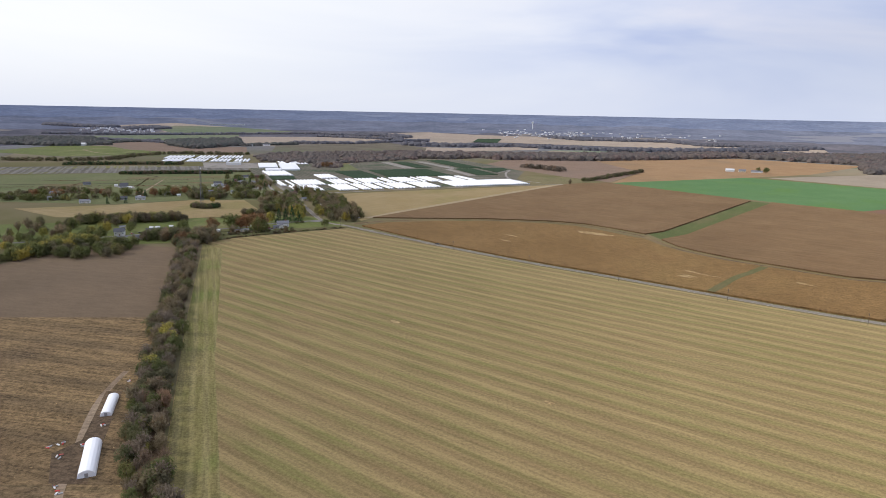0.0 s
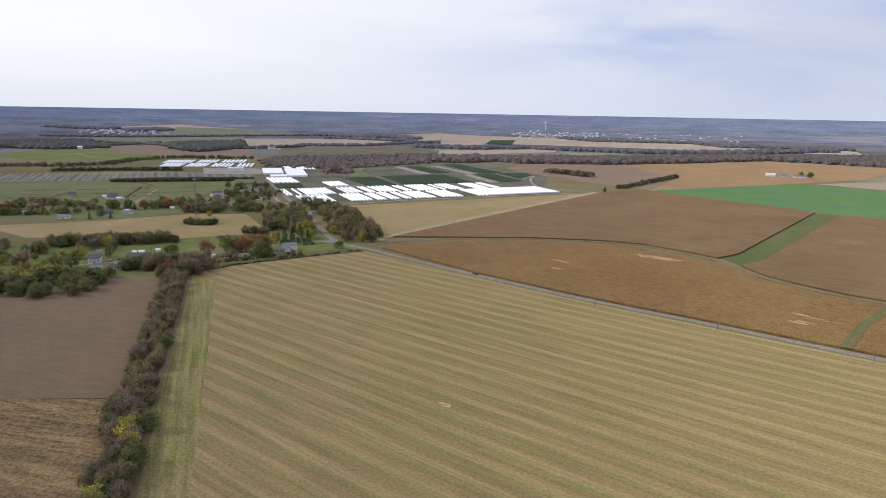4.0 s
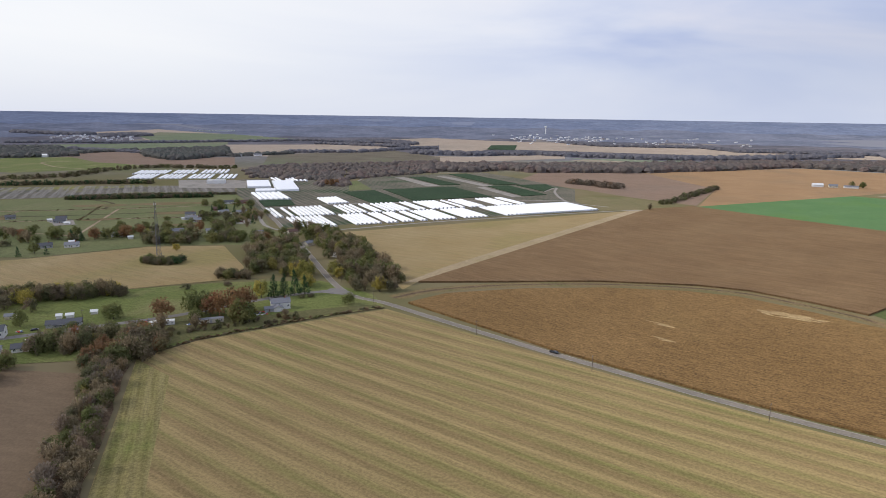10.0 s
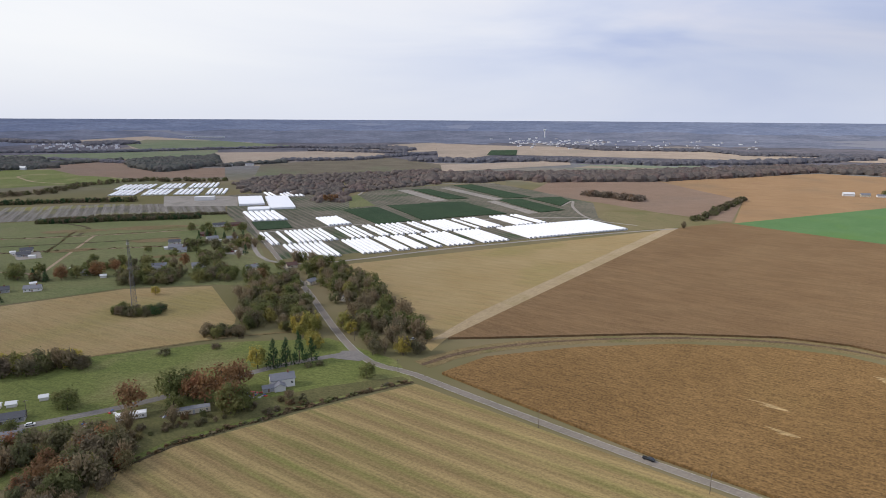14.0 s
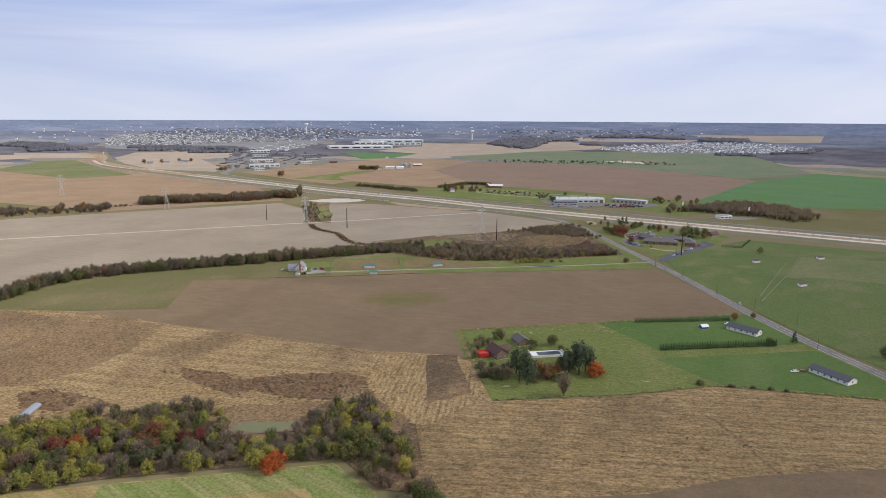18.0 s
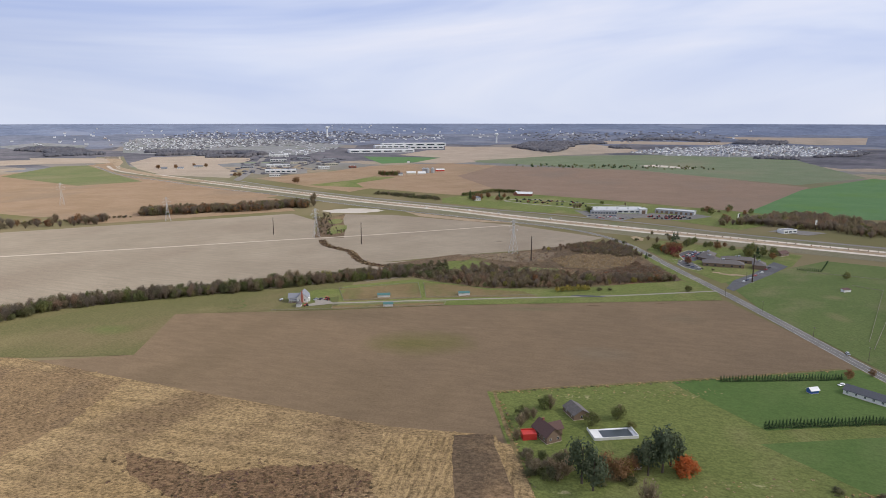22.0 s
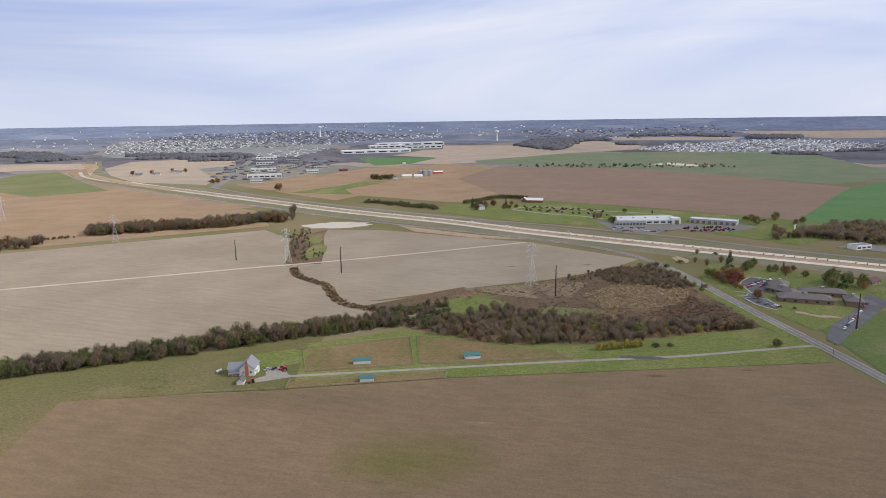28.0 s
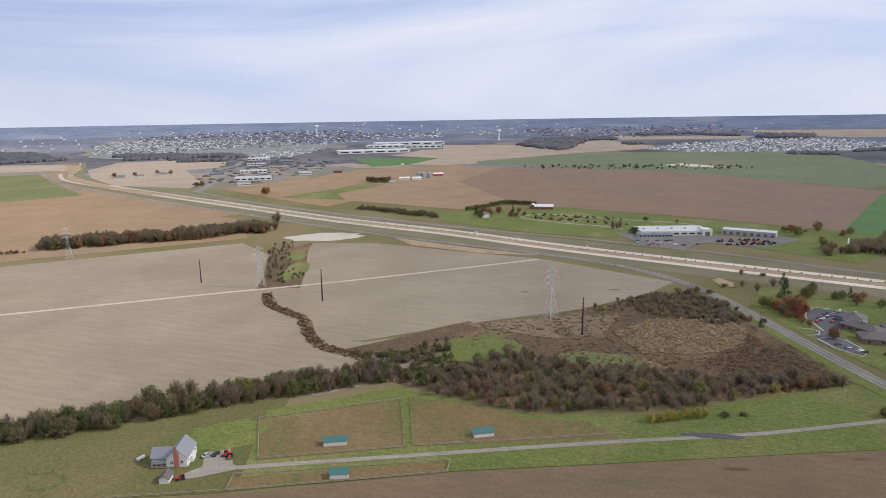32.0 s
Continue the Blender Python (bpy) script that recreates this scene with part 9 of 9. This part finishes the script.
# ---- machinery dealer and farm beyond the highway ----
hall(-300, -824, 2, 88, 40, 5.5, WHITEMETAL, PALEROOF, "long low white dealer building with a pale roof", "shop", bays=9, units=5)
hall(-272, -798, 2, 42, 12, 4.5, GREYWALL, GREYROOF, "glazed showroom front with a grey roof", "shop", bays=9, units=1)
hall(-338, -808, 2, 12, 14, 8, WHITEMETAL, WHITEMETAL, "taller white end block of the dealer", "shop", doors=1)
hall(-392, -808, -29.5, 62, 20, 6, GREYWALL, PALEROOF, "open machinery hall with a white roof", "shed", doors=8)
lay("parking_lot", [(-229, -834), (-243, -745), (-288, -724), (-308, -750), (-329, -758), (-360, -735), (-393, -740), (-440, -774), (-425, -800), (-380, -790), (-352, -810), (-345, -800), (-250, -800), (-250, -830)], MIDASPHALT, 0.3, "grey asphalt sales yard", "yard")
band("lane", spline([(-131, -938), (-114, -959), (-156, -988), (-254, -936), (-343, -891), (-352, -840)], 20), 6, GRAVEL, 0.34, "gravel loop through the machinery", "lane")
band("lane", spline([(-131, -938), (-170, -904), (-218, -879), (-245, -850)], 20), 6, GRAVEL, 0.35, "gravel loop through the machinery", "lane")
rng = random.Random(11)
for i in range(96):
    if i < 56:
        u, v = rng.random(), (i % 4) * 0.33
        x, y = -135 - 125 * u, -945 - 30 * v + 62 * u * (1 - 0.2 * v) - (12 if v > 0.5 else 0)
    else:
        x, y = -336 - 62 * rng.random(), -772 + 9 * (i % 4) + rng.random() * 3
    tractor(x, y, rng.choice([20, 110, 200, 290]) + rng.uniform(-15, 15), (REDMETAL, RUSTSTEEL, GREENMETAL, RUSTSTEEL, TARP)[i % 5] if i < 56 else (REDMETAL, REDMETAL, REDMETAL, RUSTSTEEL, PAINTS[2])[i % 5], "farm machine standing in rows in the dealer's yard")
grow_all("round", 11, [(-250, -819, 11), (-254, -823, 10), (-291, -916, 8), (-120, -965, 10), (-108, -962, 9)])
grow_all("bare", 12, [(-231, -851, 11), (-242, -860, 12), (-237, -855, 10), (-330, -900, 7)])
for i in range(22):
    park(i, -235 - rng.random() * 80, -775 + rng.random() * 34, rng.choice([10, 100, 20]), 0.35)
house(-158, -1042, -10, 30, 12, 5, 3.5, BRICKRED, WHITEMETAL, "red barn with a white roof", 0, category="barn", name="barn")
house(-140, -1050, 80, 14, 9, 5, 3.5, BRICKRED, WHITEMETAL, "red barn with a white roof", 0, category="barn", name="barn")
house(-60, -960, 20, 12, 9, 5.5, 3, WHITE, GREYROOF, "white house among trees by the highway", 3)
for i in range(34):
    t = i / 33
    x, y = (-32 - 65 * 2 * t, -1028 - 76 * 2 * t) if t < 0.5 else (-97 - 49 * (2 * t - 1), -1104 + 19 * (2 * t - 1))
    plant("round", x, y, 0.62, "dark pine in a windbreak row", "windbreak pines")
for i in range(16):
    plant(rng.choice(["green", "rust", "round", "pine"]), -45 - rng.random() * 70, -945 - rng.random() * 60, rng.uniform(0.6, 0.9))
for i in range(12):
    plant(rng.choice(["round", "green", "rust", "bush"]), rng.uniform(-520, -430), rng.uniform(-850, -720), rng.uniform(0.5, 0.9))
hall(-492, -632, 20, 22, 12, 4.5, WHITEMETAL, GREYROOF, "small filling station by the wood", "shop", bays=3)
lay("parking_lot", [(-470, -640), (-510, -610), (-545, -630), (-500, -660)], ASPHALT, 0.3, "asphalt forecourt", "parking lot")


def sign(x, y, h, turn):
    t = tagged(new("sign"), "tall roadside sign with a dark and white board", "sign")
    part("post", tube(bmesh.new(), (0, 0, -0.4), (0, 0, h), 0.35, 0.3, 8), RUSTSTEEL, t)
    b = part("board", box(bmesh.new(), -2.2, 2.2, -0.3, 0.3, h - 6, h), WHITE, t)
    part("panel", box(bmesh.new(), -2.0, 0.0, -0.36, 0.36, h - 5.8, h - 0.2), TYRE, b, "dark panel")
    put(t, x, y, turn)


sign(-451, -697, 17, 30); sign(-540, -652, 15, 30)
# farmstead with silos
for x, y, L, W, h, wl, rf, lb in ((159, -1507, 12, 9, 5, WHITE, GREYROOF, "white farmhouse"), (134, -1550, 26, 12, 5, CREAM, WHITEMETAL, "farm barn with a pale roof"), (104, -1556, 22, 12, 4.5, WHITE, WHITEMETAL, "farm barn with a pale roof"), (58, -1657, 26, 10, 5, REDMETAL, WHITEMETAL, "red barn with a pale roof")):
    house(x, y, 15, L, W, h, 3, wl, rf, lb + " beside the grain silos", 0, category="barn", name="barn")
for x, y in ((101, -1595), (90, -1593), (76, -1602)):
    silo(x, y, 5.5, 13)
for i in range(14):
    plant(("rust", "green", "round")[i % 3], 165 + 52 * (i / 13), -1506 + (i * 37 % 20), 0.9)
plant("rust", 383, -1264, 1.25); plant("rust", 390, -1268, 1.0); plant("bare", 247, -913, 1.1); plant("bare", 250, -908, 1.0)
for x, y, w in ((935, -1687, GREYWALL), (887, -1699, WHITE), (867, -1771, WHITE), (850, -1760, CREAM)):
    house(x, y, 20, 18, 10, 4, 3, w, GREYROOF, "farm building among trees in the field", 3)
for x, y in ((955, -1690), (962, -1700), (880, -1780), (835, -1770), (905, -1705), (600, -1420), (590, -1425)):
    plant("rust", x, y, 1.0)
# shops along the far road
for x, y, L, W, h, wl, rf, lb in ((528, -1590, 90, 40, 8, WHITE, PALEROOF, "pale retail building"), (608, -1815, 76, 34, 7, WHITE, PALEROOF, "pale retail building"), (434, -1736, 34, 26, 7, WHITE, PALEROOF, "pale retail building"), (586, -1973, 56, 22, 6, CREAM, GREYROOF, "cream shop building"), (351, -1777, 24, 14, 6, BRICKRED, REDMETAL, "red-roofed restaurant"),
                                  (402, -2680, 300, 90, 12, WHITEMETAL, WHITEMETAL, "huge white warehouse"), (390, -2960, 180, 70, 12, WHITEMETAL, WHITEMETAL, "huge white warehouse"), (214, -2920, 170, 60, 13, WHITEMETAL, GREENMETAL, "white warehouse with a green front"), (295, -3095, 340, 70, 14, WHITEMETAL, WHITEMETAL, "huge white distribution hall"), (700, -2100, 60, 30, 7, WHITE, GREYROOF, "white shop building"), (640, -2230, 50, 30, 7, GREYWALL, GREYROOF, "grey shop building"), (780, -2350, 80, 40, 8, WHITE, WHITEMETAL, "white shop building"), (520, -2150, 60, 24, 6, GREYWALL, GREYROOF, "grey shop building"), (450, -1900, 44, 20, 6, CREAM, GREYROOF, "cream shop building"), (690, -1750, 40, 20, 6, GREYWALL, DARKROOF, "dark-roofed shop"), (500, -1450, 30, 14, 6, WHITE, GREYROOF, "white shop building")):
    hall(x, y, 18, L, W, h, wl, rf, lb + " on the edge of town", "shop", bays=6, units=2)
lay("parking_lot", [(500, -1500), (590, -1530), (640, -1700), (560, -1730), (480, -1700), (440, -1560)], ASPHALT, 0.4, "wide grey parking area of the shops", "parking lot")
band("road", spline([(560, -1330), (639, -1648), (770, -2100), (851, -2435), (860, -2800), (830, -3114)], 60), 22, ASPHALT, 0.5, "wide grey road into town", "road")
hall(1385, -2158, 0, 60, 10, 7, CONCRETE, CONCRETE, "concrete bridge over the highway works", "bridge")
lay("highway_works", [(1415, -2159), (1355, -2158), (1240, -1985), (1130, -1760), (1010, -1590), (800, -1400), (640, -1275), (625, -1310), (820, -1455), (1030, -1660), (1160, -1800), (1300, -2000)], DIRT, 0.36, "bare yellow earth of the highway works", "earthworks")
water_tower(55, 11, -147, -3300, "white bulb-topped water tower over the town")
water_tower(62, 11, 880, -3600, "white bulb-topped water tower over the town")
water_tower(45, 8, 560, 3900, "white bulb-topped water tower in the haze")
for x, y, a in ((260, -1005, 0), (90, -900, 0), (-40, -820, 0), (-170, -725, 0), (330, -1080, 1), (480, -1190, 1), (-330, -612, 1), (20, -862, 1), (-90, -780, 0), (150, -926, 1)):
    park(int(x) % 5, x + (8 if a else -8), y + (11 if a else -11), -35 + 180 * a, 0.36)
spots = []
for i in range(110):
    x = rng.uniform(-800, -180)
    spots.append((x, -1780 - 0.15 * (x + 500) - rng.random() * 150))
thicket("trees", spots, [GREEN, PINE, MIXED], FAR, "small scattered trees in the far pasture", 310, 5, 9, 0.9, "trees")
for x, y in ((646, 47), (739, -85), (770, 50), (700, -60)):
    plant("bush", x, y, 1.5)
for x, y in ((1180, 1300), (1220, 1330), (1500, 1700), (1520, 1690)):
    plant("green", x, y, 0.9)
house(732, -560, 40, 14, 9, 4, 2.5, WHITE, GREYROOF, "white farmhouse by the long sheds", 3)
for i in range(7):
    t = i / 6
    house(620 + 95 * t, -470 - 90 * t, 55, 110, 11, 3, 2, WHITEMETAL, GREYROOF, "long low poultry shed with a pale roof", 0, category="barn", name="poultry_shed")
for x, y in ((590, -470), (600, -490), (585, -505), (610, -520)):
    plant("green", x, y, 0.9)
for i in range(3):
    hall(1990 - 90 * i, -1140 - 60 * i, 33, 120, 30, 8, WHITEMETAL, WHITEMETAL, "white far greenhouse hall", "building")
hall(2180, -60, 70, 60, 12, 6, WHITEMETAL, WHITEMETAL, "far white farm building", "barn")
hall(200, -2050, 20, 10, 8, 4, WHITE, GREYROOF, "far small farm building", "barn")


def town(name, outline, step, seed, label, lo=7, hi=13, tall=5.0):
    """Hundreds of small gabled houses that nobody could count."""
    r = random.Random(seed)
    bm_v, bm_f, slots = [], [], []
    for x, y in area_spots(outline, step, seed, 0.85):
        L, W, h, a = r.uniform(lo, hi), r.uniform(lo * 0.7, lo), r.uniform(tall * 0.7, tall * 1.2), radians(25 + 90 * r.randint(0, 1) + r.uniform(-12, 12))
        z, k = ground_z(x, y) + 0.2, len(bm_v)
        c, s = math.cos(a), math.sin(a)
        for px, py, pz in ((-L, -W, -1), (L, -W, -1), (L, W, -1), (-L, W, -1), (-L, -W, h), (L, -W, h), (L, W, h), (-L, W, h), (-L, 0, h * 1.6), (L, 0, h * 1.6)):
            bm_v.append((x + (px * c - py * s) / 2, y + (px * s + py * c) / 2, z + pz))
        for f, m in (((0, 1, 5, 4), 0), ((2, 3, 7, 6), 0), ((1, 2, 6, 9, 5), 0), ((3, 0, 4, 8, 7), 0), ((4, 5, 9, 8), 1), ((6, 7, 8, 9), 1)):
            bm_f.append(tuple(i + k for i in f))
            slots.append(m)
    m1 = Nodes("town_walls", 0.7)
    g = m1.n("ShaderNodeNewGeometry")
    wall = m1.base(m1.ramp(g.outputs["Random Per Island"], (0.0, (0.82, 0.82, 0.83)), (0.55, (0.74, 0.74, 0.75)), (0.85, (0.55, 0.54, 0.54)), (1.0, (0.36, 0.31, 0.29))))
    m2 = Nodes("town_roofs", 0.8)
    g = m2.n("ShaderNodeNewGeometry")
    roof = m2.base(m2.ramp(g.outputs["Random Per Island"], (0.0, (0.17, 0.175, 0.19)), (0.6, (0.21, 0.21, 0.225)), (0.85, (0.34, 0.34, 0.36)), (1.0, (0.20, 0.17, 0.155))))
    me = mesh_of(name, bm_v, bm_f, [wall, roof])
    me.polygons.foreach_set("material_index", slots)
    tagged(new(name, me), label, "houses", kind="stuff")


town("housing_estate", [(-738, -2675), (-950, -2916), (-1269, -3015), (-1573, -2997), (-1725, -2651), (-1530, -2428), (-1243, -2396), (-858, -2520)], 26, 1, "dense estate of pale houses beyond the pasture", 9, 14, 5)
town("housing_estate", [(1764, -2890), (1840, -3173), (1630, -3277), (1089, -3344), (1076, -2962), (1260, -2771), (1295, -2597), (1511, -2530)], 30, 2, "dense estate of white houses by the highway", 7, 11, 4)
town("town", [(1773, -3249), (1707, -3648), (848, -3966), (447, -3694), (170, -3816), (150, -3468), (538, -3423), (656, -3093), (965, -2965), (1188, -2956)], 56, 3, "hazy town of pale houses", 8, 16, 4)
town("town", [(900, -2500), (700, -2450), (650, -2900), (880, -3000)], 40, 4, "pale buildings along the road into town", 8, 20, 4)
town("town", [(-1730, 3005), (-1713, 3196), (-1440, 3256), (-1349, 3000), (-1606, 2958)], 34, 5, "far row of pale houses", 10, 16, 5)
town("town", [(300, 3500), (700, 3400), (900, 3600), (350, 3750)], 45, 6, "hazy pale buildings", 8, 18, 4)
town("town", [(-420, -3300), (-1400, -3300), (-1500, -3900), (-300, -4000)], 150, 7, "scattered hazy houses", 8, 14, 4)
town("town", [(2000, -300), (2900, -500), (2600, -1300), (1800, -900)], 70, 8, "scattered far houses among woods", 10, 18, 5)
town("town", [(2300, -2300), (1700, -2900), (1300, -3300), (300, -3600), (-600, -3500), (-600, -4200), (900, -4300), (2300, -3500)], 125, 9, "wide hazy town of pale houses among trees", 8, 18, 5)
town("town", [(-1500, -3200), (-600, -3300), (-600, -3900), (-1700, -3900)], 150, 10, "scattered hazy houses", 8, 16, 5)
town("town", [(300, 3300), (1400, 3100), (1500, 3500), (300, 3900)], 90, 11, "scattered hazy houses and barns", 8, 16, 4)
for i, (o, st) in enumerate((([(1773, -3249), (1707, -3648), (848, -3966), (447, -3694), (170, -3816), (538, -3423), (965, -2965), (1188, -2956)], 40), ([(-738, -2675), (-950, -2916), (-1269, -3015), (-1573, -2997), (-1725, -2651), (-1530, -2428), (-1243, -2396), (-858, -2520)], 52), ([(1764, -2890), (1840, -3173), (1089, -3344), (1076, -2962), (1295, -2597), (1511, -2530)], 52), ([(-420, -3300), (-1400, -3300), (-1500, -3900), (-300, -4000)], 55), ([(900, -2500), (450, -2300), (450, -1500), (620, -1480), (800, -2000)], 48))):
    thicket("trees", area_spots(o, st, 400 + i), HAZEWOODS, TINY, "street trees among the far houses", 400 + i, 3.5, 6, 2.0, "trees", False)
